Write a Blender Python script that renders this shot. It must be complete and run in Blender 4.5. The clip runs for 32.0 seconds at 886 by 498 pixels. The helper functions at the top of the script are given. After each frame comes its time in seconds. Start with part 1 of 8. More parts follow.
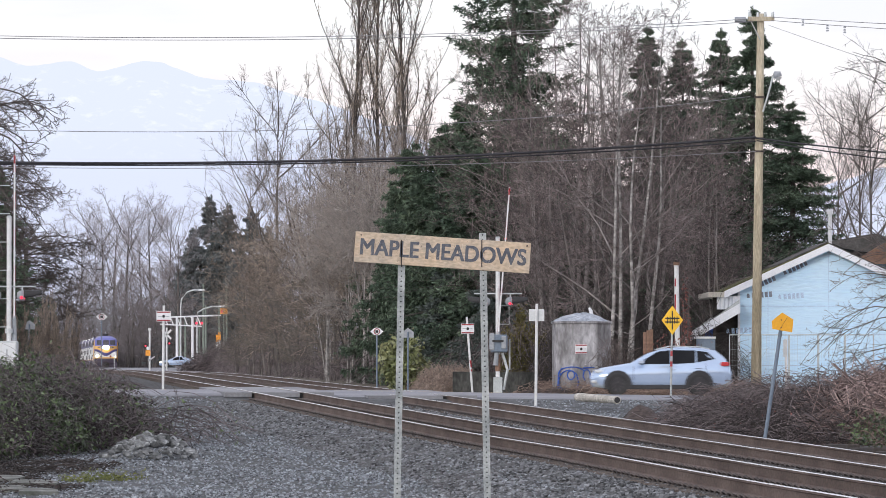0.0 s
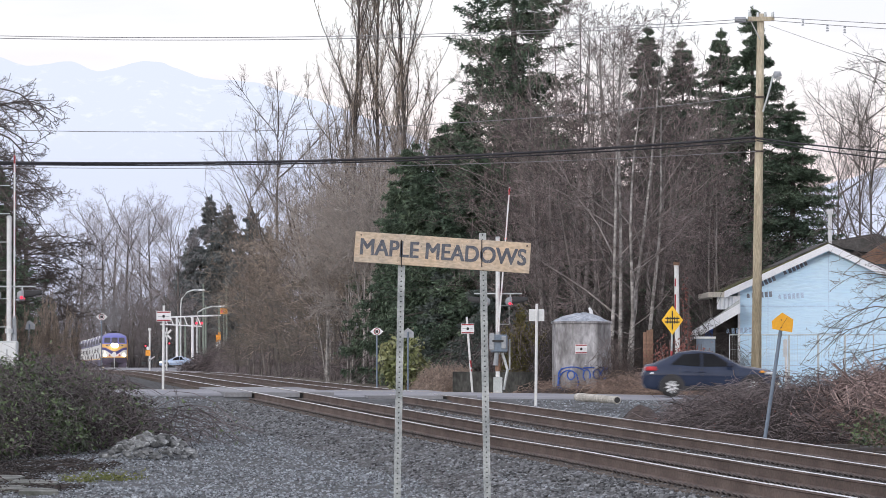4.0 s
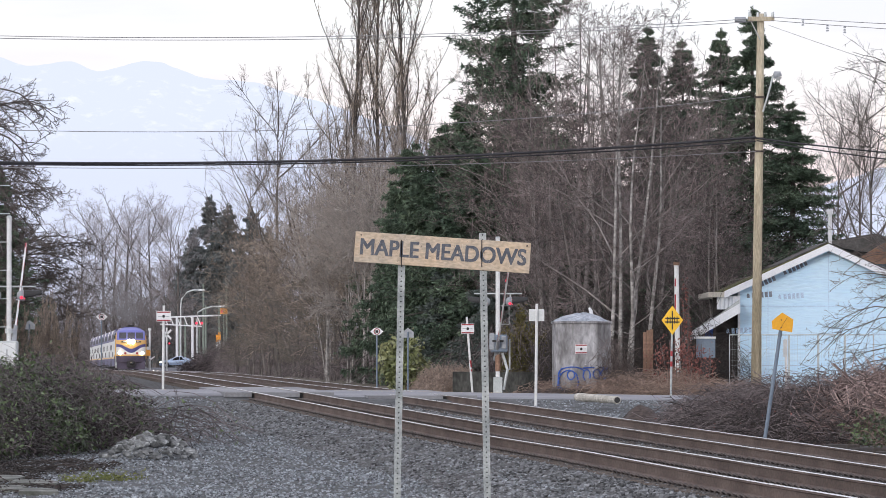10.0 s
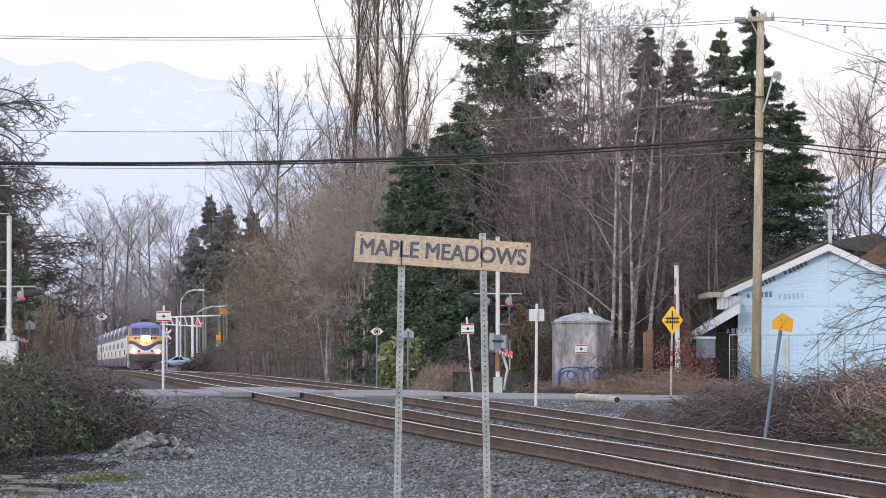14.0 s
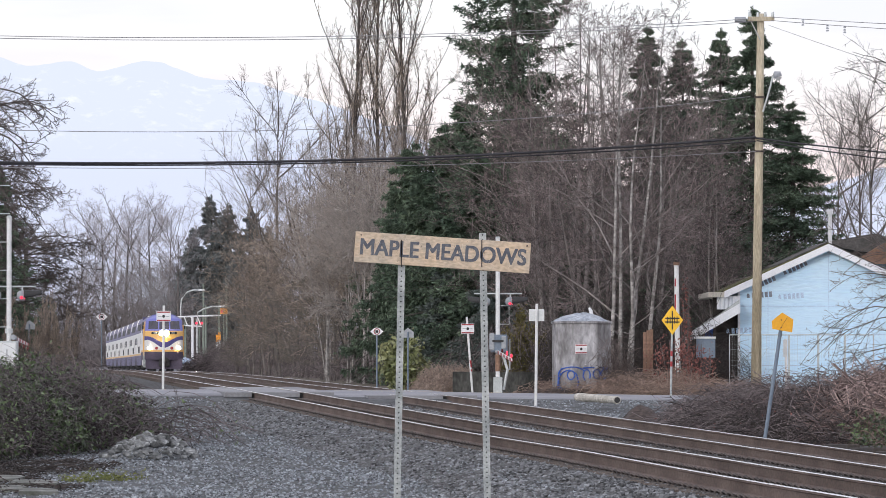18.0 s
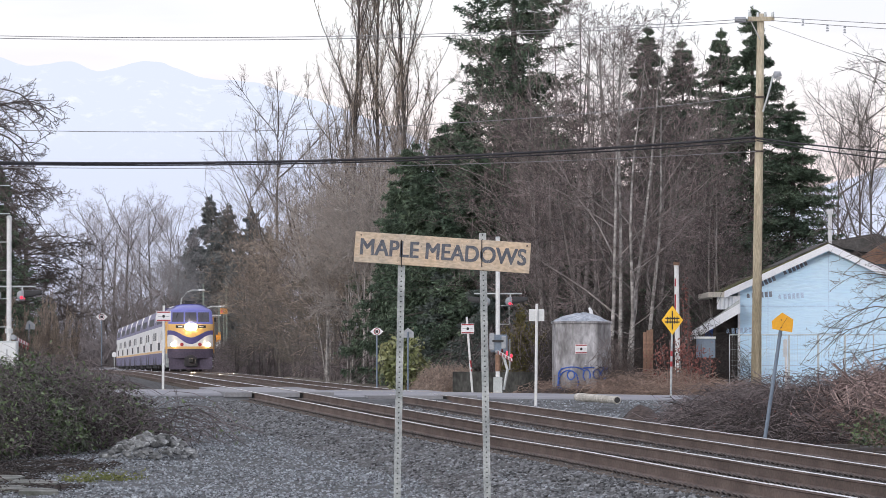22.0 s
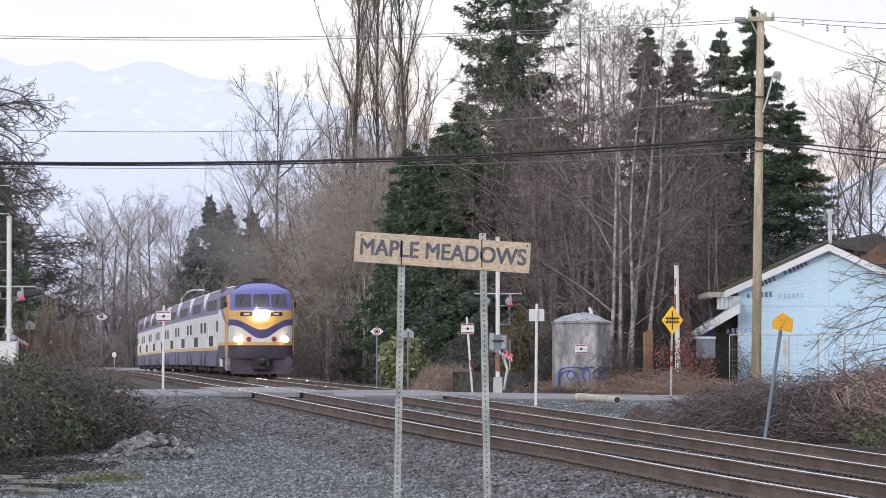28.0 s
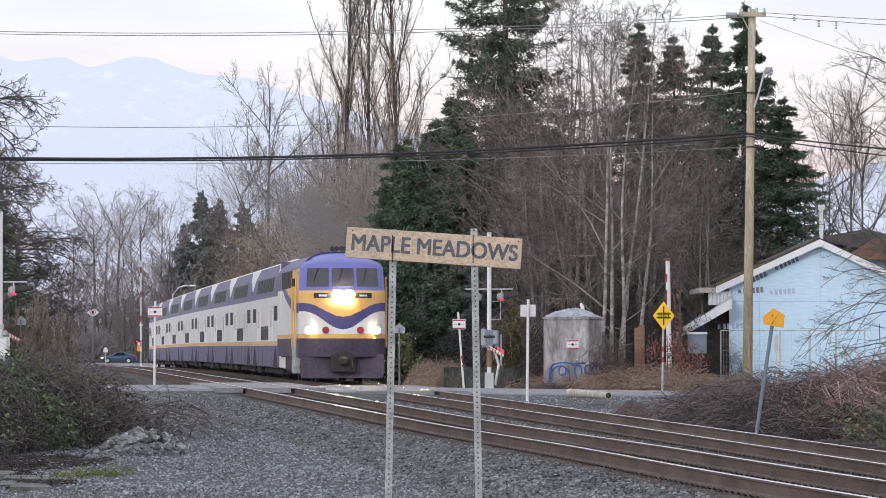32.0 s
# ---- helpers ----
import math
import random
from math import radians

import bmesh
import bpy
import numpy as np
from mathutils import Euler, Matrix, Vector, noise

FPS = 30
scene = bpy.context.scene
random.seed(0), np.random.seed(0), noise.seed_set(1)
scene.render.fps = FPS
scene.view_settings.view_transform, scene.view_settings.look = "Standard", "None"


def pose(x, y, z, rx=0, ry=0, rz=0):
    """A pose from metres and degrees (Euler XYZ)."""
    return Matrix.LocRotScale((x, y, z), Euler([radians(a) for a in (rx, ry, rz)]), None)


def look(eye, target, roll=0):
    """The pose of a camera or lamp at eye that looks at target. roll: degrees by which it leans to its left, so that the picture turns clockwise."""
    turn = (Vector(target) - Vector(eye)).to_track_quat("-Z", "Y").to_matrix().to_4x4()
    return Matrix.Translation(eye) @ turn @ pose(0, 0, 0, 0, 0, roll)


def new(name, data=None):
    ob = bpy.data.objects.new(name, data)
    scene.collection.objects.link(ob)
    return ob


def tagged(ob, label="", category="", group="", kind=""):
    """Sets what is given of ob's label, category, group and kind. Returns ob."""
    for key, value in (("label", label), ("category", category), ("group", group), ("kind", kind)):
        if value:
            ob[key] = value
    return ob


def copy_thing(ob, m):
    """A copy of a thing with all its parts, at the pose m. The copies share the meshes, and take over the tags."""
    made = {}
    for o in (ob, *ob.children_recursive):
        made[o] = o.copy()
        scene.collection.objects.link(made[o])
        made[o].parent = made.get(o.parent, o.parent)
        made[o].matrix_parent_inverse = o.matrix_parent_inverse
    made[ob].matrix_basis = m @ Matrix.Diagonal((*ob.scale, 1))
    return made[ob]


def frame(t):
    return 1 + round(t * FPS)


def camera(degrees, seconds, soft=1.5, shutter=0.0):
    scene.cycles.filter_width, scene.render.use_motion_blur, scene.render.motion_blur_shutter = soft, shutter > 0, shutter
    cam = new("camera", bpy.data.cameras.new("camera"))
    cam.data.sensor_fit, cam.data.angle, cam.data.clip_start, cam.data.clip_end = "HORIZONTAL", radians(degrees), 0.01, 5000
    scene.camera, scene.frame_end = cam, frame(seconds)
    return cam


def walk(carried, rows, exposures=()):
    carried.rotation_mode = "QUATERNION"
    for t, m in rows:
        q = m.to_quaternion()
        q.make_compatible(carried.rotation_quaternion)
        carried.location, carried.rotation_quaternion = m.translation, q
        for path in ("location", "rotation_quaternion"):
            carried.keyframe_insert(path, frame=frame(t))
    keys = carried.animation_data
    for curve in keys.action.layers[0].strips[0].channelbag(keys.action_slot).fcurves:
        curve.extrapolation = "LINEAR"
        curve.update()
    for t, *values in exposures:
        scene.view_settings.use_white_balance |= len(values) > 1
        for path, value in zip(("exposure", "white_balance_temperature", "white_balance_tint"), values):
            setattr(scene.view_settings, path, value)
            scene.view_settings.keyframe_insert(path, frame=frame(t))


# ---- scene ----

FOV = 2 * math.degrees(math.atan(784 / 9800))
EYE = (0.0, 0.0, 1.2)


def aim(pan=0.0, tilt=0.0):
    """The camera on its tripod: pan to the right and tilt up, in degrees."""
    return pose(*EYE, 90 + 1.140 + tilt, 0, -pan)


cam = camera(FOV, 32.0, 0.8, 0.4)
walk(cam, [(0, aim()), (14, aim()), (28.0, aim()), (28.3, aim(0.012, -0.003)), (28.6, aim(0.032, -0.009)), (29.0, aim(0.052, -0.009)),
           (29.5, aim(0.052, -0.002)), (30.0, aim(0.051, -0.008)), (30.5, aim(0.061, -0.018)), (31.0, aim(0.066, -0.023)),
           (31.3, aim(0.092, -0.030)), (31.5, aim(0.107, -0.036)), (31.7, aim(0.102, -0.043)), (32.0, aim(0.089, -0.046))],
     [(0, 0.13, 6180, 9.5), (27, 0.12, 6180, 9.5), (30.5, 0.09, 6180, 9.5), (32, 0.03, 6180, 9.5)])

# ---- light ----
SUN_ELEVATION, SUN_AZIMUTH = 16.0, 205.0
world = bpy.data.worlds.new("dusk")
scene.world = world
world.use_nodes = True
nt = world.node_tree
nt.nodes.clear()
w_out = nt.nodes.new("ShaderNodeOutputWorld")
sky = nt.nodes.new("ShaderNodeTexSky")
sky.sky_type, sky.sun_disc = "NISHITA", False
sky.sun_elevation, sky.sun_rotation = radians(SUN_ELEVATION), radians(SUN_AZIMUTH)
bg_sky = nt.nodes.new("ShaderNodeBackground")
bg_sky.inputs[1].default_value = 0.03
nt.links.new(sky.outputs[0], bg_sky.inputs[0])
# high thin cloud, pinker towards the horizon
w_co = nt.nodes.new("ShaderNodeTexCoord")
w_map = nt.nodes.new("ShaderNodeMapping")
w_map.inputs["Scale"].default_value = (9, 9, 60)
w_noise = nt.nodes.new("ShaderNodeTexNoise")
w_noise.inputs["Scale"].default_value, w_noise.inputs["Detail"].default_value = 1.6, 5
w_ramp = nt.nodes.new("ShaderNodeValToRGB")
w_ramp.color_ramp.elements[0].position, w_ramp.color_ramp.elements[0].color = 0.36, (0.83, 0.78, 0.86, 1)
w_ramp.color_ramp.elements[1].position, w_ramp.color_ramp.elements[1].color = 0.62, (0.97, 0.92, 0.94, 1)
nt.links.new(w_co.outputs["Generated"], w_map.inputs[0])
nt.links.new(w_map.outputs[0], w_noise.inputs["Vector"])
nt.links.new(w_noise.outputs["Fac"], w_ramp.inputs[0])
w_sep = nt.nodes.new("ShaderNodeSeparateXYZ")
nt.links.new(w_co.outputs["Generated"], w_sep.inputs[0])
w_grad = nt.nodes.new("ShaderNodeMapRange")
w_grad.inputs["From Min"].default_value, w_grad.inputs["From Max"].default_value = 0.02, 0.062
nt.links.new(w_sep.outputs["Z"], w_grad.inputs["Value"])
w_mix = nt.nodes.new("ShaderNodeMixRGB")
w_mix.inputs["Color1"].default_value = (0.97, 0.76, 0.77, 1)
nt.links.new(w_grad.outputs[0], w_mix.inputs["Fac"])
nt.links.new(w_ramp.outputs[0], w_mix.inputs["Color2"])
bg_cloud = nt.nodes.new("ShaderNodeBackground")
bg_cloud.inputs[1].default_value = 0.88
nt.links.new(w_mix.outputs[0], bg_cloud.inputs[0])
w_add = nt.nodes.new("ShaderNodeAddShader")
nt.links.new(bg_sky.outputs[0], w_add.inputs[0])
nt.links.new(bg_cloud.outputs[0], w_add.inputs[1])
nt.links.new(w_add.outputs[0], w_out.inputs[0])

sun = new("sun", bpy.data.lights.new("sun", "SUN"))
sun.data.energy, sun.data.angle, sun.data.color = 1.15, radians(12), (1.0, 0.97, 0.95)
sa, se = radians(SUN_AZIMUTH), radians(SUN_ELEVATION)
sun.matrix_world = look((60 * math.sin(sa) * math.cos(se), 60 * math.cos(sa) * math.cos(se), 60 * math.sin(se)), (0, 0, 0))


# ---- materials ----
def mat(name, c1, c2=None, scale=3.0, rough=0.8, metal=0.0, bump=0.0, bscale=None, spread=0.0, fine=0.25, stretch=(1, 1, 1), emit=None, strength=0.0,
        island=0.0):
    """A two-scale procedural surface: c1 to c2 by large noise, fine grain on top, some bump; spread varies it from object to object."""
    m = bpy.data.materials.new(name)
    m.use_nodes = True
    n, l = m.node_tree.nodes, m.node_tree.links
    b = n["Principled BSDF"]
    b.inputs["Roughness"].default_value, b.inputs["Metallic"].default_value = rough, metal
    c2 = c2 or tuple(v * 0.8 for v in c1)
    co = n.new("ShaderNodeTexCoord")
    mp = n.new("ShaderNodeMapping")
    mp.inputs["Scale"].default_value = stretch
    l.new(co.outputs["Object"], mp.inputs[0])
    big, small = n.new("ShaderNodeTexNoise"), n.new("ShaderNodeTexNoise")
    big.inputs["Scale"].default_value, big.inputs["Detail"].default_value = scale, 4
    small.inputs["Scale"].default_value, small.inputs["Detail"].default_value = bscale or scale * 9, 3
    for t in (big, small):
        l.new(mp.outputs[0], t.inputs["Vector"])
    ramp = n.new("ShaderNodeValToRGB")
    ramp.color_ramp.elements[0].position, ramp.color_ramp.elements[1].position = 0.36, 0.66
    ramp.color_ramp.elements[0].color, ramp.color_ramp.elements[1].color = (*c1, 1), (*c2, 1)
    l.new(big.outputs["Fac"], ramp.inputs[0])
    hsv = n.new("ShaderNodeHueSaturation")
    l.new(ramp.outputs[0], hsv.inputs["Color"])
    val = n.new("ShaderNodeMapRange")
    val.inputs["From Min"].default_value, val.inputs["From Max"].default_value = 0.3, 0.7
    val.inputs["To Min"].default_value, val.inputs["To Max"].default_value = 1 - fine, 1 + fine
    l.new(small.outputs["Fac"], val.inputs["Value"])
    last = val.outputs[0]
    for amount, node, socket in ((spread, "ShaderNodeObjectInfo", "Random"), (island, "ShaderNodeNewGeometry", "Random Per Island")):
        if amount:
            info, r, mul = n.new(node), n.new("ShaderNodeMapRange"), n.new("ShaderNodeMath")
            r.inputs["To Min"].default_value, r.inputs["To Max"].default_value = 1 - amount, 1 + amount
            l.new(info.outputs[socket], r.inputs["Value"])
            mul.operation = "MULTIPLY"
            l.new(last, mul.inputs[0])
            l.new(r.outputs[0], mul.inputs[1])
            last = mul.outputs[0]
    l.new(last, hsv.inputs["Value"])
    l.new(hsv.outputs[0], b.inputs["Base Color"])
    if bump:
        bp = n.new("ShaderNodeBump")
        bp.inputs["Strength"].default_value, bp.inputs["Distance"].default_value = bump, 0.03
        l.new(small.outputs["Fac"], bp.inputs["Height"])
        l.new(bp.outputs[0], b.inputs["Normal"])
    if emit:
        b.inputs["Emission Color"].default_value, b.inputs["Emission Strength"].default_value = (*emit, 1), strength
    return m


EARTH = mat("earth", (0.040, 0.030, 0.027), (0.085, 0.064, 0.057), 0.7, 0.95, bump=0.8, bscale=9, fine=0.45)
BALLAST = mat("ballast", (0.048, 0.047, 0.048), (0.100, 0.100, 0.103), 1.4, 0.95, bump=1.0, bscale=14, fine=0.45)
STONE = mat("stone", (0.084, 0.087, 0.090), (0.185, 0.193, 0.203), 2.5, 0.9, fine=0.2, island=0.85)
PALE_STONE = mat("pale_stone", (0.145, 0.161, 0.176), (0.275, 0.298, 0.322), 2.5, 0.9, fine=0.2, island=0.75)
ROCK = mat("rock", (0.085, 0.09, 0.09), (0.36, 0.37, 0.37), 3.0, 0.9, bump=0.6, bscale=14, spread=0.5)
ASPHALT = mat("asphalt", (0.20, 0.205, 0.23), (0.27, 0.275, 0.30), 0.5, 0.6, bump=0.3, bscale=30, fine=0.15)
CONCRETE = mat("concrete", (0.19, 0.192, 0.205), (0.255, 0.258, 0.27), 1.3, 0.6, bump=0.3, bscale=18, fine=0.15, spread=0.12)
OLD_CONCRETE = mat("old_concrete", (0.16, 0.155, 0.155), (0.46, 0.455, 0.47), 1.6, 0.9, bump=0.6, bscale=9, fine=0.3, stretch=(1, 1, 0.45))
MOSSY = mat("mossy_concrete", (0.018, 0.019, 0.016), (0.07, 0.07, 0.064), 2.6, 0.95, bump=0.6, bscale=12, fine=0.4, stretch=(1, 1, 0.4))
MOSSY_SLAB = mat("grey_green_slab", (0.085, 0.092, 0.078), (0.20, 0.205, 0.19), 2.2, 0.95, bump=0.6, bscale=12, fine=0.35)
RUBBER = mat("black_rubber", (0.012, 0.012, 0.012), (0.03, 0.03, 0.03), 3, 0.7)
RAIL_RUST = mat("rusty_rail", (0.094, 0.066, 0.053), (0.155, 0.114, 0.095), 2.0, 0.8, metal=0.2, bump=0.2, bscale=25, stretch=(0.3, 0.3, 1))
RAIL_TOP = mat("worn_rail_steel", (0.74, 0.72, 0.70), (0.86, 0.84, 0.82), 3, 0.2, metal=1.0, fine=0.06)
TIMBER = mat("weathered_timber", (0.07, 0.055, 0.045), (0.13, 0.11, 0.095), 2.5, 0.9, bump=0.5, bscale=22, spread=0.3)
ANCHOR = mat("dark_steel_anchor", (0.065, 0.054, 0.05), (0.13, 0.105, 0.095), 4, 0.8, metal=0.3)
OILED = mat("oily_dark_stone", (0.022, 0.019, 0.018), (0.055, 0.048, 0.045), 2.5, 0.7, fine=0.25, island=0.7)
GALV = mat("galvanised_steel", (0.42, 0.45, 0.45), (0.60, 0.63, 0.63), 2.0, 0.5, metal=0.35, fine=0.12)
DULL_GALV = mat("dull_galvanised_steel", (0.29, 0.315, 0.315), (0.47, 0.495, 0.49), 5.0, 0.6, metal=0.25, fine=0.2)
TIN = mat("crumpled_tin", (0.30, 0.34, 0.40), (0.50, 0.54, 0.59), 4.0, 0.45, metal=0.4, bump=0.6, bscale=14, fine=0.25)
HOLE = mat("dark_hole", (0.02, 0.02, 0.02), (0.035, 0.035, 0.03), 5, 0.9)
BOARD = mat("weathered_sign_board", (0.50, 0.425, 0.335), (0.60, 0.465, 0.325), 2.6, 0.75, bump=0.35, bscale=22, fine=0.2, stretch=(1, 1, 2))
LETTER = mat("dark_slate_lettering", (0.075, 0.084, 0.108), (0.13, 0.138, 0.162), 14, 0.7)
WHITE = mat("white_paint", (0.78, 0.79, 0.80), (0.66, 0.67, 0.68), 2.0, 0.5, fine=0.06)
POST_WHITE = mat("white_post_paint", (0.62, 0.63, 0.62), (0.74, 0.75, 0.75), 3.0, 0.6, fine=0.1)
RED = mat("red_paint", (0.36, 0.035, 0.045), (0.27, 0.03, 0.035), 3, 0.5)
BLACK = mat("black_paint", (0.018, 0.018, 0.02), (0.03, 0.03, 0.03), 3, 0.6)
SIGN_BACK = mat("bare_aluminium", (0.55, 0.57, 0.58), (0.68, 0.70, 0.70), 3, 0.45, metal=0.3, fine=0.08)
BOX_BLUE = mat("blue_grey_cabinet_paint", (0.13, 0.17, 0.22), (0.18, 0.225, 0.28), 2, 0.6, fine=0.12)
GREY_METAL = mat("grey_cabinet_paint", (0.26, 0.28, 0.30), (0.36, 0.38, 0.40), 2, 0.6, fine=0.12)
YELLOW_SIGN = mat("yellow_sign_face", (0.80, 0.47, 0.02), (0.86, 0.53, 0.03), 3, 0.5, fine=0.05)
ORANGE_SIGN = mat("amber_sign_face", (0.82, 0.40, 0.01), (0.74, 0.36, 0.012), 2.5, 0.5, fine=0.06)
POLE_WOOD = mat("pale_pole_wood", (0.33, 0.285, 0.195), (0.55, 0.485, 0.36), 1.2, 0.85, bump=0.4, bscale=14, fine=0.3, stretch=(3, 3, 0.35))
CABLE = mat("black_cable", (0.02, 0.02, 0.024), (0.035, 0.035, 0.04), 1, 0.6)
WIRE = mat("grey_wire", (0.22, 0.22, 0.23), (0.3, 0.3, 0.31), 1, 0.5)
WRAP = mat("pale_blue_house_wrap", (0.575, 0.805, 0.995), (0.63, 0.835, 0.995), 1.6, 0.45, bump=0.9, bscale=7.0, fine=0.05, stretch=(0.35, 1, 1.6))
WRAP_PRINT = mat("grey_wrap_print", (0.16, 0.19, 0.24), (0.22, 0.25, 0.31), 4, 0.6)
WRAP_FAINT = mat("faint_wrap_print", (0.42, 0.56, 0.74), (0.48, 0.62, 0.79), 4, 0.6)
FASCIA = mat("white_fascia", (0.76, 0.79, 0.84), (0.84, 0.86, 0.89), 2, 0.6, fine=0.06)
EAVE_BOARD = mat("pale_weathered_board", (0.46, 0.43, 0.37), (0.60, 0.57, 0.51), 2, 0.8, fine=0.2)
SHINGLE = mat("dark_shingle", (0.06, 0.058, 0.055), (0.12, 0.115, 0.11), 1.5, 0.9, bump=0.5, bscale=12, spread=0.25)
MOSS_ROOF = mat("mossy_roofing", (0.055, 0.06, 0.02), (0.12, 0.115, 0.045), 1.3, 0.95, bump=0.8, bscale=7, fine=0.35)
# dark timber; its near-black also paints the shaded inside of the lean-to
DARK_WOOD_AND_SHADE = mat("dark_timber_and_shade", (0.03, 0.026, 0.024), (0.06, 0.05, 0.045), 2, 0.9, bump=0.3)
CEDAR_BOARD = mat("brown_boards", (0.17, 0.10, 0.07), (0.26, 0.16, 0.11), 2, 0.85, spread=0.2)
BLUE_TARP = mat("blue_tarp", (0.022, 0.075, 0.34), (0.04, 0.12, 0.46), 2, 0.5)
BARK = mat("grey_brown_bark", (0.095, 0.083, 0.078), (0.18, 0.162, 0.152), 1.2, 0.95, bump=0.5, bscale=9, spread=0.2)
DARK_BARK = mat("dark_furrowed_bark", (0.06, 0.052, 0.048), (0.125, 0.11, 0.102), 1.2, 0.95, bump=0.6, bscale=9, spread=0.2, stretch=(1, 1, 0.3))
PALE_BARK = mat("pale_alder_bark", (0.16, 0.148, 0.138), (0.44, 0.42, 0.40), 1.6, 0.9, bump=0.3, bscale=6, fine=0.35, stretch=(1, 1, 1.6))
TWIG_RED = mat("reddish_twigs", (0.088, 0.070, 0.066), (0.25, 0.208, 0.20), 0.4, 0.9, island=0.8)
TWIG_GREY = mat("grey_twigs", (0.13, 0.108, 0.096), (0.23, 0.197, 0.18), 0.4, 0.9, island=0.4)
TWIG_DARK = mat("dark_maple_twigs", (0.075, 0.064, 0.060), (0.15, 0.128, 0.12), 0.4, 0.9, island=0.4)
TWIG_TAN = mat("tan_twigs", (0.165, 0.132, 0.105), (0.36, 0.30, 0.245), 0.3, 0.9, island=0.8)
TWIG_OLIVE = mat("olive_brown_twigs", (0.13, 0.116, 0.094), (0.225, 0.20, 0.165), 0.3, 0.9, island=0.5)
# twigs of the far woods: the haze before them is mixed into both colours
TWIG_HAZE_GREY = mat("haze_greyed_far_twigs", (0.17, 0.15, 0.15), (0.25, 0.225, 0.225), 0.3, 0.9, island=0.3)
TWIG_HAZE_PALE = mat("haze_paled_far_twigs", (0.30, 0.275, 0.29), (0.40, 0.37, 0.39), 0.3, 0.9, island=0.25)
NEEDLE = mat("dark_fir_needles", (0.062, 0.098, 0.066), (0.145, 0.195, 0.130), 0.5, 0.8, island=0.65)
NEEDLE_BLUE = mat("grey_green_needles", (0.080, 0.105, 0.096), (0.150, 0.178, 0.160), 0.5, 0.85, island=0.4)
# distance haze over the far firs is put into this needle colour
NEEDLE_HAZE = mat("haze_paled_needles", (0.14, 0.16, 0.16), (0.225, 0.245, 0.245), 0.2, 0.9, island=0.4)
CEDAR = mat("bronze_cedar_foliage", (0.10, 0.09, 0.03), (0.18, 0.152, 0.055), 0.9, 0.9, island=0.4)
LEAF = mat("glossy_evergreen_leaf", (0.042, 0.070, 0.026), (0.115, 0.155, 0.07), 0.6, 0.42, island=0.8)
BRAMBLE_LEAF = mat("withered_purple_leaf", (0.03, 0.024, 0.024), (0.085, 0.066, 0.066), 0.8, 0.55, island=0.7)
LAUREL = mat("yellow_green_leaf", (0.155, 0.18, 0.075), (0.34, 0.35, 0.18), 0.9, 0.5, island=0.45)
DEAD_LEAF = mat("russet_dead_leaf", (0.16, 0.062, 0.052), (0.30, 0.13, 0.11), 1.0, 0.85, island=0.5)
DRY_GRASS = mat("dry_straw", (0.26, 0.195, 0.155), (0.38, 0.30, 0.25), 0.7, 0.9, island=0.35)
CANE = mat("brown_bramble_cane", (0.105, 0.072, 0.06), (0.19, 0.135, 0.112), 0.8, 0.8, island=0.45)
CANE_DARK = mat("dark_grey_brown_cane", (0.085, 0.066, 0.06), (0.17, 0.138, 0.126), 0.8, 0.85, island=0.5)
# shade within dense growth put into the stem colour; also serves dark litter
CANE_SHADE = mat("dark_and_shaded_stems", (0.03, 0.025, 0.023), (0.06, 0.05, 0.045), 0.8, 0.9, island=0.4)
BRUSH = mat("grey_purple_brush", (0.085, 0.068, 0.069), (0.205, 0.175, 0.174), 0.8, 0.85, island=0.7)
GREY_LIMB = mat("grey_alder_limb", (0.17, 0.152, 0.143), (0.30, 0.275, 0.26), 1.0, 0.9, island=0.25)
TWIG_PALE = mat("pale_birch_twigs", (0.27, 0.235, 0.21), (0.40, 0.36, 0.33), 0.4, 0.9, island=0.3)
SCRATCH = mat("pale_scratch", (0.62, 0.55, 0.46), (0.72, 0.66, 0.58), 5, 0.8)
CANE_PURPLE = mat("purple_brown_bramble_cane", (0.075, 0.061, 0.063), (0.175, 0.150, 0.153), 0.8, 0.75, island=0.5)
CANE_RED = mat("reddish_dead_stick", (0.135, 0.092, 0.084), (0.37, 0.285, 0.262), 0.8, 0.85, island=0.75)
CANE_PALE = mat("pale_dead_cane", (0.24, 0.17, 0.135), (0.36, 0.27, 0.22), 0.8, 0.85, island=0.4)
GREEN_POLE = mat("grey_green_pole", (0.17, 0.21, 0.175), (0.25, 0.29, 0.25), 1.0, 0.8)
MOSS = mat("moss", (0.10, 0.12, 0.035), (0.17, 0.18, 0.06), 2.0, 0.95, bump=0.6)
LOG_WOOD = mat("peeled_log", (0.36, 0.34, 0.29), (0.62, 0.595, 0.54), 2.6, 0.85, bump=0.5, fine=0.3, stretch=(0.6, 1, 1))
SOOT = mat("grey_exhaust_grain", (0.20, 0.198, 0.205), (0.28, 0.277, 0.285), 1, 0.95)
GLASS = mat("dark_window_glass", (0.012, 0.013, 0.015), (0.02, 0.022, 0.025), 1, 0.08, fine=0.02)
TINT = mat("tinted_train_glass", (0.03, 0.03, 0.034), (0.06, 0.06, 0.065), 1, 0.15, fine=0.05)
T_WHITE = mat("train_white", (0.69, 0.69, 0.67), (0.80, 0.80, 0.79), 0.5, 0.4, fine=0.06)
T_PURPLE = mat("train_purple", (0.085, 0.08, 0.21), (0.115, 0.105, 0.26), 0.8, 0.4, fine=0.06)
T_UPPER = mat("train_grey_purple", (0.125, 0.115, 0.205), (0.16, 0.148, 0.255), 0.8, 0.45, fine=0.08)
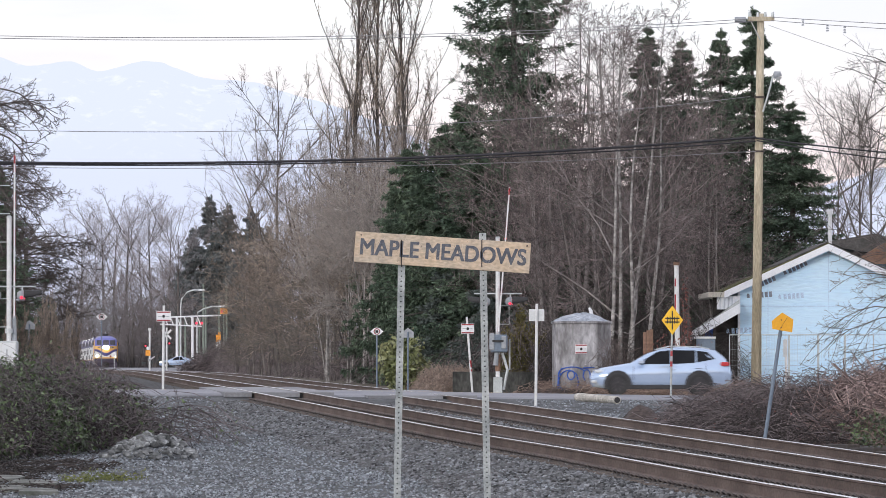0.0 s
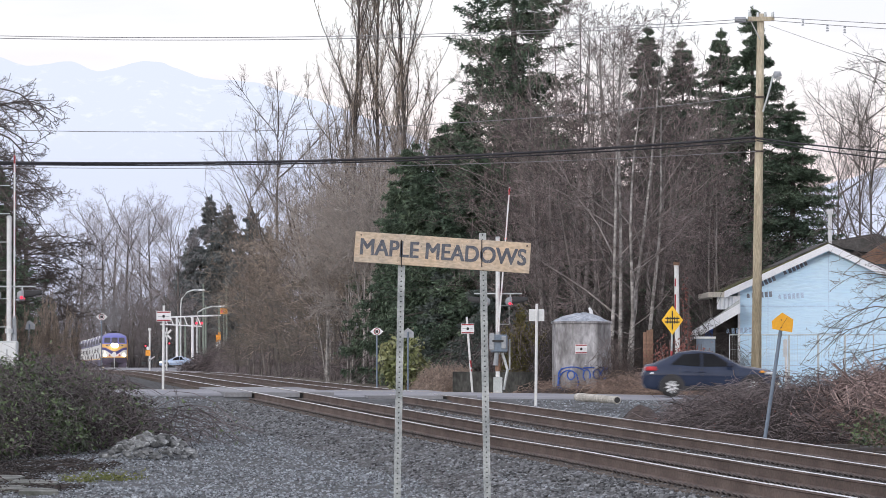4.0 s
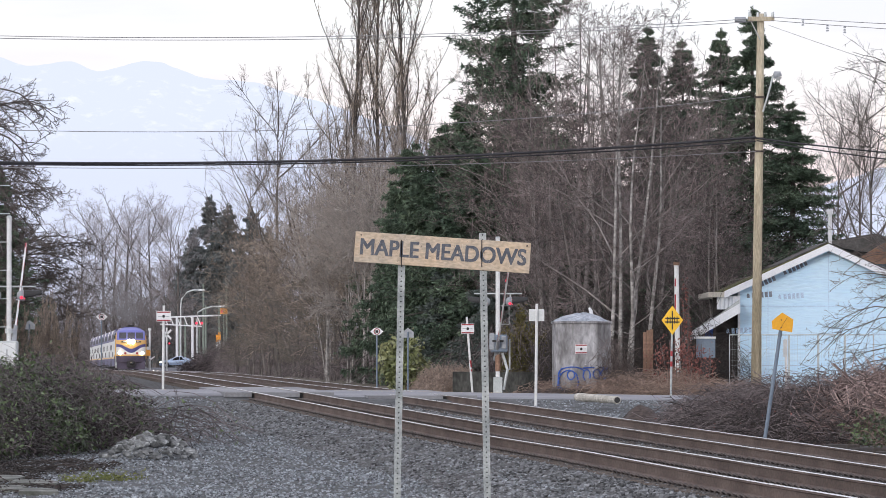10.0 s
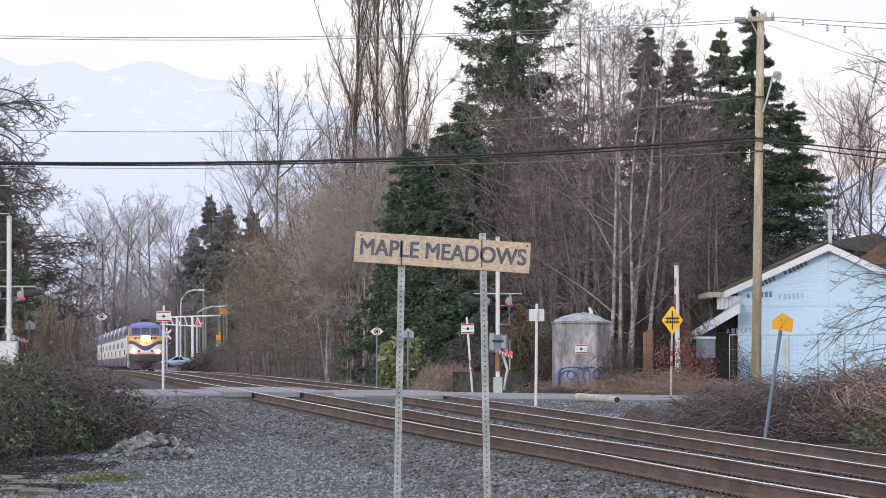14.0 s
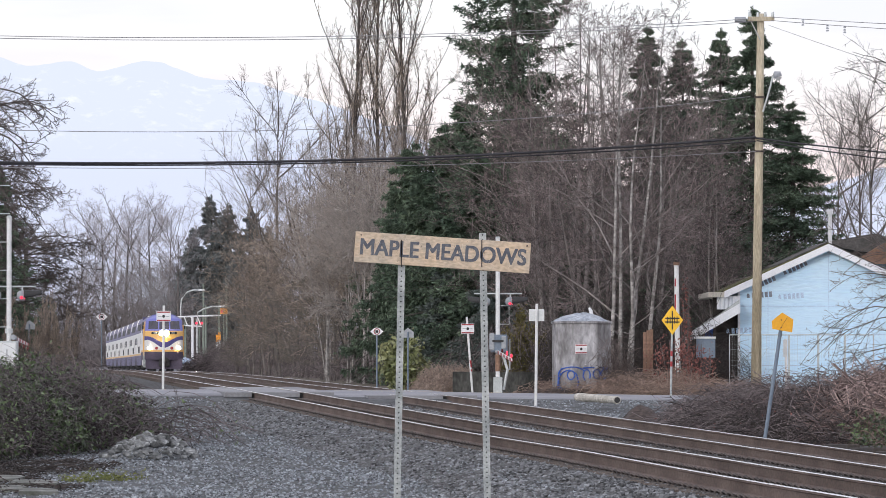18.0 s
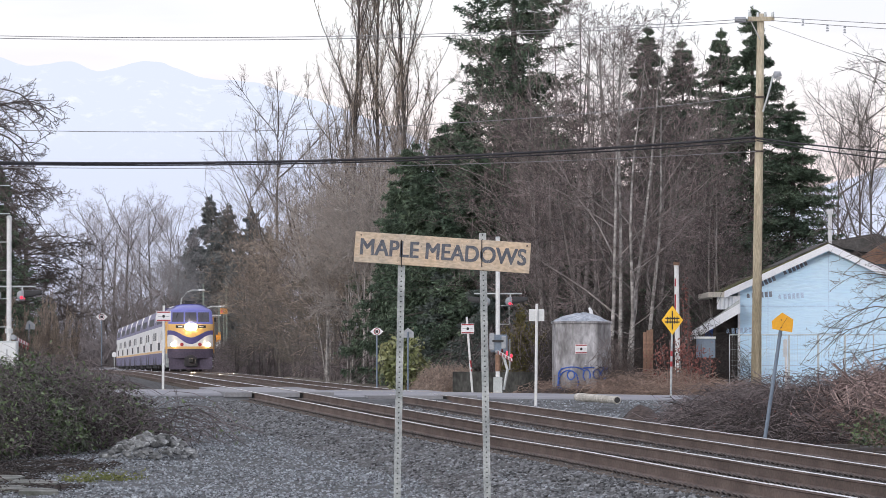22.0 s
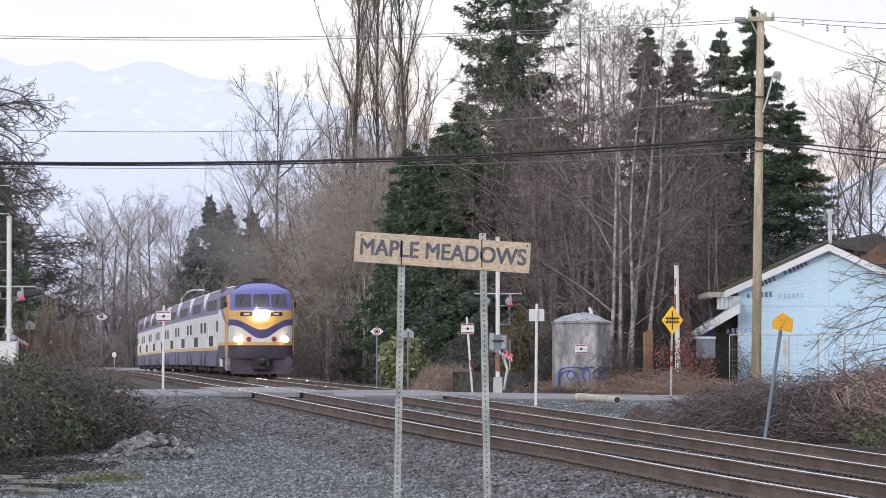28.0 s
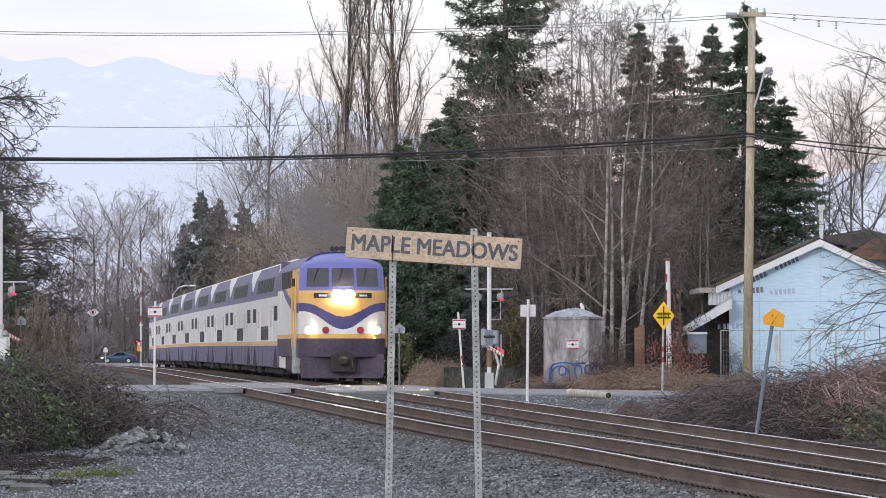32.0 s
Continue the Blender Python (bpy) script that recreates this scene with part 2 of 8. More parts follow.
T_BLUE = mat("train_violet_blue", (0.15, 0.16, 0.46), (0.19, 0.20, 0.54), 0.8, 0.35, fine=0.04)
T_YELLOW = mat("train_gold", (0.72, 0.43, 0.13), (0.78, 0.49, 0.17), 0.8, 0.45, fine=0.05)
T_DARK = mat("train_underframe", (0.035, 0.032, 0.036), (0.07, 0.062, 0.062), 1.5, 0.8)
T_PILOT = mat("train_dark_purple", (0.055, 0.043, 0.072), (0.085, 0.068, 0.105), 1.2, 0.6)
CAB_GLASS = mat("grey_cab_glass", (0.06, 0.058, 0.075), (0.09, 0.087, 0.108), 1, 0.12, fine=0.05)
LAMP_HEAD = mat("lit_headlamp", (1, 0.9, 0.75), None, 1, 0.3, emit=(1.0, 0.78, 0.46), strength=400)
LAMP_DITCH = mat("lit_ditch_lamp", (1, 0.9, 0.75), None, 1, 0.3, emit=(1.0, 0.72, 0.40), strength=200)
LAMP_RED = mat("lit_red_lens", (0.5, 0.03, 0.05), None, 1, 0.3, emit=(1.0, 0.05, 0.10), strength=1.1)
LENS_DIM = mat("unlit_red_lens", (0.10, 0.02, 0.02), None, 1, 0.25)
LAMP_TAIL = mat("red_tail_lens", (0.45, 0.03, 0.04), None, 1, 0.2, emit=(1.0, 0.10, 0.10), strength=0.08)
LAMP_CAR = mat("lit_car_lamp", (0.9, 0.85, 0.75), None, 1, 0.3, emit=(1.0, 0.9, 0.7), strength=2.2)
AMBER = mat("amber_lens", (0.75, 0.30, 0.03), None, 1, 0.3, emit=(1.0, 0.45, 0.08), strength=0.15)
SILVER = mat("silver_blue_car_paint", (0.50, 0.62, 0.80), (0.54, 0.66, 0.84), 1, 0.15, metal=0.55, fine=0.02)
NAVY = mat("dark_navy_car_paint", (0.022, 0.032, 0.062), (0.03, 0.042, 0.078), 1, 0.10, metal=0.1, fine=0.02)
# the pale reflection on the coach door glass is its base colour
PALE_GLASS = mat("door_glass_painted_reflection", (0.36, 0.325, 0.31), (0.46, 0.42, 0.40), 1, 0.3, fine=0.1)
STEEL_BLUE = mat("steel_blue_car_paint", (0.04, 0.075, 0.13), (0.05, 0.09, 0.15), 1, 0.3, metal=0.3, fine=0.02)
PLASTIC = mat("black_trim_plastic", (0.02, 0.02, 0.022), (0.03, 0.03, 0.033), 2, 0.6)
ALLOY = mat("silver_wheel", (0.55, 0.56, 0.57), (0.65, 0.66, 0.67), 3, 0.4, metal=0.4)

for dull in (TINT, T_UPPER, T_WHITE, T_PURPLE, GLASS):
    dull.node_tree.nodes["Principled BSDF"].inputs["Specular IOR Level"].default_value = 0.12
TINT.node_tree.nodes["Principled BSDF"].inputs["Roughness"].default_value = 0.5


def ground_material():
    """Gravel on the lot beside the railway; earth and withered grass beyond the road and to the sides."""
    m = mat("ground_cover", (0.056, 0.059, 0.063), (0.12, 0.125, 0.13), 1.1, 0.95, bump=1.0, bscale=13, fine=0.5)
    n, l = m.node_tree.nodes, m.node_tree.links
    hsv = next(x for x in n if x.type == "HUE_SAT")
    co, sep, tex, ramp, edge, mix = (n.new("ShaderNodeTexCoord"), n.new("ShaderNodeSeparateXYZ"), n.new("ShaderNodeTexNoise"), n.new("ShaderNodeValToRGB"), n.new("ShaderNodeMapRange"),
                                     n.new("ShaderNodeMixRGB"))
    l.new(co.outputs["Object"], sep.inputs[0])
    l.new(co.outputs["Object"], tex.inputs["Vector"])
    tex.inputs["Scale"].default_value, tex.inputs["Detail"].default_value = 0.35, 6
    ramp.color_ramp.elements[0].color, ramp.color_ramp.elements[1].color = (0.065, 0.052, 0.04, 1), (0.14, 0.12, 0.085, 1)
    l.new(tex.outputs["Fac"], ramp.inputs[0])
    edge.inputs["From Min"].default_value, edge.inputs["From Max"].default_value = 190, 194
    l.new(sep.outputs["Y"], edge.inputs["Value"])
    l.new(edge.outputs[0], mix.inputs["Fac"])
    l.new(hsv.outputs[0], mix.inputs["Color1"])
    l.new(ramp.outputs[0], mix.inputs["Color2"])
    l.new(mix.outputs[0], n["Principled BSDF"].inputs["Base Color"])
    return m


GROUND = ground_material()


# ---- mesh kit ----
class Mesh:
    """Gathers vertices and faces; each face may carry a material slot."""

    def __init__(self):
        self.v, self.f, self.m = [], [], []

    def add(self, verts, faces, slot=0):
        k = len(self.v)
        self.v.extend(tuple(float(c) for c in p) for p in verts)
        self.f.extend(tuple(i + k for i in face) for face in faces)
        self.m.extend([slot] * len(faces))
        return self

    def box(self, x0, y0, z0, x1, y1, z1, chamfer=0.0, slot=0, turn=None):
        """A box, with chamfered edges if asked."""
        c = min(chamfer, (x1 - x0) * 0.45, (y1 - y0) * 0.45, (z1 - z0) * 0.45)
        bm = bmesh.new()
        bmesh.ops.create_cube(bm, size=1.0)
        for p in bm.verts:
            p.co = Vector(((x0 + x1) / 2 + p.co.x * (x1 - x0), (y0 + y1) / 2 + p.co.y * (y1 - y0), (z0 + z1) / 2 + p.co.z * (z1 - z0)))
        if c > 0:
            bmesh.ops.bevel(bm, geom=bm.edges[:], offset=c, segments=1, profile=0.5, affect="EDGES")
        bm.verts.index_update()
        pts = [(turn @ p.co) if turn else p.co for p in bm.verts]
        self.add(pts, [[q.index for q in face.verts] for face in bm.faces], slot)
        bm.free()
        return self

    def tube(self, points, radii, sides=8, slot=0, caps=True):
        """A round bar along points, with a radius for each or for all."""
        points = [Vector(p) for p in points]
        if not isinstance(radii, (list, tuple)):
            radii = [radii] * len(points)
        rings = []
        for i, p in enumerate(points):
            d = (points[min(i + 1, len(points) - 1)] - points[max(i - 1, 0)]).normalized()
            a = d.cross(Vector((0, 0, 1)) if abs(d.z) < 0.9 else Vector((1, 0, 0))).normalized()
            b = d.cross(a)
            rings.append([p + radii[i] * (math.cos(2 * math.pi * k / sides) * a + math.sin(2 * math.pi * k / sides) * b) for k in range(sides)])
        verts = [q for ring in rings for q in ring]
        faces = [(i * sides + k, i * sides + (k + 1) % sides, (i + 1) * sides + (k + 1) % sides, (i + 1) * sides + k)
                 for i in range(len(rings) - 1) for k in range(sides)]
        if caps:
            faces += [tuple(range(sides))[::-1], tuple((len(rings) - 1) * sides + k for k in range(sides))]
        return self.add(verts, faces, slot)

    def prism(self, outline, axis, a, b, slot=0):
        """A flat outline (pairs) extruded from a to b along an axis; the pairs are the other two axes in order."""
        def at(p, h):
            q = list(p)
            q.insert("xyz".index(axis), h)
            return q
        n = len(outline)
        verts = [at(p, a) for p in outline] + [at(p, b) for p in outline]
        faces = [tuple(range(n))[::-1], tuple(range(n, 2 * n))] + [(i, (i + 1) % n, n + (i + 1) % n, n + i) for i in range(n)]
        return self.add(verts, faces, slot)

    def loft(self, rings, slot=0, closed=True, caps=True, slots=None):
        n = len(rings[0])
        verts = [p for r in rings for p in r]
        span = n if closed else n - 1
        faces = [(i * n + k, i * n + (k + 1) % n, (i + 1) * n + (k + 1) % n, (i + 1) * n + k) for i in range(len(rings) - 1) for k in range(span)]
        start = len(self.m)
        self.add(verts, faces, slot)
        if slots:
            for j in range(len(faces)):
                self.m[start + j] = slots(j // span, j % span)
        if caps:
            self.add(rings[0], [tuple(range(n))[::-1]], slot)
            self.add(rings[-1], [tuple(range(n))], slot)
        return self

    def grid(self, fn, us, vs, slot=0, slots=None):
        """A sheet of points fn(u, v)."""
        nu, nv = len(us), len(vs)
        start = len(self.m)
        self.add([fn(u, v) for u in us for v in vs],
                 [(i * nv + j, (i + 1) * nv + j, (i + 1) * nv + j + 1, i * nv + j + 1) for i in range(nu - 1) for j in range(nv - 1)], slot)
        if slots:
            for i in range(nu - 1):
                for j in range(nv - 1):
                    self.m[start + i * (nv - 1) + j] = slots((us[i] + us[i + 1]) / 2, (vs[j] + vs[j + 1]) / 2)
        return self

    def data(self, name, materials, smooth=False):
        me = bpy.data.meshes.new(name)
        me.from_pydata(self.v, [], self.f)
        for m in materials if isinstance(materials, (list, tuple)) else [materials]:
            me.materials.append(m)
        me.polygons.foreach_set("material_index", self.m)
        if smooth:
            me.polygons.foreach_set("use_smooth", [True] * len(self.f))
        me.update()
        return me


def part(name, mesh, material, parent=None, label="", smooth=False, m=None, kind=""):
    """Links a mesh as one object under a thing or a part."""
    me = mesh.data(name, material, smooth) if isinstance(mesh, Mesh) else mesh
    ob = new(name, me)
    if parent:
        ob.parent = parent
    if m:
        ob.matrix_basis = m
    if label or kind:
        tagged(ob, label, kind=kind)
    return ob


def thing(name, label, category, m=None, group="", mesh=None, material=None, kind="", smooth=False):
    """A top-level thing: an Empty at its base, or a single mesh."""
    ob = part(name, mesh, material, smooth=smooth) if mesh else new(name)
    if m:
        ob.matrix_basis = m
    return tagged(ob, label, category, group, kind)


def raw_mesh(name, verts, faces, material, slots=False):
    """A large mesh straight from arrays; faces is one array or a list of arrays, and with slots the first array takes the first material, the rest the second."""
    faces = faces if isinstance(faces, list) else [faces]
    me = bpy.data.meshes.new(name)
    counts = np.concatenate([np.full(len(f), f.shape[1]) for f in faces])
    me.vertices.add(len(verts))
    me.vertices.foreach_set("co", np.asarray(verts, dtype=np.float32).ravel())
    me.loops.add(int(counts.sum()))
    me.loops.foreach_set("vertex_index", np.concatenate([np.asarray(f, dtype=np.int32).ravel() for f in faces]))
    me.polygons.add(len(counts))
    me.polygons.foreach_set("loop_start", (np.cumsum(counts) - counts).astype(np.int32))
    for m in material if isinstance(material, (list, tuple)) else [material]:
        me.materials.append(m)
    if slots:
        me.polygons.foreach_set("material_index", np.concatenate([np.full(len(f), min(k, 1), dtype=np.int32) for k, f in enumerate(faces)]))
    me.update(calc_edges=True)
    return me


def norm(a):
    return a / np.maximum(np.linalg.norm(a, axis=-1, keepdims=True), 1e-9)


def tubes(paths, r0, r1, sides):
    """Tapered tubes along many paths (n, k, 3) at once: vertices and quads."""
    n, k, _ = paths.shape
    d = norm(np.gradient(paths, axis=1))
    ref = np.where(np.abs(d[..., 2:3]) < 0.9, np.array([0, 0, 1.0]), np.array([1.0, 0, 0]))
    a = norm(np.cross(d, ref))
    b = np.cross(d, a)
    t = np.linspace(0, 1, k)[None, :]
    r = (np.asarray(r0).reshape(-1, 1) * (1 - t) + np.asarray(r1).reshape(-1, 1) * t)[..., None, None]
    ang = np.arange(sides) * 2 * np.pi / sides
    ring = np.cos(ang)[:, None] * a[:, :, None, :] + np.sin(ang)[:, None] * b[:, :, None, :]
    verts = (paths[:, :, None, :] + r * ring).reshape(-1, 3)
    i, j, s = np.meshgrid(np.arange(n), np.arange(k - 1), np.arange(sides), indexing="ij")
    base, s2 = (i * k + j) * sides, (s + 1) % sides
    return verts, np.stack([base + s, base + s2, base + sides + s2, base + sides + s], -1).reshape(-1, 4)


def joined(pieces):
    vs, fs, k = [], [], 0
    for v, f in pieces:
        vs.append(v)
        fs.append(f + k)
        k += len(v)
    return np.concatenate(vs), fs


def sprout(rng, paths, count, t0, t1, angle, length, steps, wiggle, lift, fall=0.6):
    """Children of each path: count a path, leaving it between t0 and t1 of its length, at an angle, bending upwards by lift."""
    n, k, _ = paths.shape
    t = rng.uniform(t0, t1, (n, count)).ravel()
    who = np.repeat(np.arange(n), count)
    u = t * (k - 1)
    i = np.minimum(u.astype(int), k - 2)
    w = (u - i)[:, None]
    p = paths[who, i] * (1 - w) + paths[who, i + 1] * w
    d = norm(paths[who, i + 1] - paths[who, i])
    side = norm(np.cross(d, rng.normal(size=d.shape)))
    ang = np.radians(rng.normal(angle, angle * 0.22, len(p)))[:, None]
    d = norm(d * np.cos(ang) + side * np.sin(ang))
    plen = np.linalg.norm(paths[:, -1] - paths[:, 0], axis=1)[who]
    ln = (length * plen * (1 - fall * (t - t0) / max(t1 - t0, 1e-6)) * rng.uniform(0.7, 1.25, len(p)))[:, None]
    pts = [p]
    for _ in range(steps):
        d = norm(d + rng.normal(0, wiggle, d.shape) + np.array([0, 0, lift]))
        p = p + d * ln / steps
        pts.append(p)
    return np.stack(pts, 1)


def scatter(rng, verts, faces, at, size, spin=True, flat=1.0):
    """Copies of a small mesh at many places with random sizes and turns."""
    n = len(at)
    q = norm(rng.normal(size=(n, 4)))
    w, x, y, z = q.T
    rot = np.stack([1 - 2 * (y * y + z * z), 2 * (x * y - z * w), 2 * (x * z + y * w), 2 * (x * y + z * w), 1 - 2 * (x * x + z * z), 2 * (y * z - x * w),
                    2 * (x * z - y * w), 2 * (y * z + x * w), 1 - 2 * (x * x + y * y)], -1).reshape(n, 3, 3)
    v = np.einsum("nij,kj->nki", rot, verts) * np.asarray(size).reshape(n, 1, 1)
    v[..., 2] *= flat
    v += at[:, None, :]
    return v.reshape(-1, 3), (faces[None] + (np.arange(n) * len(verts))[:, None, None]).reshape(-1, faces.shape[1])


PEBBLE_V = np.array([[1, 0, 0.1], [0.2, 0.9, 0], [-0.9, 0.3, 0.1], [-0.3, -0.9, 0], [0.1, 0.1, 0.75], [0, 0, -0.7]])
PEBBLE_F = np.array([[0, 1, 4], [1, 2, 4], [2, 3, 4], [3, 0, 4], [1, 0, 5], [2, 1, 5], [3, 2, 5], [0, 3, 5]])
LEAF_V = np.array([[0, -1, 0], [0.45, -0.1, 0.12], [0, 1, 0], [-0.45, -0.1, 0.12]])
LEAF_F = np.array([[0, 1, 2, 3]])

# ---- the line of the railway ----
LINE_Y = np.array([-60, 0, 40, 80, 100, 125, 155, 190, 230, 290, 400, 550, 750, 1000, 1400.0])
LINE_X = np.array([20.5, 15.7, 12.4, 8.78, 6.95, 4.15, 0.85, -2.25, -5.35, -9.9, -18.4, -29.76, -45.1, -66.5, -118.0])
LINE_Z = np.array([-0.63, -0.63, -0.64, -0.588, -0.482, -0.255, 0.0, 0.15, 0.21, 0.30, 0.31, 0.04, -0.27, -0.66, -1.2])


def glide(xs, ys):
    """A smooth curve through the knots (natural cubic)."""
    n, h = len(xs), np.diff(xs)
    a, b = np.eye(n), np.zeros(n)
    for i in range(1, n - 1):
        a[i, i - 1:i + 2] = h[i - 1], 2 * (h[i - 1] + h[i]), h[i]
        b[i] = 6 * ((ys[i + 1] - ys[i]) / h[i] - (ys[i] - ys[i - 1]) / h[i - 1])
    m = np.linalg.solve(a, b)

    def at(y):
        y = np.asarray(y, dtype=float)
        i = np.clip(np.searchsorted(xs, y) - 1, 0, n - 2)
        p, q, w = xs[i + 1] - y, y - xs[i], h[i]
        return m[i] * p ** 3 / (6 * w) + m[i + 1] * q ** 3 / (6 * w) + (ys[i] / w - m[i] * w / 6) * p + (ys[i + 1] / w - m[i + 1] * w / 6) * q
    return at


line_x, line_z = glide(LINE_Y, LINE_X), glide(LINE_Y, LINE_Z)
APART, NEAR_RISE = 4.42, 0.10


def near_lift(y, off):
    """The near track and its bed stand a little higher towards the camera."""
    t = min(1.0, max(0.0, (120.0 - y) / 32.0))
    return 0.085 * t * t * (3 - 2 * t) * min(1.0, max(0.0, (-off - 1.9) / 0.9)) * min(1.0, max(0.0, (off + 8.6) / 1.4))


def on_line(y, off=0.0, up=0.0):
    """A point beside the far track's centre line: off metres to its right, up above its rails."""
    g = (line_x(y + 1) - line_x(y - 1)) / 2
    k = 1 / math.sqrt(1 + g * g)
    return Vector((float(line_x(y) + off * k), float(y - off * g * k), float(line_z(y) + up + near_lift(y, off))))


def road_z(x):
    """Height of the road's edge level; it falls away to the right of the tracks."""
    return 0.155 - 0.014 * min(max(x + 6.0, 0.0), 22.0)


def ground_z(x, y):
    """Height of the ground, railway bed left out."""
    x, y = np.asarray(x, dtype=float), np.asarray(y, dtype=float)
    z = line_z(np.clip(y, 0, 1300)) - 0.42
    road = np.exp(-((y - 181) / 15.0) ** 4)
    z = z * (1 - road) + (0.13 - 0.014 * np.clip(x + 6, 0, 22)) * road
    right = np.clip((x - line_x(np.clip(y, 0, 1300)) - 5.0) / 8.0, 0, 1)
    z = z + 0.35 * right * (1 - road) * np.exp(-((y - 140) / 45.0) ** 2)
    return z + 0.05 * np.sin(x * 0.9 + y * 0.13) * np.sin(y * 0.31) * (1 - road)


# ---- setting ----
def lay_ground():
    ys = np.concatenate([np.linspace(-400, 30, 12), np.linspace(36, 240, 137), np.linspace(246, 900, 66), np.linspace(950, 4800, 14)])
    xs = np.concatenate([np.linspace(-2600, -80, 12), np.linspace(-70, 70, 141), np.linspace(80, 2600, 12)])
    gx, gy = np.meshgrid(xs, ys, indexing="ij")
    gz = ground_z(gx, gy)
    v = np.stack([gx, gy, gz], -1).reshape(-1, 3)
    i, j = np.meshgrid(np.arange(len(xs) - 1), np.arange(len(ys) - 1), indexing="ij")
    b = i * len(ys) + j
    f = np.stack([b, b + len(ys), b + len(ys) + 1, b + 1], -1).reshape(-1, 4)
    ob = new("ground", raw_mesh("ground", v, f, GROUND))
    tagged(ob, "grey gravel lot beside the railway, fading to earth", "ground", kind="structure")


def lay_road():
    m = Mesh()
    xs = np.linspace(-120, 120, 121)
    z = road_z
    prof = [(171.8, -0.25), (172.0, -0.02), (175.5, 0.02), (181, 0.06), (186.5, 0.02), (190.0, -0.02), (190.2, -0.25)]
    m.loft([[(x, y, z(x) + dz) for y, dz in prof] for x in xs], closed=False, caps=False)
    ob = part("road", m, ASPHALT)
    tagged(ob, "grey asphalt road over a level crossing", "road", kind="structure")
    for y in (180.85, 181.15):
        s = Mesh()
        s.loft([[(x, y - 0.05, z(x) + 0.064), (x, y + 0.05, z(x) + 0.064)] for x in xs], closed=False, caps=False)
        part("centre_line", s, YELLOW_SIGN, ob)
    return ob


def lay_far_road():
    m = Mesh()
    m.loft([[(x, y, 0.02 + dz) for y, dz in ((694, -0.3), (694.3, 0.1), (706, 0.1), (706.3, -0.3))] for x in np.linspace(-200, 120, 41)], closed=False, caps=False)
    tagged(part("road", m, ASPHALT), "asphalt street over a farther level crossing", "road", kind="structure")


def lay_ballast():
    m = Mesh()
    ys = np.concatenate([np.linspace(-20, 60, 9), np.linspace(62, 170, 109), np.linspace(174, 1100, 120)])
    prof = [(-8.6, -0.62), (-7.2, -0.32), (-6.2, -0.145), (-2.9, -0.16), (-2.2, -0.29), (-1.6, -0.24), (1.7, -0.24), (2.5, -0.36), (3.6, -0.62)]
    rings = []
    for y in ys:
        ring = []
        for k, (o, u) in enumerate(prof):
            p = on_line(float(y), o, u)
            p.z += 0.03 * noise.noise(Vector((p.x * 0.8, p.y * 0.5, 3))) * (1 if 0 < k < len(prof) - 1 else 0)
            ring.append(p)
        rings.append(ring)
    m.loft(rings, closed=False, caps=False)
    ob = tagged(part("ballast", m, BALLAST), "dark crushed-stone ballast bed under two tracks", "ballast", kind="structure")
    rng = np.random.default_rng(5)
    # loose stones of the bed and its shoulder
    at, size = [], []
    for y, o in zip(68 + 102 * rng.random(64000) ** 1.3, rng.uniform(-8.3, 3.4, 64000)):
        up = np.interp(o, [a for a, _ in prof], [b for _, b in prof])
        at.append(on_line(float(y), float(o), float(up)))
        size.append(rng.uniform(0.026, 0.062))
    v, f = scatter(rng, PEBBLE_V, PEBBLE_F, np.array([tuple(p) for p in at]), size, flat=0.8)
    tagged(part("stones", raw_mesh("stones", v, f, STONE), None, ob), kind="stuff")
    # oily stones close to the rails
    rail = np.array([o + s for o in (0.0, -APART) for s in (-0.755, 0.755)])
    y = 68 + 102 * rng.random(15000) ** 1.2
    o = rail[rng.integers(0, 4, 15000)] + rng.choice([-1, 1], 15000) * rng.uniform(0.10, 0.42, 15000)
    at = [on_line(float(a), float(b), float(np.interp(b, [p for p, _ in prof], [q for _, q in prof])) + 0.012) for a, b in zip(y, o)]
    v, f = scatter(rng, PEBBLE_V, PEBBLE_F, np.array([tuple(p) for p in at]), rng.uniform(0.028, 0.058, 15000), flat=0.8)
    tagged(part("oily_stones", raw_mesh("oily_stones", v, f, OILED), None, ob), kind="stuff")
    n = 42000
    y = 74 + 97 * rng.random(n) ** 1.3
    x = line_x(y) - 6.6 - rng.random(n) ** 1.1 * (4.6 + 0.045 * y)
    m = 5000
    y[:m] = rng.uniform(135, 171, m)
    x[:m] = line_x(y[:m]) + 2.8 + rng.random(m) * 5
    o = x - line_x(y)
    bed = line_z(y) + np.interp(o, [a for a, _ in prof], [b for _, b in prof]) + np.array([near_lift(float(a), float(b)) for a, b in zip(y, o)])
    v, f = scatter(rng, PEBBLE_V, PEBBLE_F, np.stack([x, y, np.maximum(ground_z(x, y), bed) + 0.005], -1), rng.uniform(0.015, 0.044, n), flat=0.8)
    tagged(new("gravel", raw_mesh("gravel", v, f, PALE_STONE)), "loose pale grey gravel on the lot", "gravel", kind="stuff")


RAIL = [(-0.075, -0.215), (-0.075, -0.198), (-0.012, -0.175), (-0.012, -0.045), (-0.036, -0.035), (-0.036, -0.006), (-0.028, 0.0), (0.028, 0.0), (0.036, -0.006),
        (0.036, -0.035), (0.012, -0.045), (0.012, -0.175), (0.075, -0.198), (0.075, -0.215)]


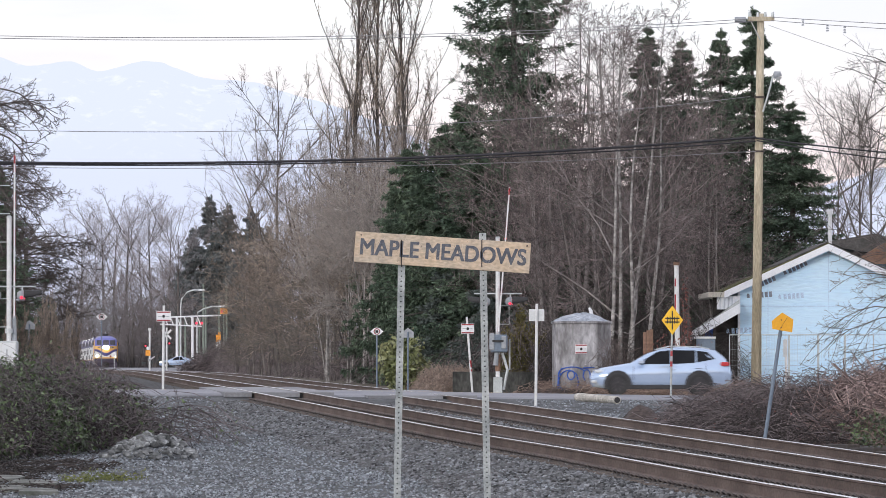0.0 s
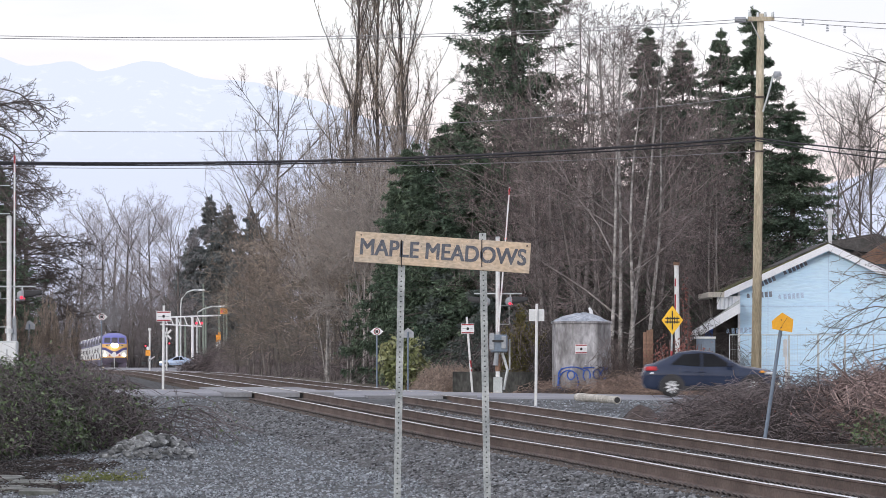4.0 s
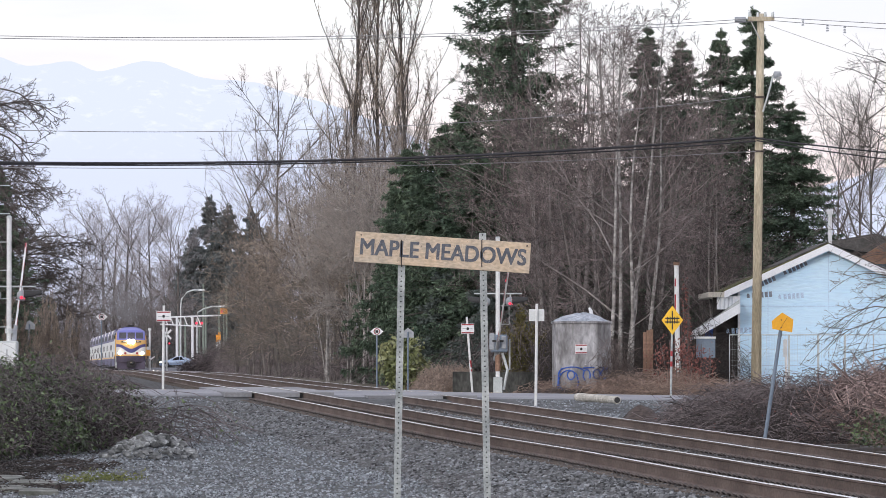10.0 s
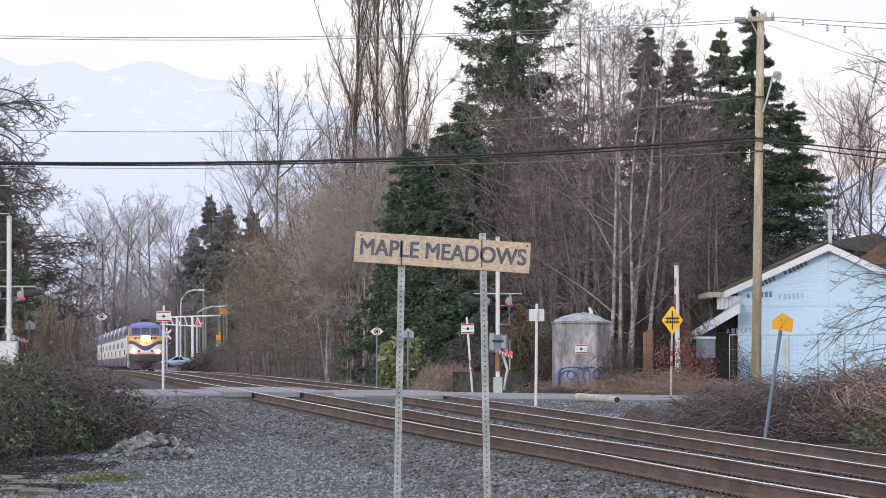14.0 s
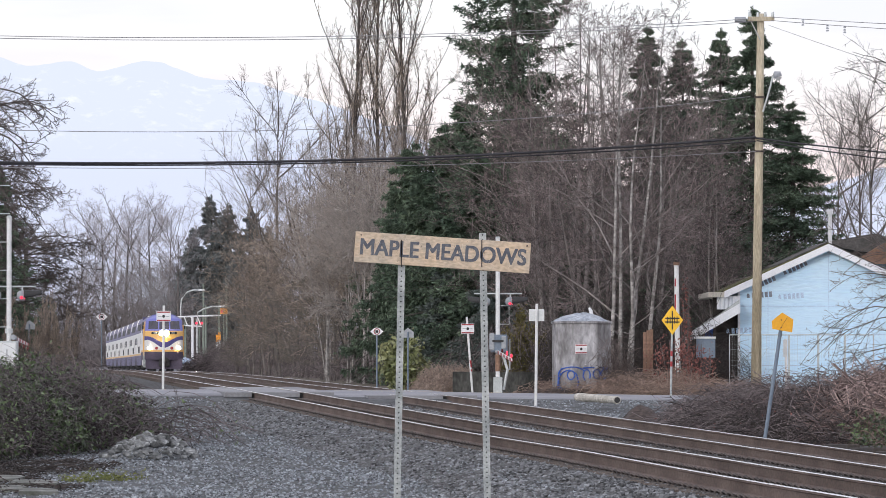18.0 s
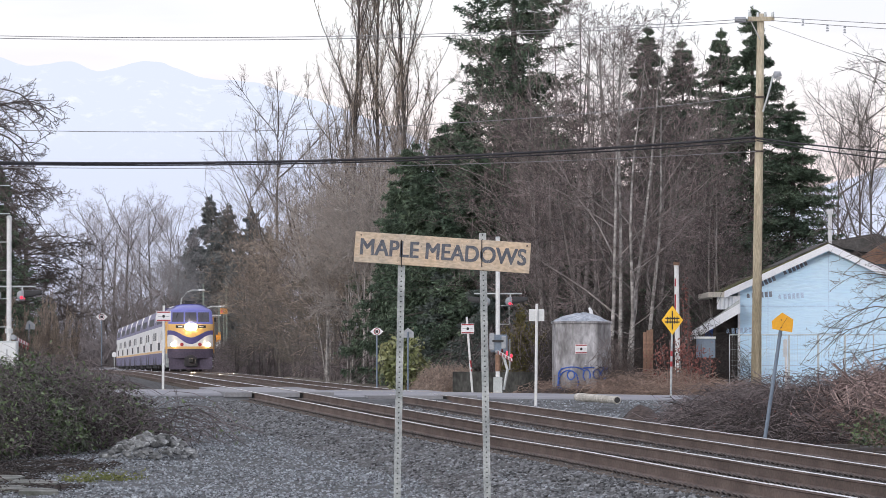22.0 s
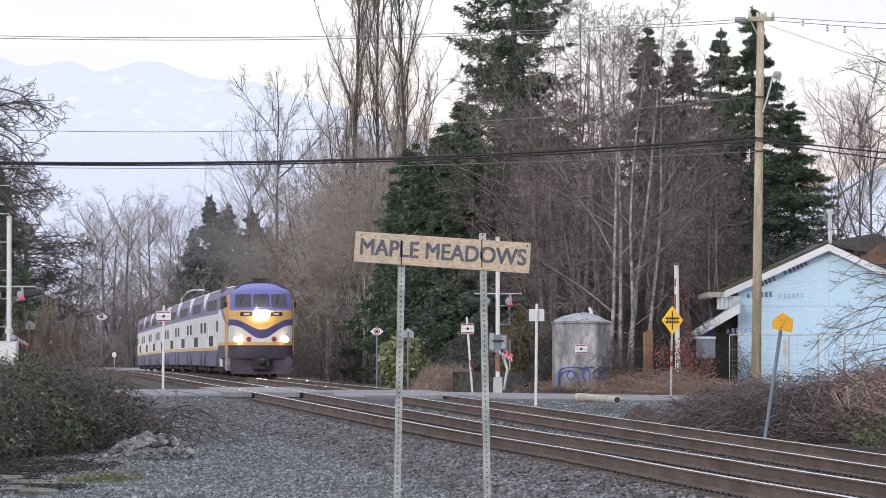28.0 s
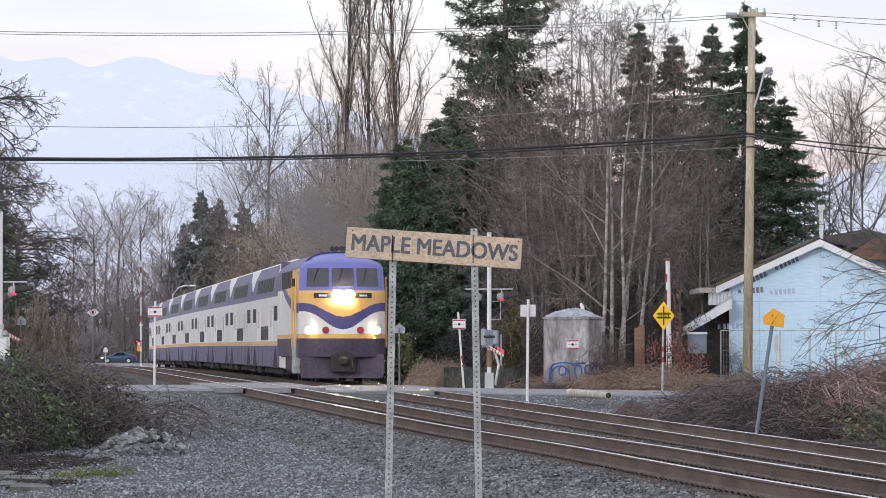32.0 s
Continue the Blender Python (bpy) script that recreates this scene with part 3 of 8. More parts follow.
def lay_track(off, rise, label):
    track = thing("railway_track", label, "railway track", group="railway tracks", kind="structure")
    ys = np.concatenate([np.linspace(-20, 50, 15), np.linspace(52, 240, 127), np.linspace(245, 1100, 140)])
    for side in (-0.755, 0.755):
        rail = Mesh()
        rail.loft([[on_line(float(y), off + side + o, rise + u) for o, u in RAIL] for y in ys], slots=lambda i, k: 1 if k in (6, 7, 5) else 0)
        part("rail", rail, [RAIL_RUST, RAIL_TOP], track)
    tie = Mesh().box(-1.3, -0.115, -0.18, 1.3, 0.115, 0.0, 0.012).data("sleeper", TIMBER)
    far, plates = Mesh(), Mesh()
    y, k = 62.0, 0
    while y < 420:
        p, q = on_line(y, off, rise - 0.218), on_line(y + 1, off, rise - 0.218)
        turn = math.degrees(math.atan2(q.y - p.y, q.x - p.x)) - 90
        m = pose(p.x, p.y, p.z, 0, 0, turn)
        if y < 172:
            part("sleeper", tie, None, track, m=m)
        elif y > 191:
            far.box(-1.3, -0.115, -0.18, 1.3, 0.115, 0.0, turn=m)
        if y < 170:
            for side in (-0.755, 0.755):
                for e in (-0.19, 0.16):
                    arc = [m @ Vector((side + e - 0.05 * math.sin(a), 0.25 * math.cos(a), -0.01 + 0.055 * math.sin(a))) for a in np.linspace(0, math.pi, 7)]
                    plates.tube(arc, 0.022, 4, caps=False)
                plates.box(side - 0.16, -0.13, 0.0, side + 0.16, 0.13, 0.018, turn=m)
        y += 0.56
        k += 1
    part("sleepers", far, TIMBER, track, kind="stuff")
    part("anchors", plates, ANCHOR, track, kind="stuff")
    return track


def lay_crossing():
    """Concrete panels between and beside the rails where the road passes."""
    for off, rise in ((0.0, 0.0), (-APART, NEAR_RISE)):
        for o0, o1 in ((-1.68, -0.86), (-0.62, 0.62), (0.86, 1.68)):
            for y0, y1 in ((170.6, 175.6), (175.63, 180.6), (180.63, 185.6), (185.63, 190.6)):
                m = Mesh()
                top = [on_line(y, off + o, rise - 0.005) for y in (y0, y1) for o in (o0, o1)]
                low = [p - Vector((0, 0, 0.15)) for p in top]
                m.add(top + low, [(0, 1, 3, 2), (4, 6, 7, 5), (0, 4, 5, 1), (1, 5, 7, 3), (3, 7, 6, 2), (2, 6, 4, 0)])
                part("crossing_panel", m, CONCRETE, CROSSING)
        for o0, o1 in ((-0.855, -0.80), (-0.71, -0.625), (0.625, 0.71), (0.80, 0.855)):
            m = Mesh()
            top = [on_line(y, off + o, rise - 0.03) for y in (170.7, 190.5) for o in (o0, o1)]
            low = [p - Vector((0, 0, 0.2)) for p in top]
            m.add(top + low, [(0, 1, 3, 2), (4, 6, 7, 5), (0, 4, 5, 1), (1, 5, 7, 3), (3, 7, 6, 2), (2, 6, 4, 0)])
            part("rubber_seal", m, RUBBER, CROSSING)


def raise_mountains():
    """The far range: a ridge sheet with relief, so far off that it does not shift."""
    rock = bpy.data.materials.new("hazy_mountain")
    rock.use_nodes = True
    n, l = rock.node_tree.nodes, rock.node_tree.links
    n.clear()
    # haze is painted: an unlit lilac glow that hides the snow low down
    out, em, co = n.new("ShaderNodeOutputMaterial"), n.new("ShaderNodeEmission"), n.new("ShaderNodeTexCoord")
    tex, ramp, sep, hi, mix = (n.new("ShaderNodeTexNoise"), n.new("ShaderNodeValToRGB"), n.new("ShaderNodeSeparateXYZ"), n.new("ShaderNodeMapRange"),
                               n.new("ShaderNodeMixRGB"))
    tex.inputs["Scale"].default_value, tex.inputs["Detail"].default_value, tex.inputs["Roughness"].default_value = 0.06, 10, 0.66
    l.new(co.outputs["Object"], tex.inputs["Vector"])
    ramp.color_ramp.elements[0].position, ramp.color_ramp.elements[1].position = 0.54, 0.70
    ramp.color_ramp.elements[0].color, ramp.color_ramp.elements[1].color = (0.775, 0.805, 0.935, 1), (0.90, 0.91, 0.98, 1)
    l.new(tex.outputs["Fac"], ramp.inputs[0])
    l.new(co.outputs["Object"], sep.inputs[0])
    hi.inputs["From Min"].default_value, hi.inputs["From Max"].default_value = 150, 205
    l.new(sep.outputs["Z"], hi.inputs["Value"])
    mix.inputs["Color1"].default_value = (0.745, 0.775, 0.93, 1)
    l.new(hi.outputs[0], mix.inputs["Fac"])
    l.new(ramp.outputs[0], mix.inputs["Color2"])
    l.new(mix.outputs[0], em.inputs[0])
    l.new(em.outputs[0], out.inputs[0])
    crest = glide(np.array([-2600, -700, -376, -347, -314, -297, -275, -232, -210, -175, -136, -60, 60, 200, 300, 360, 700, 2600.0]),
                  np.array([190, 235, 258, 250, 254, 247, 250, 251, 242, 239, 229, 205, 150, 118, 140, 160, 170, 150.0]))
    m = Mesh()
    xs, ts = np.concatenate([np.linspace(-2600, -420, 14), np.linspace(-415, 415, 260), np.linspace(420, 2600, 14)]), np.linspace(0, 1, 14)
    def at(x, t):
        jag = 2.2 * noise.fractal(Vector((x * 0.03, 0, 7)), 0.9, 2.1, 6)
        h = float(crest(x)) + jag
        return (x, 4700 - 500 * (1 - t) + 60 * noise.fractal(Vector((x * 0.01, t * 4, 1)), 1, 2, 4) * (1 - t), -6 + (h + 6) * t ** 0.9)
    m.grid(at, xs, ts)
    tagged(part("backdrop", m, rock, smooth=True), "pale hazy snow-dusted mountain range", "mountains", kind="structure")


lay_ground()
CROSSING = lay_road()
lay_far_road()
lay_ballast()
raise_mountains()


# ---- plants ----
FORMS = {  # trunk bend, then for each order of branching: count, from, to, angle, length, steps, wiggle, lift, fall
    "poplar": (0.016, [(64, 0.10, 0.95, 24, 0.29, 12, 0.14, 0.17, 0.45), (13, 0.08, 0.97, 26, 0.26, 7, 0.18, 0.24, 0.4), (7, 0.1, 1, 32, 0.34, 4, 0.22, 0.14, 0.4),
                       (4, 0.2, 1, 36, 0.55, 1, 0.1, 0.05, 0.3)]),
    "alder": (0.024, [(34, 0.16, 0.98, 54, 0.40, 7, 0.09, 0.03, 0.65), (9, 0.12, 0.98, 46, 0.42, 5, 0.11, 0.0, 0.5), (7, 0.15, 1, 44, 0.44, 3, 0.14, -0.02, 0.4),
                     (2, 0.2, 1, 42, 0.6, 1, 0.1, -0.02, 0.3)]),
    "fan": (0.010, [(16, 0.26, 0.93, 40, 0.52, 6, 0.07, 0.07, 0.5), (8, 0.2, 0.98, 36, 0.42, 4, 0.08, 0.05, 0.45), (7, 0.2, 1, 36, 0.44, 3, 0.1, 0.04, 0.4),
                    (4, 0.2, 1, 36, 0.55, 1, 0.1, 0.02, 0.3)]),
    "maple": (0.035, [(15, 0.22, 0.95, 48, 0.58, 6, 0.13, 0.07, 0.55), (8, 0.2, 0.98, 46, 0.46, 5, 0.16, 0.05, 0.45), (6, 0.2, 1, 46, 0.46, 3, 0.18, 0.03, 0.4),
                      (3, 0.2, 1, 46, 0.55, 1, 0.1, 0.02, 0.3)]),
    "thicket": (0.06, [(24, 0.05, 0.95, 44, 0.58, 6, 0.15, 0.05, 0.6), (7, 0.15, 0.98, 44, 0.48, 4, 0.18, 0.02, 0.45), (5, 0.15, 1, 42, 0.5, 3, 0.18, 0.0, 0.4),
                       (2, 0.2, 1, 42, 0.6, 1, 0.1, 0.0, 0.3)]),
}


def shoots(paths, r):
    """The finest twigs: slim three-sided spikes."""
    a, b = paths[:, 0], paths[:, -1]
    d = norm(b - a)
    u = norm(np.cross(d, np.array([0.31, 0.17, 0.93]))) * r[:, None]
    w = np.cross(d, u)
    v = np.stack([a + u, a - 0.5 * u + 0.86 * w, a - 0.5 * u - 0.86 * w, b], 1).reshape(-1, 3)
    k = (np.arange(len(a)) * 4)[:, None]
    return v, np.concatenate([k + np.array([0, 1, 3]), k + np.array([1, 2, 3]), k + np.array([2, 0, 3])])


def bare_tree(label, m, seed, height, girth, form, bark, twig, stems=1, lean=0.0, thick=1.0, name="bare_tree", limb=0.24, clump=0.25, splay=0.09):
    """A leafless tree: trunk, limbs and a crown of twigs."""
    rng = np.random.default_rng(seed)
    bend, orders = FORMS[form]
    trunks = []
    for s in range(stems):
        p, d = np.array([rng.normal(0, clump * (stems > 1)), rng.normal(0, clump * (stems > 1)), -0.15]), np.array([rng.normal(0, splay * (stems > 1)) + lean, rng.normal(0, splay * (stems > 1)), 1.0])
        h = height * (1 if s == 0 else rng.uniform(0.72, 0.98))
        pts = [p]
        for _ in range(12):
            d = d + rng.normal(0, bend, 3) + np.array([0, 0, 0.04])
            d /= np.linalg.norm(d)
            p = p + d * h / 12
            pts.append(p)
        trunks.append(np.array(pts))
    trunks = np.stack(trunks)
    tree = thing(name, label, "tree", m)
    v, f = tubes(trunks, np.full(stems, girth), np.full(stems, 0.012), 8)
    for s in range(stems):
        k, j = 13 * 8, 12 * 8
        part("trunk", raw_mesh("trunk", v[s * k:(s + 1) * k], f[s * j:(s + 1) * j] - s * k, bark), None, tree)
    level, radius, bits, limbs = trunks, girth * limb, [], None
    for o, (count, t0, t1, angle, length, steps, wiggle, lift, fall) in enumerate(orders):
        c = max(2, int(count / (stems ** 0.6))) if o == 0 else count
        level = sprout(rng, level, c, t0, t1, angle, length, steps, wiggle, lift, fall)
        tip = max(radius * 0.3, 0.004)
        thickness = np.full(len(level), radius) * rng.uniform(0.6, 1.1, len(level))
        if o == 0:
            reach = np.linalg.norm(level[:, -1] - level[:, 0], axis=1)
            thickness = thickness * reach / reach.mean()
            limbs = tubes(level, thickness, np.full(len(level), tip), 4)
        elif o < 3:
            bits.append(tubes(level, thickness, np.full(len(level), tip), 3))
        else:
            bits.append(shoots(level, thickness))
        radius = max(radius * 0.36, 0.0068 * thick)
    part("crown", raw_mesh("crown", *joined([limbs] + bits), [GREY_LIMB if bark is PALE_BARK else bark, twig], True), None, tree)
    return tree


def tufts(rng, at, d, size, slim=0.125):
    """Slim needle tufts: small folded lozenges at many places, pointing along d."""
    n = len(at)
    d = norm(d)
    a = norm(np.cross(d, rng.normal(size=(n, 3))))
    b = np.cross(a, d)
    size = np.asarray(size).reshape(-1, 1)
    v = np.stack([at, at + size * (0.5 * d + slim * a + 0.12 * b), at + size * d, at + size * (0.45 * d - slim * a + 0.12 * b)], 1)
    return v.reshape(-1, 3), (np.arange(n) * 4)[:, None] + np.array([[0, 1, 2, 3]])


def conifer(label, m, seed, height, radius, needle, low=0.04, count=240, per=26, droop=0.3, size=0.2, power=0.7, gaps=0.25, rise=0.25, tip_up=0.2, hang=0.25):
    """An evergreen: trunk, tiers of boughs that sag and turn up at the tip, side twigs along them and needle tufts along those."""
    rng = np.random.default_rng(seed)
    tree = thing("conifer", label, "tree", m)
    trunk = np.array([[0, 0, -0.15], [0.03, 0, height * 0.35], [0, 0.04, height * 0.7], [0, 0, height]])[None]
    part("trunk", raw_mesh("trunk", *tubes(trunk, np.array([height * 0.016]), np.array([0.012]), 8), DARK_BARK), None, tree)
    tiers = max(8, count // 6)
    t = low + (0.99 - low) * np.clip((np.floor(np.linspace(0, tiers, count, endpoint=False)) / tiers) ** 0.92 + rng.normal(0, 0.028, count), 0, 1)
    r = radius * np.clip(1 - t, 0.004, 1) ** power * rng.uniform(1 - gaps * 1.5, 1 + gaps * 0.45, count) + 0.10
    az = rng.uniform(0, 2 * np.pi, count)
    out = np.stack([np.cos(az), np.sin(az), np.zeros(count)], -1)
    base = np.stack([np.zeros(count), np.zeros(count), t * height], -1)
    lift = rise * (0.35 + 1.3 * t) * rng.uniform(0.6, 1.4, count)
    sag = (droop * (1.25 - 0.7 * t) + lift) * rng.uniform(0.7, 1.2, count)
    us = np.linspace(0, 1, 7)
    boughs = np.stack([base + r[:, None] * (u * out + (lift * u - sag * u ** 1.7 + tip_up * u ** 4)[:, None] * np.array([0, 0, 1.0])) for u in us], 1)
    boughs[:, 1:-1] += rng.normal(0, 0.02, (count, 5, 3)) * r[:, None, None]
    # side twigs
    n = count * per
    who = np.repeat(np.arange(count), per)
    u = np.clip(0.04 + 0.96 * rng.random(n) ** 0.95, 0, 0.999)
    k = np.minimum((u * 6).astype(int), 5)
    w = (u * 6 - k)[:, None]
    root = boughs[who, k] * (1 - w) + boughs[who, k + 1] * w
    d = norm(boughs[who, k + 1] - boughs[who, k])
    side = norm(np.cross(d, np.array([0, 0, 1.0]))) * rng.choice([-1, 1], n)[:, None]
    twig_len = np.clip(r[who] * 0.40 * (1.12 - u) * rng.uniform(0.5, 1.2, n), 0.10, 1.3)
    way = norm(d * rng.uniform(0.5, 1.0, n)[:, None] + side * rng.uniform(0.3, 1.0, n)[:, None] - np.array([0, 0, 1.0]) * (hang * rng.uniform(0.2, 1.6, n))[:, None] + rng.normal(0, 0.12, (n, 3)))
    # tufts along the twigs
    each = 11
    q = np.repeat(np.arange(n), each)
    f = rng.uniform(0, 1, n * each)
    at = root[q] + way[q] * (f * twig_len[q])[:, None] - np.array([0, 0, 1.0]) * (hang * 0.5 * f * f * twig_len[q])[:, None] + rng.normal(0, 0.035, (n * each, 3))
    needles = tufts(rng, at, way[q] + rng.normal(0, 0.55, (n * each, 3)), size * rng.uniform(0.55, 1.25, n * each) * (0.6 + 0.4 * np.minimum(1, r[who][q])))
    wood = tubes(boughs, 0.012 + 0.009 * r, np.full(count, 0.006), 3)
    tip = np.stack([rng.normal(0, 0.03, 60), rng.normal(0, 0.03, 60), height - rng.random(60) * 0.9], -1)
    lead = tufts(rng, tip, np.tile(np.array([0, 0, 1.0]), (60, 1)) + rng.normal(0, 0.35, (60, 3)), np.full(60, size * 0.9))
    part("crown", raw_mesh("crown", *joined([wood, needles, lead]), [DARK_BARK, needle], True), None, tree)
    return tree


SPARSE = ((8, 0.18, 36, 0.42, 6, 0.08, 0.0, 0.6, 0.0075), (4, 0.2, 38, 0.45, 4, 0.1, 0.02, 0.5, 0.0050), (2, 0.2, 40, 0.5, 2, 0.1, 0.0, 0.4, 0.0038))
RUGGED = ((8, 0.15, 44, 0.45, 7, 0.20, 0.02, 0.5, 0.026), (6, 0.15, 46, 0.46, 5, 0.22, 0.02, 0.5, 0.015), (5, 0.2, 46, 0.5, 3, 0.2, 0.0, 0.4, 0.010))


def arching_tree(label, m, seed, height, limbs, reach, bark, twig, orders=SPARSE, girth=0.11, limb=0.024, kink=0.022, ups=(0.05, 0.75), sags=(0.35, 1.0)):
    """A leafless garden tree with long limbs that arch out to one side and droop."""
    rng = np.random.default_rng(seed)
    tree = thing("bare_tree", label, "tree", m)
    trunk = np.array([[0, 0, -0.15], [0.05, 0, height * 0.35], [-0.05, 0.05, height * 0.7], [-0.1, 0, height]])[None]
    part("trunk", raw_mesh("trunk", *tubes(trunk, np.array([girth]), np.array([girth * 0.3]), 8), bark), None, tree)
    z = height * rng.uniform(0.30, 1.0, limbs)
    ln = reach * rng.uniform(0.65, 1.15, limbs)
    yaw = np.radians(rng.normal(180, 38, limbs))
    up, sag = rng.uniform(*ups, limbs), rng.uniform(*sags, limbs)
    path = [np.stack([np.zeros(limbs), np.zeros(limbs), z], -1) + ln[:, None] * np.stack([u * np.cos(yaw), u * np.sin(yaw), up * u - sag * u ** 2.2], -1) for u in np.linspace(0, 1, 10)]
    level = np.stack(path, 1) + np.cumsum(rng.normal(0, kink, (limbs, 10, 3)), 1)
    main = tubes(level, np.full(limbs, limb), np.full(limbs, limb * 0.3), 5)
    bits = []
    for count, t0, angle, length, steps, wiggle, lift, fall, r in orders:
        level = sprout(rng, level, count, t0, 0.98, angle, length, steps, wiggle, lift, fall)
        bits.append(tubes(level, np.full(len(level), r) * rng.uniform(0.7, 1.2, len(level)), np.full(len(level), r * 0.45), 3))
    part("crown", raw_mesh("crown", *joined([main] + bits), [bark, twig], True), None, tree)
    return tree


def bramble(name, label, category, seed, spots, canes, reach, rise, cane, leaf=None, leaves=0, leaf_size=0.05, radius=0.012, kind="stuff", tangle=0.35, wob=0.03):
    """Arching canes over a patch of ground, given as (x, y, half-width, half-depth, height) lobes, with leaves along them."""
    rng = np.random.default_rng(seed)
    spots = np.array(spots, dtype=float)
    area = spots[:, 2] * spots[:, 3] * (0.5 + spots[:, 4])
    pick = rng.choice(len(spots), canes, p=area / area.sum())
    a, q = rng.uniform(0, 2 * np.pi, canes), np.sqrt(rng.random(canes))
    s = spots[pick]
    x, y = s[:, 0] + s[:, 2] * q * np.cos(a), s[:, 1] + s[:, 3] * q * np.sin(a)
    top = s[:, 4] * np.sqrt(np.clip(1 - q * q, 0.03, 1))
    z = ground_z(x, y) + top * rng.uniform(0, 0.92, canes)
    az = rng.uniform(0, 2 * np.pi, canes)
    ln = reach * rng.uniform(0.4, 1.3, canes)
    hump = rise * rng.uniform(0.1, 1.0, canes) * (0.4 + top)
    t = np.linspace(0, 1, 6)
    px = x[:, None] + np.cos(az)[:, None] * ln[:, None] * (t - 0.5)
    py = y[:, None] + np.sin(az)[:, None] * ln[:, None] * (t - 0.5)
    pz = z[:, None] + hump[:, None] * 4 * t * (1 - t) * 0.5 + rng.normal(0, tangle, (canes, 1)) * (t - 0.5) * ln[:, None]
    paths = np.stack([px, py, np.maximum(pz, ground_z(px, py) - 0.05)], -1) + rng.normal(0, wob, (canes, 6, 3))
    plant = thing(name, label, category, kind=kind)
    part("canes", raw_mesh("canes", *tubes(paths, rng.uniform(0.7, 1.5, canes) * radius, np.full(canes, radius * 0.4), 3), cane), None, plant, kind="stuff")
    if leaves:
        who, k = rng.integers(0, canes, leaves), rng.integers(0, 6, leaves)
        at = paths[who, k] + rng.normal(0, 0.06, (leaves, 3))
        part("leaves", raw_mesh("leaves", *scatter(rng, LEAF_V, LEAF_F, at, leaf_size * rng.uniform(0.6, 1.4, leaves)), leaf), None, plant, kind="stuff")
    return plant


def leafy(name, label, seed, m, radius, height, leaf, leaves, size, stems=7, category="shrub"):
    """A rounded leafy bush or column: stems and a shell of leaves with gaps."""
    rng = np.random.default_rng(seed)
    plant = thing(name, label, category, m)
    az = rng.uniform(0, 2 * np.pi, stems)
    base = np.stack([0.25 * radius * np.cos(az), 0.25 * radius * np.sin(az), np.full(stems, -0.1)], -1)
    tip = np.stack([radius * 0.6 * np.cos(az), radius * 0.6 * np.sin(az), height * rng.uniform(0.6, 0.98, stems)], -1)
    paths = np.stack([base, base * 0.5 + tip * 0.5 + rng.normal(0, 0.05, (stems, 3)), tip], 1)
    for p in paths:
        part("stem", raw_mesh("stem", *tubes(p[None], np.array([0.025]), np.array([0.008]), 4), BARK), None, plant)
    c = norm(rng.normal(size=(60, 3))) * np.array([radius, radius, height / 2]) * rng.uniform(0.35, 0.92, (60, 1)) + np.array([0, 0, height * 0.5])
    at = c[rng.integers(0, 60, leaves)] + rng.normal(0, 0.16, (leaves, 3)) * np.array([radius, radius, height / 2])
    at[:, 2] = np.maximum(at[:, 2], 0.03)
    part("leaves", raw_mesh("leaves", *scatter(rng, LEAF_V, LEAF_F, at, size * rng.uniform(0.5, 1.3, leaves)), leaf), None, plant)
    return plant


def stand(x, y, rz=0.0, size=1.0, wide=None):
    """A pose on the ground, scaled."""
    w = wide or size
    return pose(x, y, float(ground_z(x, y)), 0, 0, rz) @ Matrix.Diagonal((w, w, size, 1))


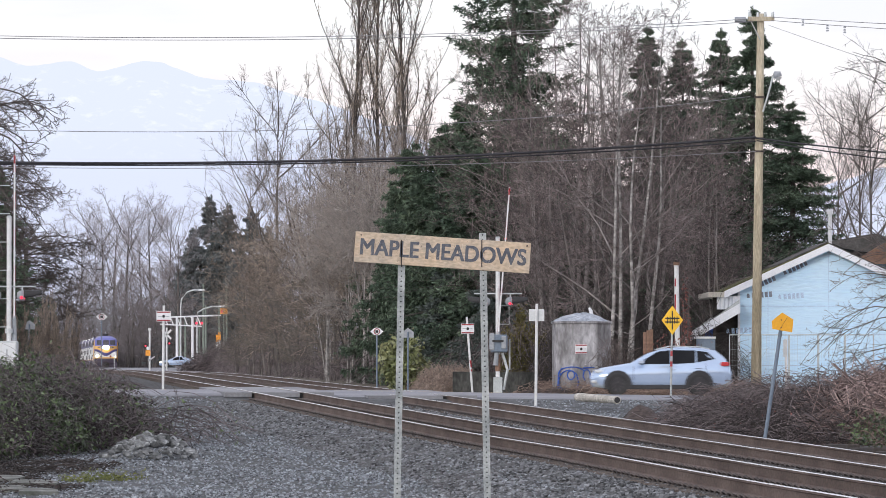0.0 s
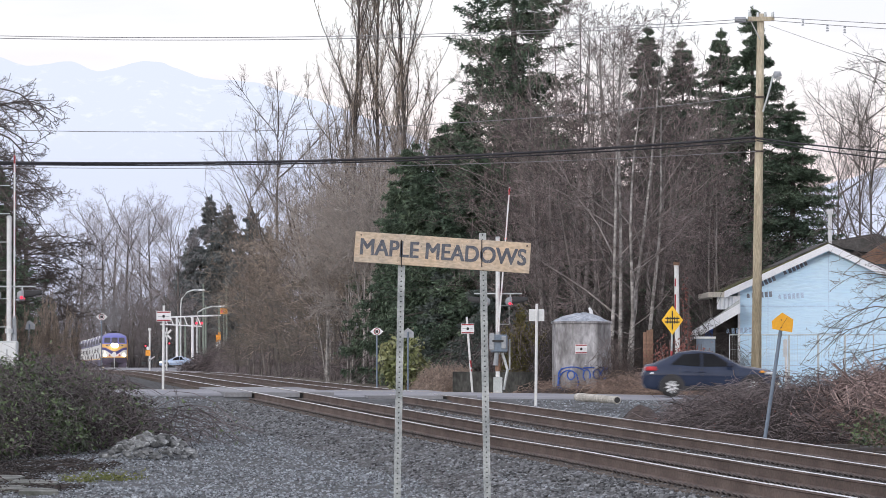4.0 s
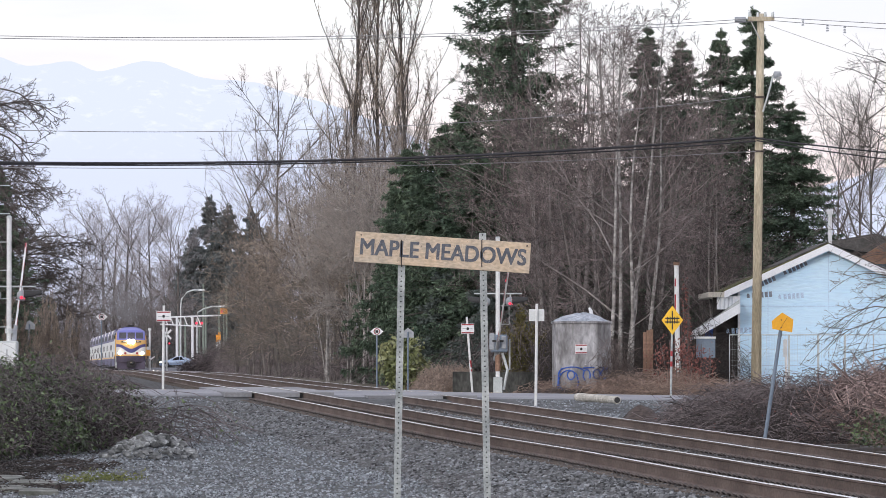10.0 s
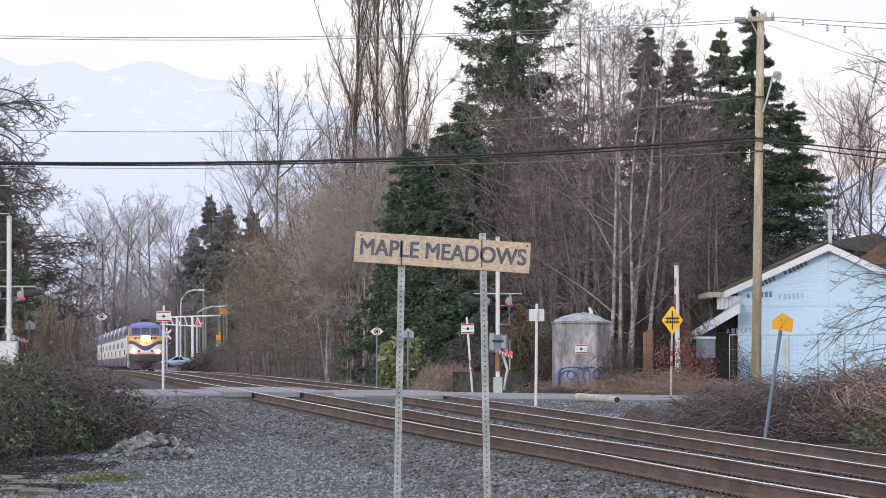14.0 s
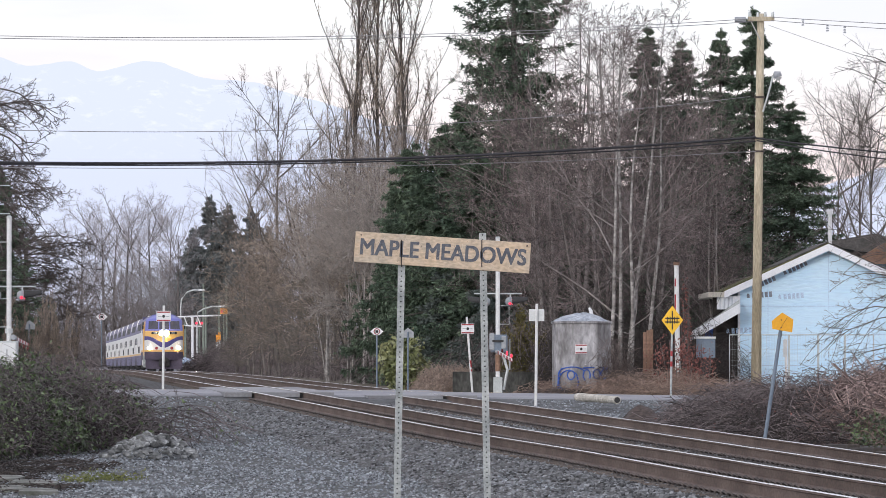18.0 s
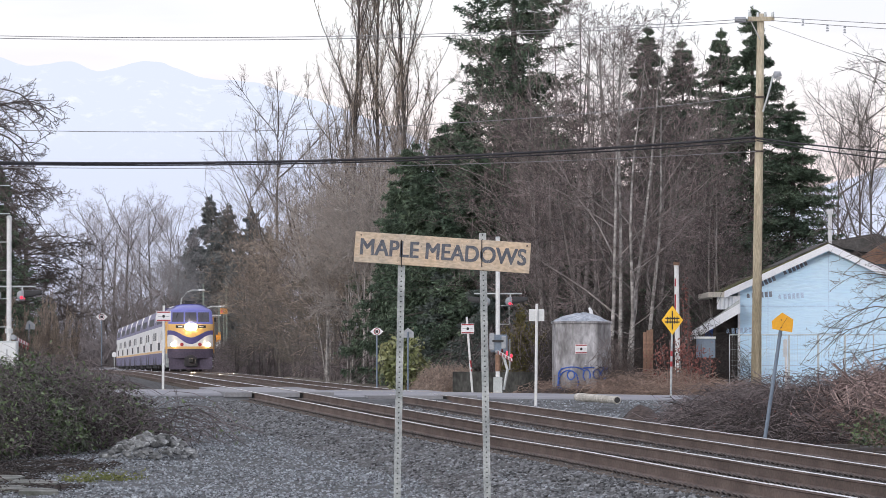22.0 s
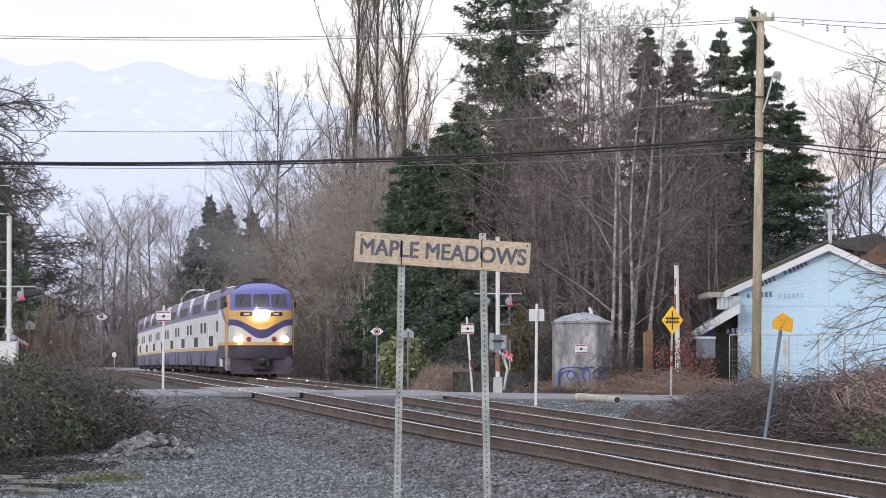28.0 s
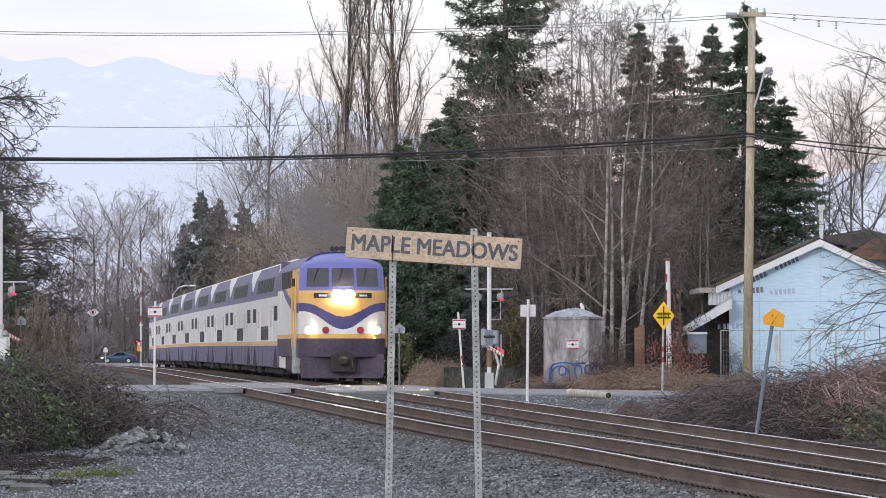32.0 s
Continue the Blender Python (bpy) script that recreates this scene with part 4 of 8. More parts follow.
def plant_all():
    # three tall poplars behind the crossing
    a = bare_tree("tall bare poplar with steep grey-brown branches", stand(-5.538, 335), 11, 31.0, 0.19, "poplar", DARK_BARK, TWIG_TAN, limb=0.24, thick=1.3)
    copy_thing(a, stand(-4.013, 345, 130, 1.02))
    copy_thing(a, stand(-2.155, 330, 250, 0.99))
    # round-headed bare trees further along the line
    b = bare_tree("bare grey tree with a fine twiggy head", stand(-12.988, 430), 12, 21.0, 0.17, "fan", BARK, TWIG_GREY, limb=0.4, thick=1.2)
    copy_thing(b, stand(-16.673, 475, 90, 0.82))
    copy_thing(b, stand(-9.114, 385, 200, 0.70))
    copy_thing(b, stand(23.437, 330, 40, 0.72))
    copy_thing(b, stand(26.386, 350, 140, 0.86))
    copy_thing(b, stand(21.6, 322, 260, 0.62))
    copy_thing(b, stand(25.2, 326, 310, 0.74))
    # tan thicket along the railway
    c = bare_tree("many-stemmed leafless thicket of tan twigs", stand(-6.478, 345), 13, 13.2, 0.10, "thicket", BARK, TWIG_TAN, stems=4, thick=1.9)
    for x, y, r, k in ((640, 318, 80, 0.95), (558, 374, 150, 1.0), (518, 400, 220, 1.05), (478, 428, 30, 0.95), (446, 458, 60, 0.9), (690, 302, 70, 0.95), (628, 380, 110, 1.2), (578, 400, 200, 1.15), (538, 430, 310, 1.08), (502, 460, 10, 1.0), (662, 360, 250, 1.2), (594, 330, 20, 0.8), (474, 480, 170, 0.9)):
        copy_thing(c, stand((x - 784) * y / 9800, y, r, k))
    o = bare_tree("leafless olive-brown scrub tree", stand(-5.520, 322), 14, 7.6, 0.09, "thicket", BARK, TWIG_OLIVE, stems=3, thick=1.2)
    for x, y, r, k in ((576, 352, 40, 1.0), (536, 380, 120, 1.05), (496, 408, 290, 1.0), (456, 440, 70, 1.0), (420, 470, 160, 0.9)):
        copy_thing(o, stand((x - 784) * y / 9800, y, r, k))
    # pale birches among them
    w = bare_tree("slender pale-barked birch, leafless", stand(-3.914, 302), 15, 13.5, 0.06, "fan", PALE_BARK, TWIG_PALE, stems=4, splay=0.12)
    for x, y, r, k in ((612, 330, 120, 0.9), (638, 312, 60, 0.95), (676, 318, 200, 1.0), (590, 342, 310, 0.85), (652, 298, 20, 0.88), (704, 300, 140, 0.95), (626, 306, 250, 0.78), (572, 320, 80, 0.72), (690, 296, 300, 0.72)):
        copy_thing(w, stand((x - 784) * y / 9800, y, r, k))
    p = arching_tree("pale leafless tree with wide sweeping branches", stand(-2.6, 299, 10), 53, 8.5, 16, 3.6, PALE_BARK, TWIG_PALE, RUGGED, 0.10, 0.05, 0.06, (0.2, 1.0), (0.2, 0.9))
    copy_thing(p, stand(-3.4, 306, 60, 1.05))
    copy_thing(p, stand(-5.2, 318, 340, 0.95))
    # firs
    conifer("tall dark green fir with open drooping boughs", stand(3.20, 250), 21, 22.8, 5.5, NEEDLE, low=0.06, count=300, per=30, droop=0.26, size=0.22, power=0.62, gaps=0.36, rise=0.12, tip_up=0.24, hang=0.3)
    d = conifer("dense dark green fir branched to the ground", stand(-1.565, 284), 22, 12.4, 3.4, NEEDLE, low=0.02, count=220, per=28, droop=0.34, size=0.24, power=0.62, gaps=0.40, rise=0.2, tip_up=0.14, hang=0.45)
    copy_thing(d, stand(1.15, 262, 330, 1.12, 1.15))
    copy_thing(d, stand(0.104, 254, 100, 0.97, 1.1))
    copy_thing(d, stand(1.567, 240, 200, 0.84, 1.05))
    copy_thing(d, stand(-2.486, 290, 300, 0.86, 0.62))
    copy_thing(d, stand(-3.622, 306, 30, 0.84, 0.75))
    copy_thing(d, stand(0.810, 256, 250, 0.94, 0.95))
    copy_thing(d, stand(2.714, 244, 160, 0.80, 0.85))
    copy_thing(d, stand(3.798, 264, 70, 1.15, 1.15))
    copy_thing(d, stand(5.497, 268, 210, 1.0, 1.0))
    copy_thing(d, stand(7.3, 252, 20, 0.86, 1.15))
    copy_thing(d, stand(9.7, 248, 130, 0.84, 1.15))
    copy_thing(d, stand(11.9, 246, 280, 0.80, 1.1))
    e = conifer("grey-green spruce with layered boughs", stand(0.548, 244), 23, 7.0, 2.6, NEEDLE_BLUE, low=0.02, count=150, per=30, droop=0.4, size=0.22, power=0.8)
    copy_thing(e, stand(2.047, 228, 150, 0.85, 0.9))
    g = conifer("tall dark spruce with a pointed top", stand(13.756, 246), 24, 17.0, 4.7, NEEDLE, low=0.05, count=290, per=30, droop=0.32, size=0.18, power=0.86, gaps=0.32, rise=0.34, tip_up=0.2, hang=0.3)
    copy_thing(g, stand(12.852, 256, 80, 0.98, 0.9))
    copy_thing(g, stand(15.184, 240, 160, 0.74, 1.0))
    copy_thing(g, stand(11.336, 262, 240, 0.97, 0.92))
    copy_thing(g, stand(9.530, 258, 320, 0.99, 0.95))
    # far firs, their haze painted in as paler needles
    n = conifer("broad grey-green fir of the far wood, its needles paled for haze", stand(-33.469, 800), 25, 25.5, 7.4, NEEDLE_HAZE, low=0.04, count=180, per=26, droop=0.3, size=0.48, power=0.7, gaps=0.45)
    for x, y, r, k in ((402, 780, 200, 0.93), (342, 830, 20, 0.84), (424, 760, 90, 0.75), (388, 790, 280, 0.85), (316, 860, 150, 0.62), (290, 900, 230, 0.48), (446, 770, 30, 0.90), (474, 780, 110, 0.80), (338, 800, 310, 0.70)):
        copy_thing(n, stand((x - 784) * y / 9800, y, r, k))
    copy_thing(g, stand(-19.25, 240, 120, 0.58, 0.7))
    # alders and birches before the spruces
    bare_tree("clump of pale-barked leafless alders with reddish twigs", stand(7.03, 208), 31, 14.6, 0.088, "alder", PALE_BARK, TWIG_RED, stems=5, clump=0.36, splay=0.085, limb=0.28, thick=1.3)
    h = bare_tree("slim grey leafless alder with reddish twigs", stand(6.05, 218), 35, 14.6, 0.062, "alder", BARK, TWIG_RED, stems=3, clump=0.5, splay=0.10, limb=0.34, thick=1.3)
    copy_thing(h, stand(4.75, 224, 70, 0.80))
    copy_thing(h, stand(8.640, 226, 190, 0.96, 1.05))
    copy_thing(h, stand(10.239, 226, 230, 0.76))
    copy_thing(h, stand(11.515, 226, 20, 0.62))
    j = bare_tree("spreading leafless tree hazed with reddish-brown twigs", stand(4.366, 224), 32, 11.0, 0.10, "maple", GREY_LIMB, TWIG_RED, stems=3, thick=1.3)
    copy_thing(j, stand(10.75, 220, 110, 0.78))
    copy_thing(j, stand(4.469, 238, 20, 1.05))
    copy_thing(j, stand(6.344, 232, 290, 1.38))
    copy_thing(j, stand(4.75, 240, 75, 1.42, 1.2))
    copy_thing(j, stand(5.75, 238, 140, 1.50, 1.15))
    copy_thing(j, stand(7.6, 242, 330, 1.42, 1.1))
    copy_thing(j, stand(8.95, 236, 200, 1.30))
    # left side and the far woods
    k = arching_tree("dark gnarled leafless maple with wide sweeping limbs", stand(-20.6, 232, 180), 41, 12.5, 22, 3.8, DARK_BARK, TWIG_DARK, RUGGED, 0.3, 0.055, 0.07)
    copy_thing(k, stand(-22.6, 262, 200, 0.86))
    copy_thing(k, stand(-26.5, 320, 160, 0.90, 1.1))
    copy_thing(k, stand(-24.8, 290, 215, 0.70))
    copy_thing(k, stand(-19.6, 246, 165, 0.52, 0.85))
    copy_thing(k, stand(-20.4, 270, 190, 0.58, 0.9))
    # far trees with haze painted into the twigs
    q = bare_tree("leafless tree of the far wood, its twigs paled for haze", stand(-59.571, 1050), 42, 31.0, 0.5, "maple", BARK, TWIG_HAZE_PALE, thick=3.4)
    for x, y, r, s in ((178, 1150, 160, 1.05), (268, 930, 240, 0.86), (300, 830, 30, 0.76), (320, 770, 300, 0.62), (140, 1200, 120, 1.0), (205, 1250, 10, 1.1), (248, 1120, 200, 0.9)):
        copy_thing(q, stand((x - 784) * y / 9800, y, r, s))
    s = bare_tree("upright leafless saplings with tan stems", stand(-15.116, 215), 43, 3.6, 0.035, "poplar", BARK, TWIG_TAN, stems=4)
    for x, y, r, z in ((118, 222, 90, 0.95), (72, 226, 190, 1.0), (60, 214, 20, 0.7), (100, 232, 300, 1.15), (20, 214, 60, 1.1)):
        copy_thing(s, stand((x - 784) * y / 9800, y, r, z))
    # a nearer tree whose branches reach in from the side
    arching_tree("leafless garden tree with long drooping bare shoots", stand(11.55, 130), 51, 3.9, 12, 3.2, DARK_BARK, TWIG_DARK, limb=0.017)
    arching_tree("tall leafless garden tree with arching bare shoots", stand(12.9, 140, 8), 52, 8.0, 14, 3.3, DARK_BARK, TWIG_DARK, limb=0.020, ups=(0.5, 1.3), sags=(0.0, 0.5))
    # hedge, laurel, bronze leaves
    for x, y, r, z in ((898, 214, 0.30, 2.5), (919, 213, 0.38, 2.8), (940, 216, 0.34, 2.5), (962, 218, 0.32, 2.2)):
        leafy("cedar", "narrow bronze-green cedar column", int(x), stand((x - 784) * y / 9800, y), r, z + 0.3, CEDAR, 5200, 0.075, category="shrub")
    leafy("laurel", "yellow-green broad-leaved evergreen shrub", 61, stand(-1.443, 208), 0.95, 2.3, LAUREL, 2000, 0.13)
    leafy("beech", "young beech with russet dead leaves", 62, stand(8.30, 198), 1.25, 2.3, DEAD_LEAF, 1000, 0.055)
    leafy("beech", "young beech with russet dead leaves", 63, stand(9.160, 199), 0.8, 2.0, DEAD_LEAF, 500, 0.055)
    leafy("beech", "tall thin shoot with russet dead leaves", 64, stand(8.84, 202), 0.28, 4.6, DEAD_LEAF, 420, 0.055)
    # brambles
    bank = [(-10.1, 113, 2.1, 6, 1.95), (-8.3, 121, 1.4, 5, 1.5), (-11.5, 118, 3, 9, 2.4), (-9.2, 126, 2.0, 8, 1.9), (-7.3, 123, 1.0, 4, 1.35), (-10.6, 104, 1.7, 4, 1.2)]
    bramble("bramble_bank", "dark tangled bramble bank with a few green leaves", "brambles", 71, bank, 8500, 1.1, 0.5, CANE_PURPLE, LEAF, 24000, 0.046, 0.0065)
    bramble("bramble_bank", "green-leaved bramble growth over the bank", "brambles", 69, [(-9.5, 110.5, 0.9, 3, 1.75), (-10.8, 109, 0.8, 3, 1.8), (-8.2, 117, 0.7, 3, 1.2), (-9.2, 119, 0.8, 3, 2.0)], 700, 0.9, 0.5, CANE_PURPLE, LEAF, 11000, 0.056, 0.0065)
    # inner layer whose near-black stems paint the shade inside the bank
    bramble("bramble_bank", "withered purple-brown leaves and stems darkened for shade inside the bramble bank", "brambles", 70, [(x, y, a * 0.92, b, h * 0.88) for x, y, a, b, h in bank], 6000, 0.9, 0.3, CANE_SHADE, BRAMBLE_LEAF, 46000, 0.048, 0.008)
    bramble("bramble", "thin arching bramble shoots over the gravel", "brambles", 72, [(-5.7, 121, 0.9, 3, 0.6)], 80, 2.6, 1.9, CANE_PURPLE, LEAF, 160, 0.05, 0.009, tangle=0.1)
    bramble("brush_pile", "heap of cut reddish-brown brush and brambles", "brush", 73,
            [(8.6, 128, 2.6, 7, 1.55), (10.8, 132, 2.6, 8, 1.6), (6.8, 132, 1.7, 6, 1.05), (6.5, 142, 1.0, 6, 0.7), (12, 122, 2, 6, 1.5), (8.2, 147, 1.9, 7, 0.95)],
            9000, 1.2, 0.4, BRUSH, DEAD_LEAF, 500, 0.035, 0.0075)
    # inner stems coloured near black for the shade in the heap
    bramble("brush_pile", "stems darkened for the shade in the depth of the brush heap", "brush", 87, [(8.6, 127, 2.4, 6, 1.25), (10.8, 130, 2.5, 7, 1.4), (6.9, 131, 1.6, 5, 0.8), (12, 122, 2, 6, 1.2)], 4500, 1.0, 0.25, CANE_SHADE, None, 0, 0.05, 0.010)
    bramble("brush_pile", "pale dead stalks lying on the brush heap", "brush", 74,
            [(9.5, 125, 1.5, 4, 1.72), (11.0, 125, 2.0, 5, 2.0)], 4400, 0.95, 0.03, CANE_RED, None, 0, 0.05, 0.013, tangle=0.6, wob=0.008)
    bramble("ivy", "green ivy patch on the brush bank", "ivy", 75, [(9.6, 117, 0.9, 2, 0.9)], 60, 0.8, 0.3, CANE, LEAF, 1500, 0.05)
    bramble("roadside_brush", "low dry brush and straw under the trees", "brush", 76,
            [(6.6, 195.5, 1.6, 2, 0.8), (8.2, 195.5, 1.8, 2, 0.9), (5.8, 200, 2.5, 4, 0.9), (8, 201, 2.2, 4, 1.0), (3.6, 204, 1.3, 3, 0.6), (10.3, 197, 1.8, 3, 0.55)], 3400, 1.0, 0.5, CANE_PALE, None, 0, 0.05, 0.009)
    bramble("shrub", "dark leafless shrub leaning against the concrete hut", "shrub", 86, [(6.15, 197.5, 0.55, 0.8, 2.0), (6.5, 198, 0.5, 0.8, 1.1)], 420, 1.2, 0.6, CANE_DARK, None, 0, 0.05, 0.008, tangle=0.8)
    bramble("dry_grass", "low dead grass round the foot of the concrete hut", "grass", 88, [(4.2, 197.3, 0.7, 0.9, 0.30), (5.3, 196.9, 0.8, 0.7, 0.26), (3.2, 198.0, 0.6, 1.0, 0.25)], 900, 0.5, 0.4, CANE_DARK, None, 0, 0.05, 0.008)
    # shade under the alders is painted by the dark cane colour
    bramble("understorey", "fine twiggy undergrowth beneath the alders, darkened for shade", "undergrowth", 85,
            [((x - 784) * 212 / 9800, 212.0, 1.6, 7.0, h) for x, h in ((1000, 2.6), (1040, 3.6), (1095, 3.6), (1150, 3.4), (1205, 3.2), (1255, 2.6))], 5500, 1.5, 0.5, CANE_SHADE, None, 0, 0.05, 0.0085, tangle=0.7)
    bramble("dry_grass", "pale dry grass and fern bank", "grass", 77, [(-0.2, 206, 1.0, 4, 1.15), (-0.9, 210, 0.8, 4, 0.6), (0.6, 209, 0.9, 3, 1.2)], 2600, 0.5, 0.5, DRY_GRASS, None, 0, 0.05, 0.008)
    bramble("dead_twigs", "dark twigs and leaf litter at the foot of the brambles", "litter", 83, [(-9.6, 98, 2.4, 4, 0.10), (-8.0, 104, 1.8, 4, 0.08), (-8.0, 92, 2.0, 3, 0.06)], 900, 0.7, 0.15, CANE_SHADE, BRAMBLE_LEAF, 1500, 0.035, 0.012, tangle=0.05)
    bramble("moss", "yellow-green moss patch on the gravel edge", "moss", 84, [(-5.85, 98.5, 0.5, 0.8, 0.02), (-6.4, 97.0, 0.3, 0.5, 0.02)], 30, 0.2, 0.04, MOSS, MOSS, 1300, 0.03, 0.006, tangle=0.02)
    lobes = [tuple(on_line(float(y), 7.2 + 0.01 * (y - 200)).xy) + (2.4, 9.0, 3.3) for y in range(213, 680, 16)]
    bramble("trackside_scrub", "brown leafless scrub along the railway", "scrub", 78, lobes, 16000, 1.3, 0.5, BRUSH, None, 0, 0.05, 0.011, tangle=0.55)
    # deep shade behind the trees, put into the colour of this undergrowth
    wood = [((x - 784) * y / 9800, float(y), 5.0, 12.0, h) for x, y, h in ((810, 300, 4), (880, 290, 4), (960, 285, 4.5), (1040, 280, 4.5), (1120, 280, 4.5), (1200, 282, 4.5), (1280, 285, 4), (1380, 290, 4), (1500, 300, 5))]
    bramble("woodland_edge", "leafless undergrowth behind the trees, darkened for deep shade", "undergrowth", 80, wood, 5200, 2.2, 1.0, CANE_SHADE, None, 0, 0.05, 0.022, tangle=0.9)
    # scrub and thickets down the line, greyed by colour to suggest haze
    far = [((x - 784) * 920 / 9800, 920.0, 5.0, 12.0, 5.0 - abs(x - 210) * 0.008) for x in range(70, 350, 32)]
    bramble("far_scrub", "grey-brown scrub far down the line, haze put into its colour", "scrub", 89, far, 5200, 4.0, 0.8, TWIG_HAZE_GREY, None, 0, 0.05, 0.055, tangle=0.7)
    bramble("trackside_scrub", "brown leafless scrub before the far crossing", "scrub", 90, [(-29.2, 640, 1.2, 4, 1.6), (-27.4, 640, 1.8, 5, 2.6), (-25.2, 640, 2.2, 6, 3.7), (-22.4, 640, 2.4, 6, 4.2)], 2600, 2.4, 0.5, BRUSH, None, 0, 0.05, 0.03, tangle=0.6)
    f = bare_tree("grey-brown leafless scrub of the far wood, its twigs greyed for haze", stand(-52.310, 960), 44, 12.0, 0.16, "thicket", BARK, TWIG_HAZE_GREY, stems=3, thick=3.0)
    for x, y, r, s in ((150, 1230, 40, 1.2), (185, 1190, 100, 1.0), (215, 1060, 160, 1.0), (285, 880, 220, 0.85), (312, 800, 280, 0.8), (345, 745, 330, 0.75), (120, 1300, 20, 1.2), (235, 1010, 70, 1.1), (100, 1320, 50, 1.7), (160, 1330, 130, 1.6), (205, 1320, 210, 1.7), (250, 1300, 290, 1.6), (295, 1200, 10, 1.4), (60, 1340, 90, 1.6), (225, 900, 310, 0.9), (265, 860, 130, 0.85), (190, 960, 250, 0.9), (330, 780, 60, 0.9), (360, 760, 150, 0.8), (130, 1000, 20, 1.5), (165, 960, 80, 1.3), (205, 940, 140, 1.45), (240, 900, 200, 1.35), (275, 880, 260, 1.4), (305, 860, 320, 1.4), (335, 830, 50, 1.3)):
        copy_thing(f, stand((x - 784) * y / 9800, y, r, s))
    for x, y, r, s in ((100, 345, 140, 0.36), (70, 330, 200, 0.4), (40, 310, 260, 0.36), (10, 330, 320, 0.45), (130, 360, 10, 0.3)):
        copy_thing(f, stand((x - 784) * y / 9800, y, r, s))
    lobes = [tuple(on_line(float(y), -11.0 - 0.012 * (y - 200)).xy) + (3.2, 9.0, 1.5) for y in range(205, 470, 16)]
    bramble("trackside_scrub", "brown leafless scrub and saplings beside the line", "scrub", 79, lobes, 6000, 1.4, 0.8, BRUSH, None, 0, 0.05, 0.011)


# ---- things by the line ----
def words(name, text, size, m, material, parent, label=""):
    """Lettering in the built-in font, as a thin mesh standing up and facing the camera's side; size is the cap height."""
    cu = bpy.data.curves.new(name, "FONT")
    cu.body, cu.align_x, cu.align_y, cu.extrude, cu.size = text, "CENTER", "CENTER", 0.002, size / 0.7
    tmp = bpy.data.objects.new(name, cu)
    one = bpy.data.meshes.new_from_object(tmp)
    bpy.data.objects.remove(tmp)
    # heavier strokes: the same outline laid several times, each a hair behind the last
    v = np.array([tuple(p.co) for p in one.vertices])
    bold = Mesh()
    b = size * 0.023
    for k, (dx, dy) in enumerate(((0, 0), (b, 0), (-b, 0), (b * 0.5, b), (-b * 0.5, -b), (b, -b * 0.6), (-b, b * 0.6), (1.7 * b, 0), (-1.7 * b, 0), (1.7 * b, b), (-1.7 * b, b), (1.7 * b, -b), (-1.7 * b, -b))):
        bold.add(v + np.array([dx, dy, -0.0003 * k]), [tuple(f.vertices) for f in one.polygons])
    return part(name, bold, material, parent, label, m=m)


def station_sign():
    s = thing("station_sign", "weathered tan station name board on two perforated steel posts", "sign", pose(-0.006, 57.000, 2.299, 0, 3.9, 0))
    w, h = 0.905, 0.157
    board = Mesh().box(-w, -0.012, -h, w, 0.012, h, 0.004)
    b = part("board", board, BOARD, s)
    words("lettering", "MAPLE MEADOWS", 0.160, pose(0.005, -0.014, -0.004, 90, 0, 0) @ Matrix.Diagonal((0.915, 1.02, 1, 1)), LETTER, s, "dark slate capital letters")
    rng = random.Random(5)
    for name, material, count in (("scratches", SCRATCH, 70), ("cracks", ANCHOR, 46)):
        marks = Mesh()
        for _ in range(count):
            x, z, a, l = rng.uniform(-0.88, 0.86), rng.uniform(-0.14, 0.13), rng.gauss(1.2, 0.7), rng.uniform(0.012, 0.055)
            dx, dz, t = l * math.cos(a), l * math.sin(a), rng.uniform(0.0006, 0.0016)
            zz = max(-0.15, min(0.15, z + dz))
            marks.add(np.array([(x - t, -0.0185, z), (x + t, -0.0185, z), (x + dx + t * 0.4, -0.0185, zz), (x + dx - t * 0.4, -0.0185, zz)]), [(0, 1, 2, 3)])
        part(name, marks, material, b, kind="stuff")
    for x in (-0.845, 0.865):
        part("bolt", Mesh().tube([(x, -0.02, 0.125), (x, -0.01, 0.125)], 0.009, 8), ANCHOR, s)
    for x0, z0, x1, z1 in ((-0.415, 0.19, -0.475, -2.95), (0.413, 0.20, 0.47, -2.95)):
        post = Mesh()
        # a U-shaped channel: back web and two flanges
        for a0, a1, d0, d1 in ((-0.018, 0.018, 0.016, 0.022), (-0.036, -0.016, 0.016, 0.045), (0.016, 0.036, 0.016, 0.045)):
            post.loft([[(x0 + (x1 - x0) * t + a, d, z0 + (z1 - z0) * t) for a, d in ((a0, d0), (a1, d0), (a1, d1), (a0, d1))] for t in (0, 1)])
        p = part("post", post, DULL_GALV, s, "dull galvanised channel post with rows of holes", m=pose(0, 0, 0, 0, -3.9, 0))
        holes = Mesh()
        for k in range(60):
            z = z0 - 0.02 - 0.052 * k
            t = (z0 - z) / (z0 - z1)
            c = x0 + (x1 - x0) * t
            holes.tube([(c, 0.0165, z), (c, 0.0145, z)], 0.0085, 6)
        part("holes", holes, HOLE, p, kind="stuff")
        part("strap", Mesh().box(x0 - 0.014, -0.016, -0.15, x0 - 0.002, -0.0125, 0.13), ANCHOR, s, m=pose(0, 0, 0, 0, -3.9, 0))


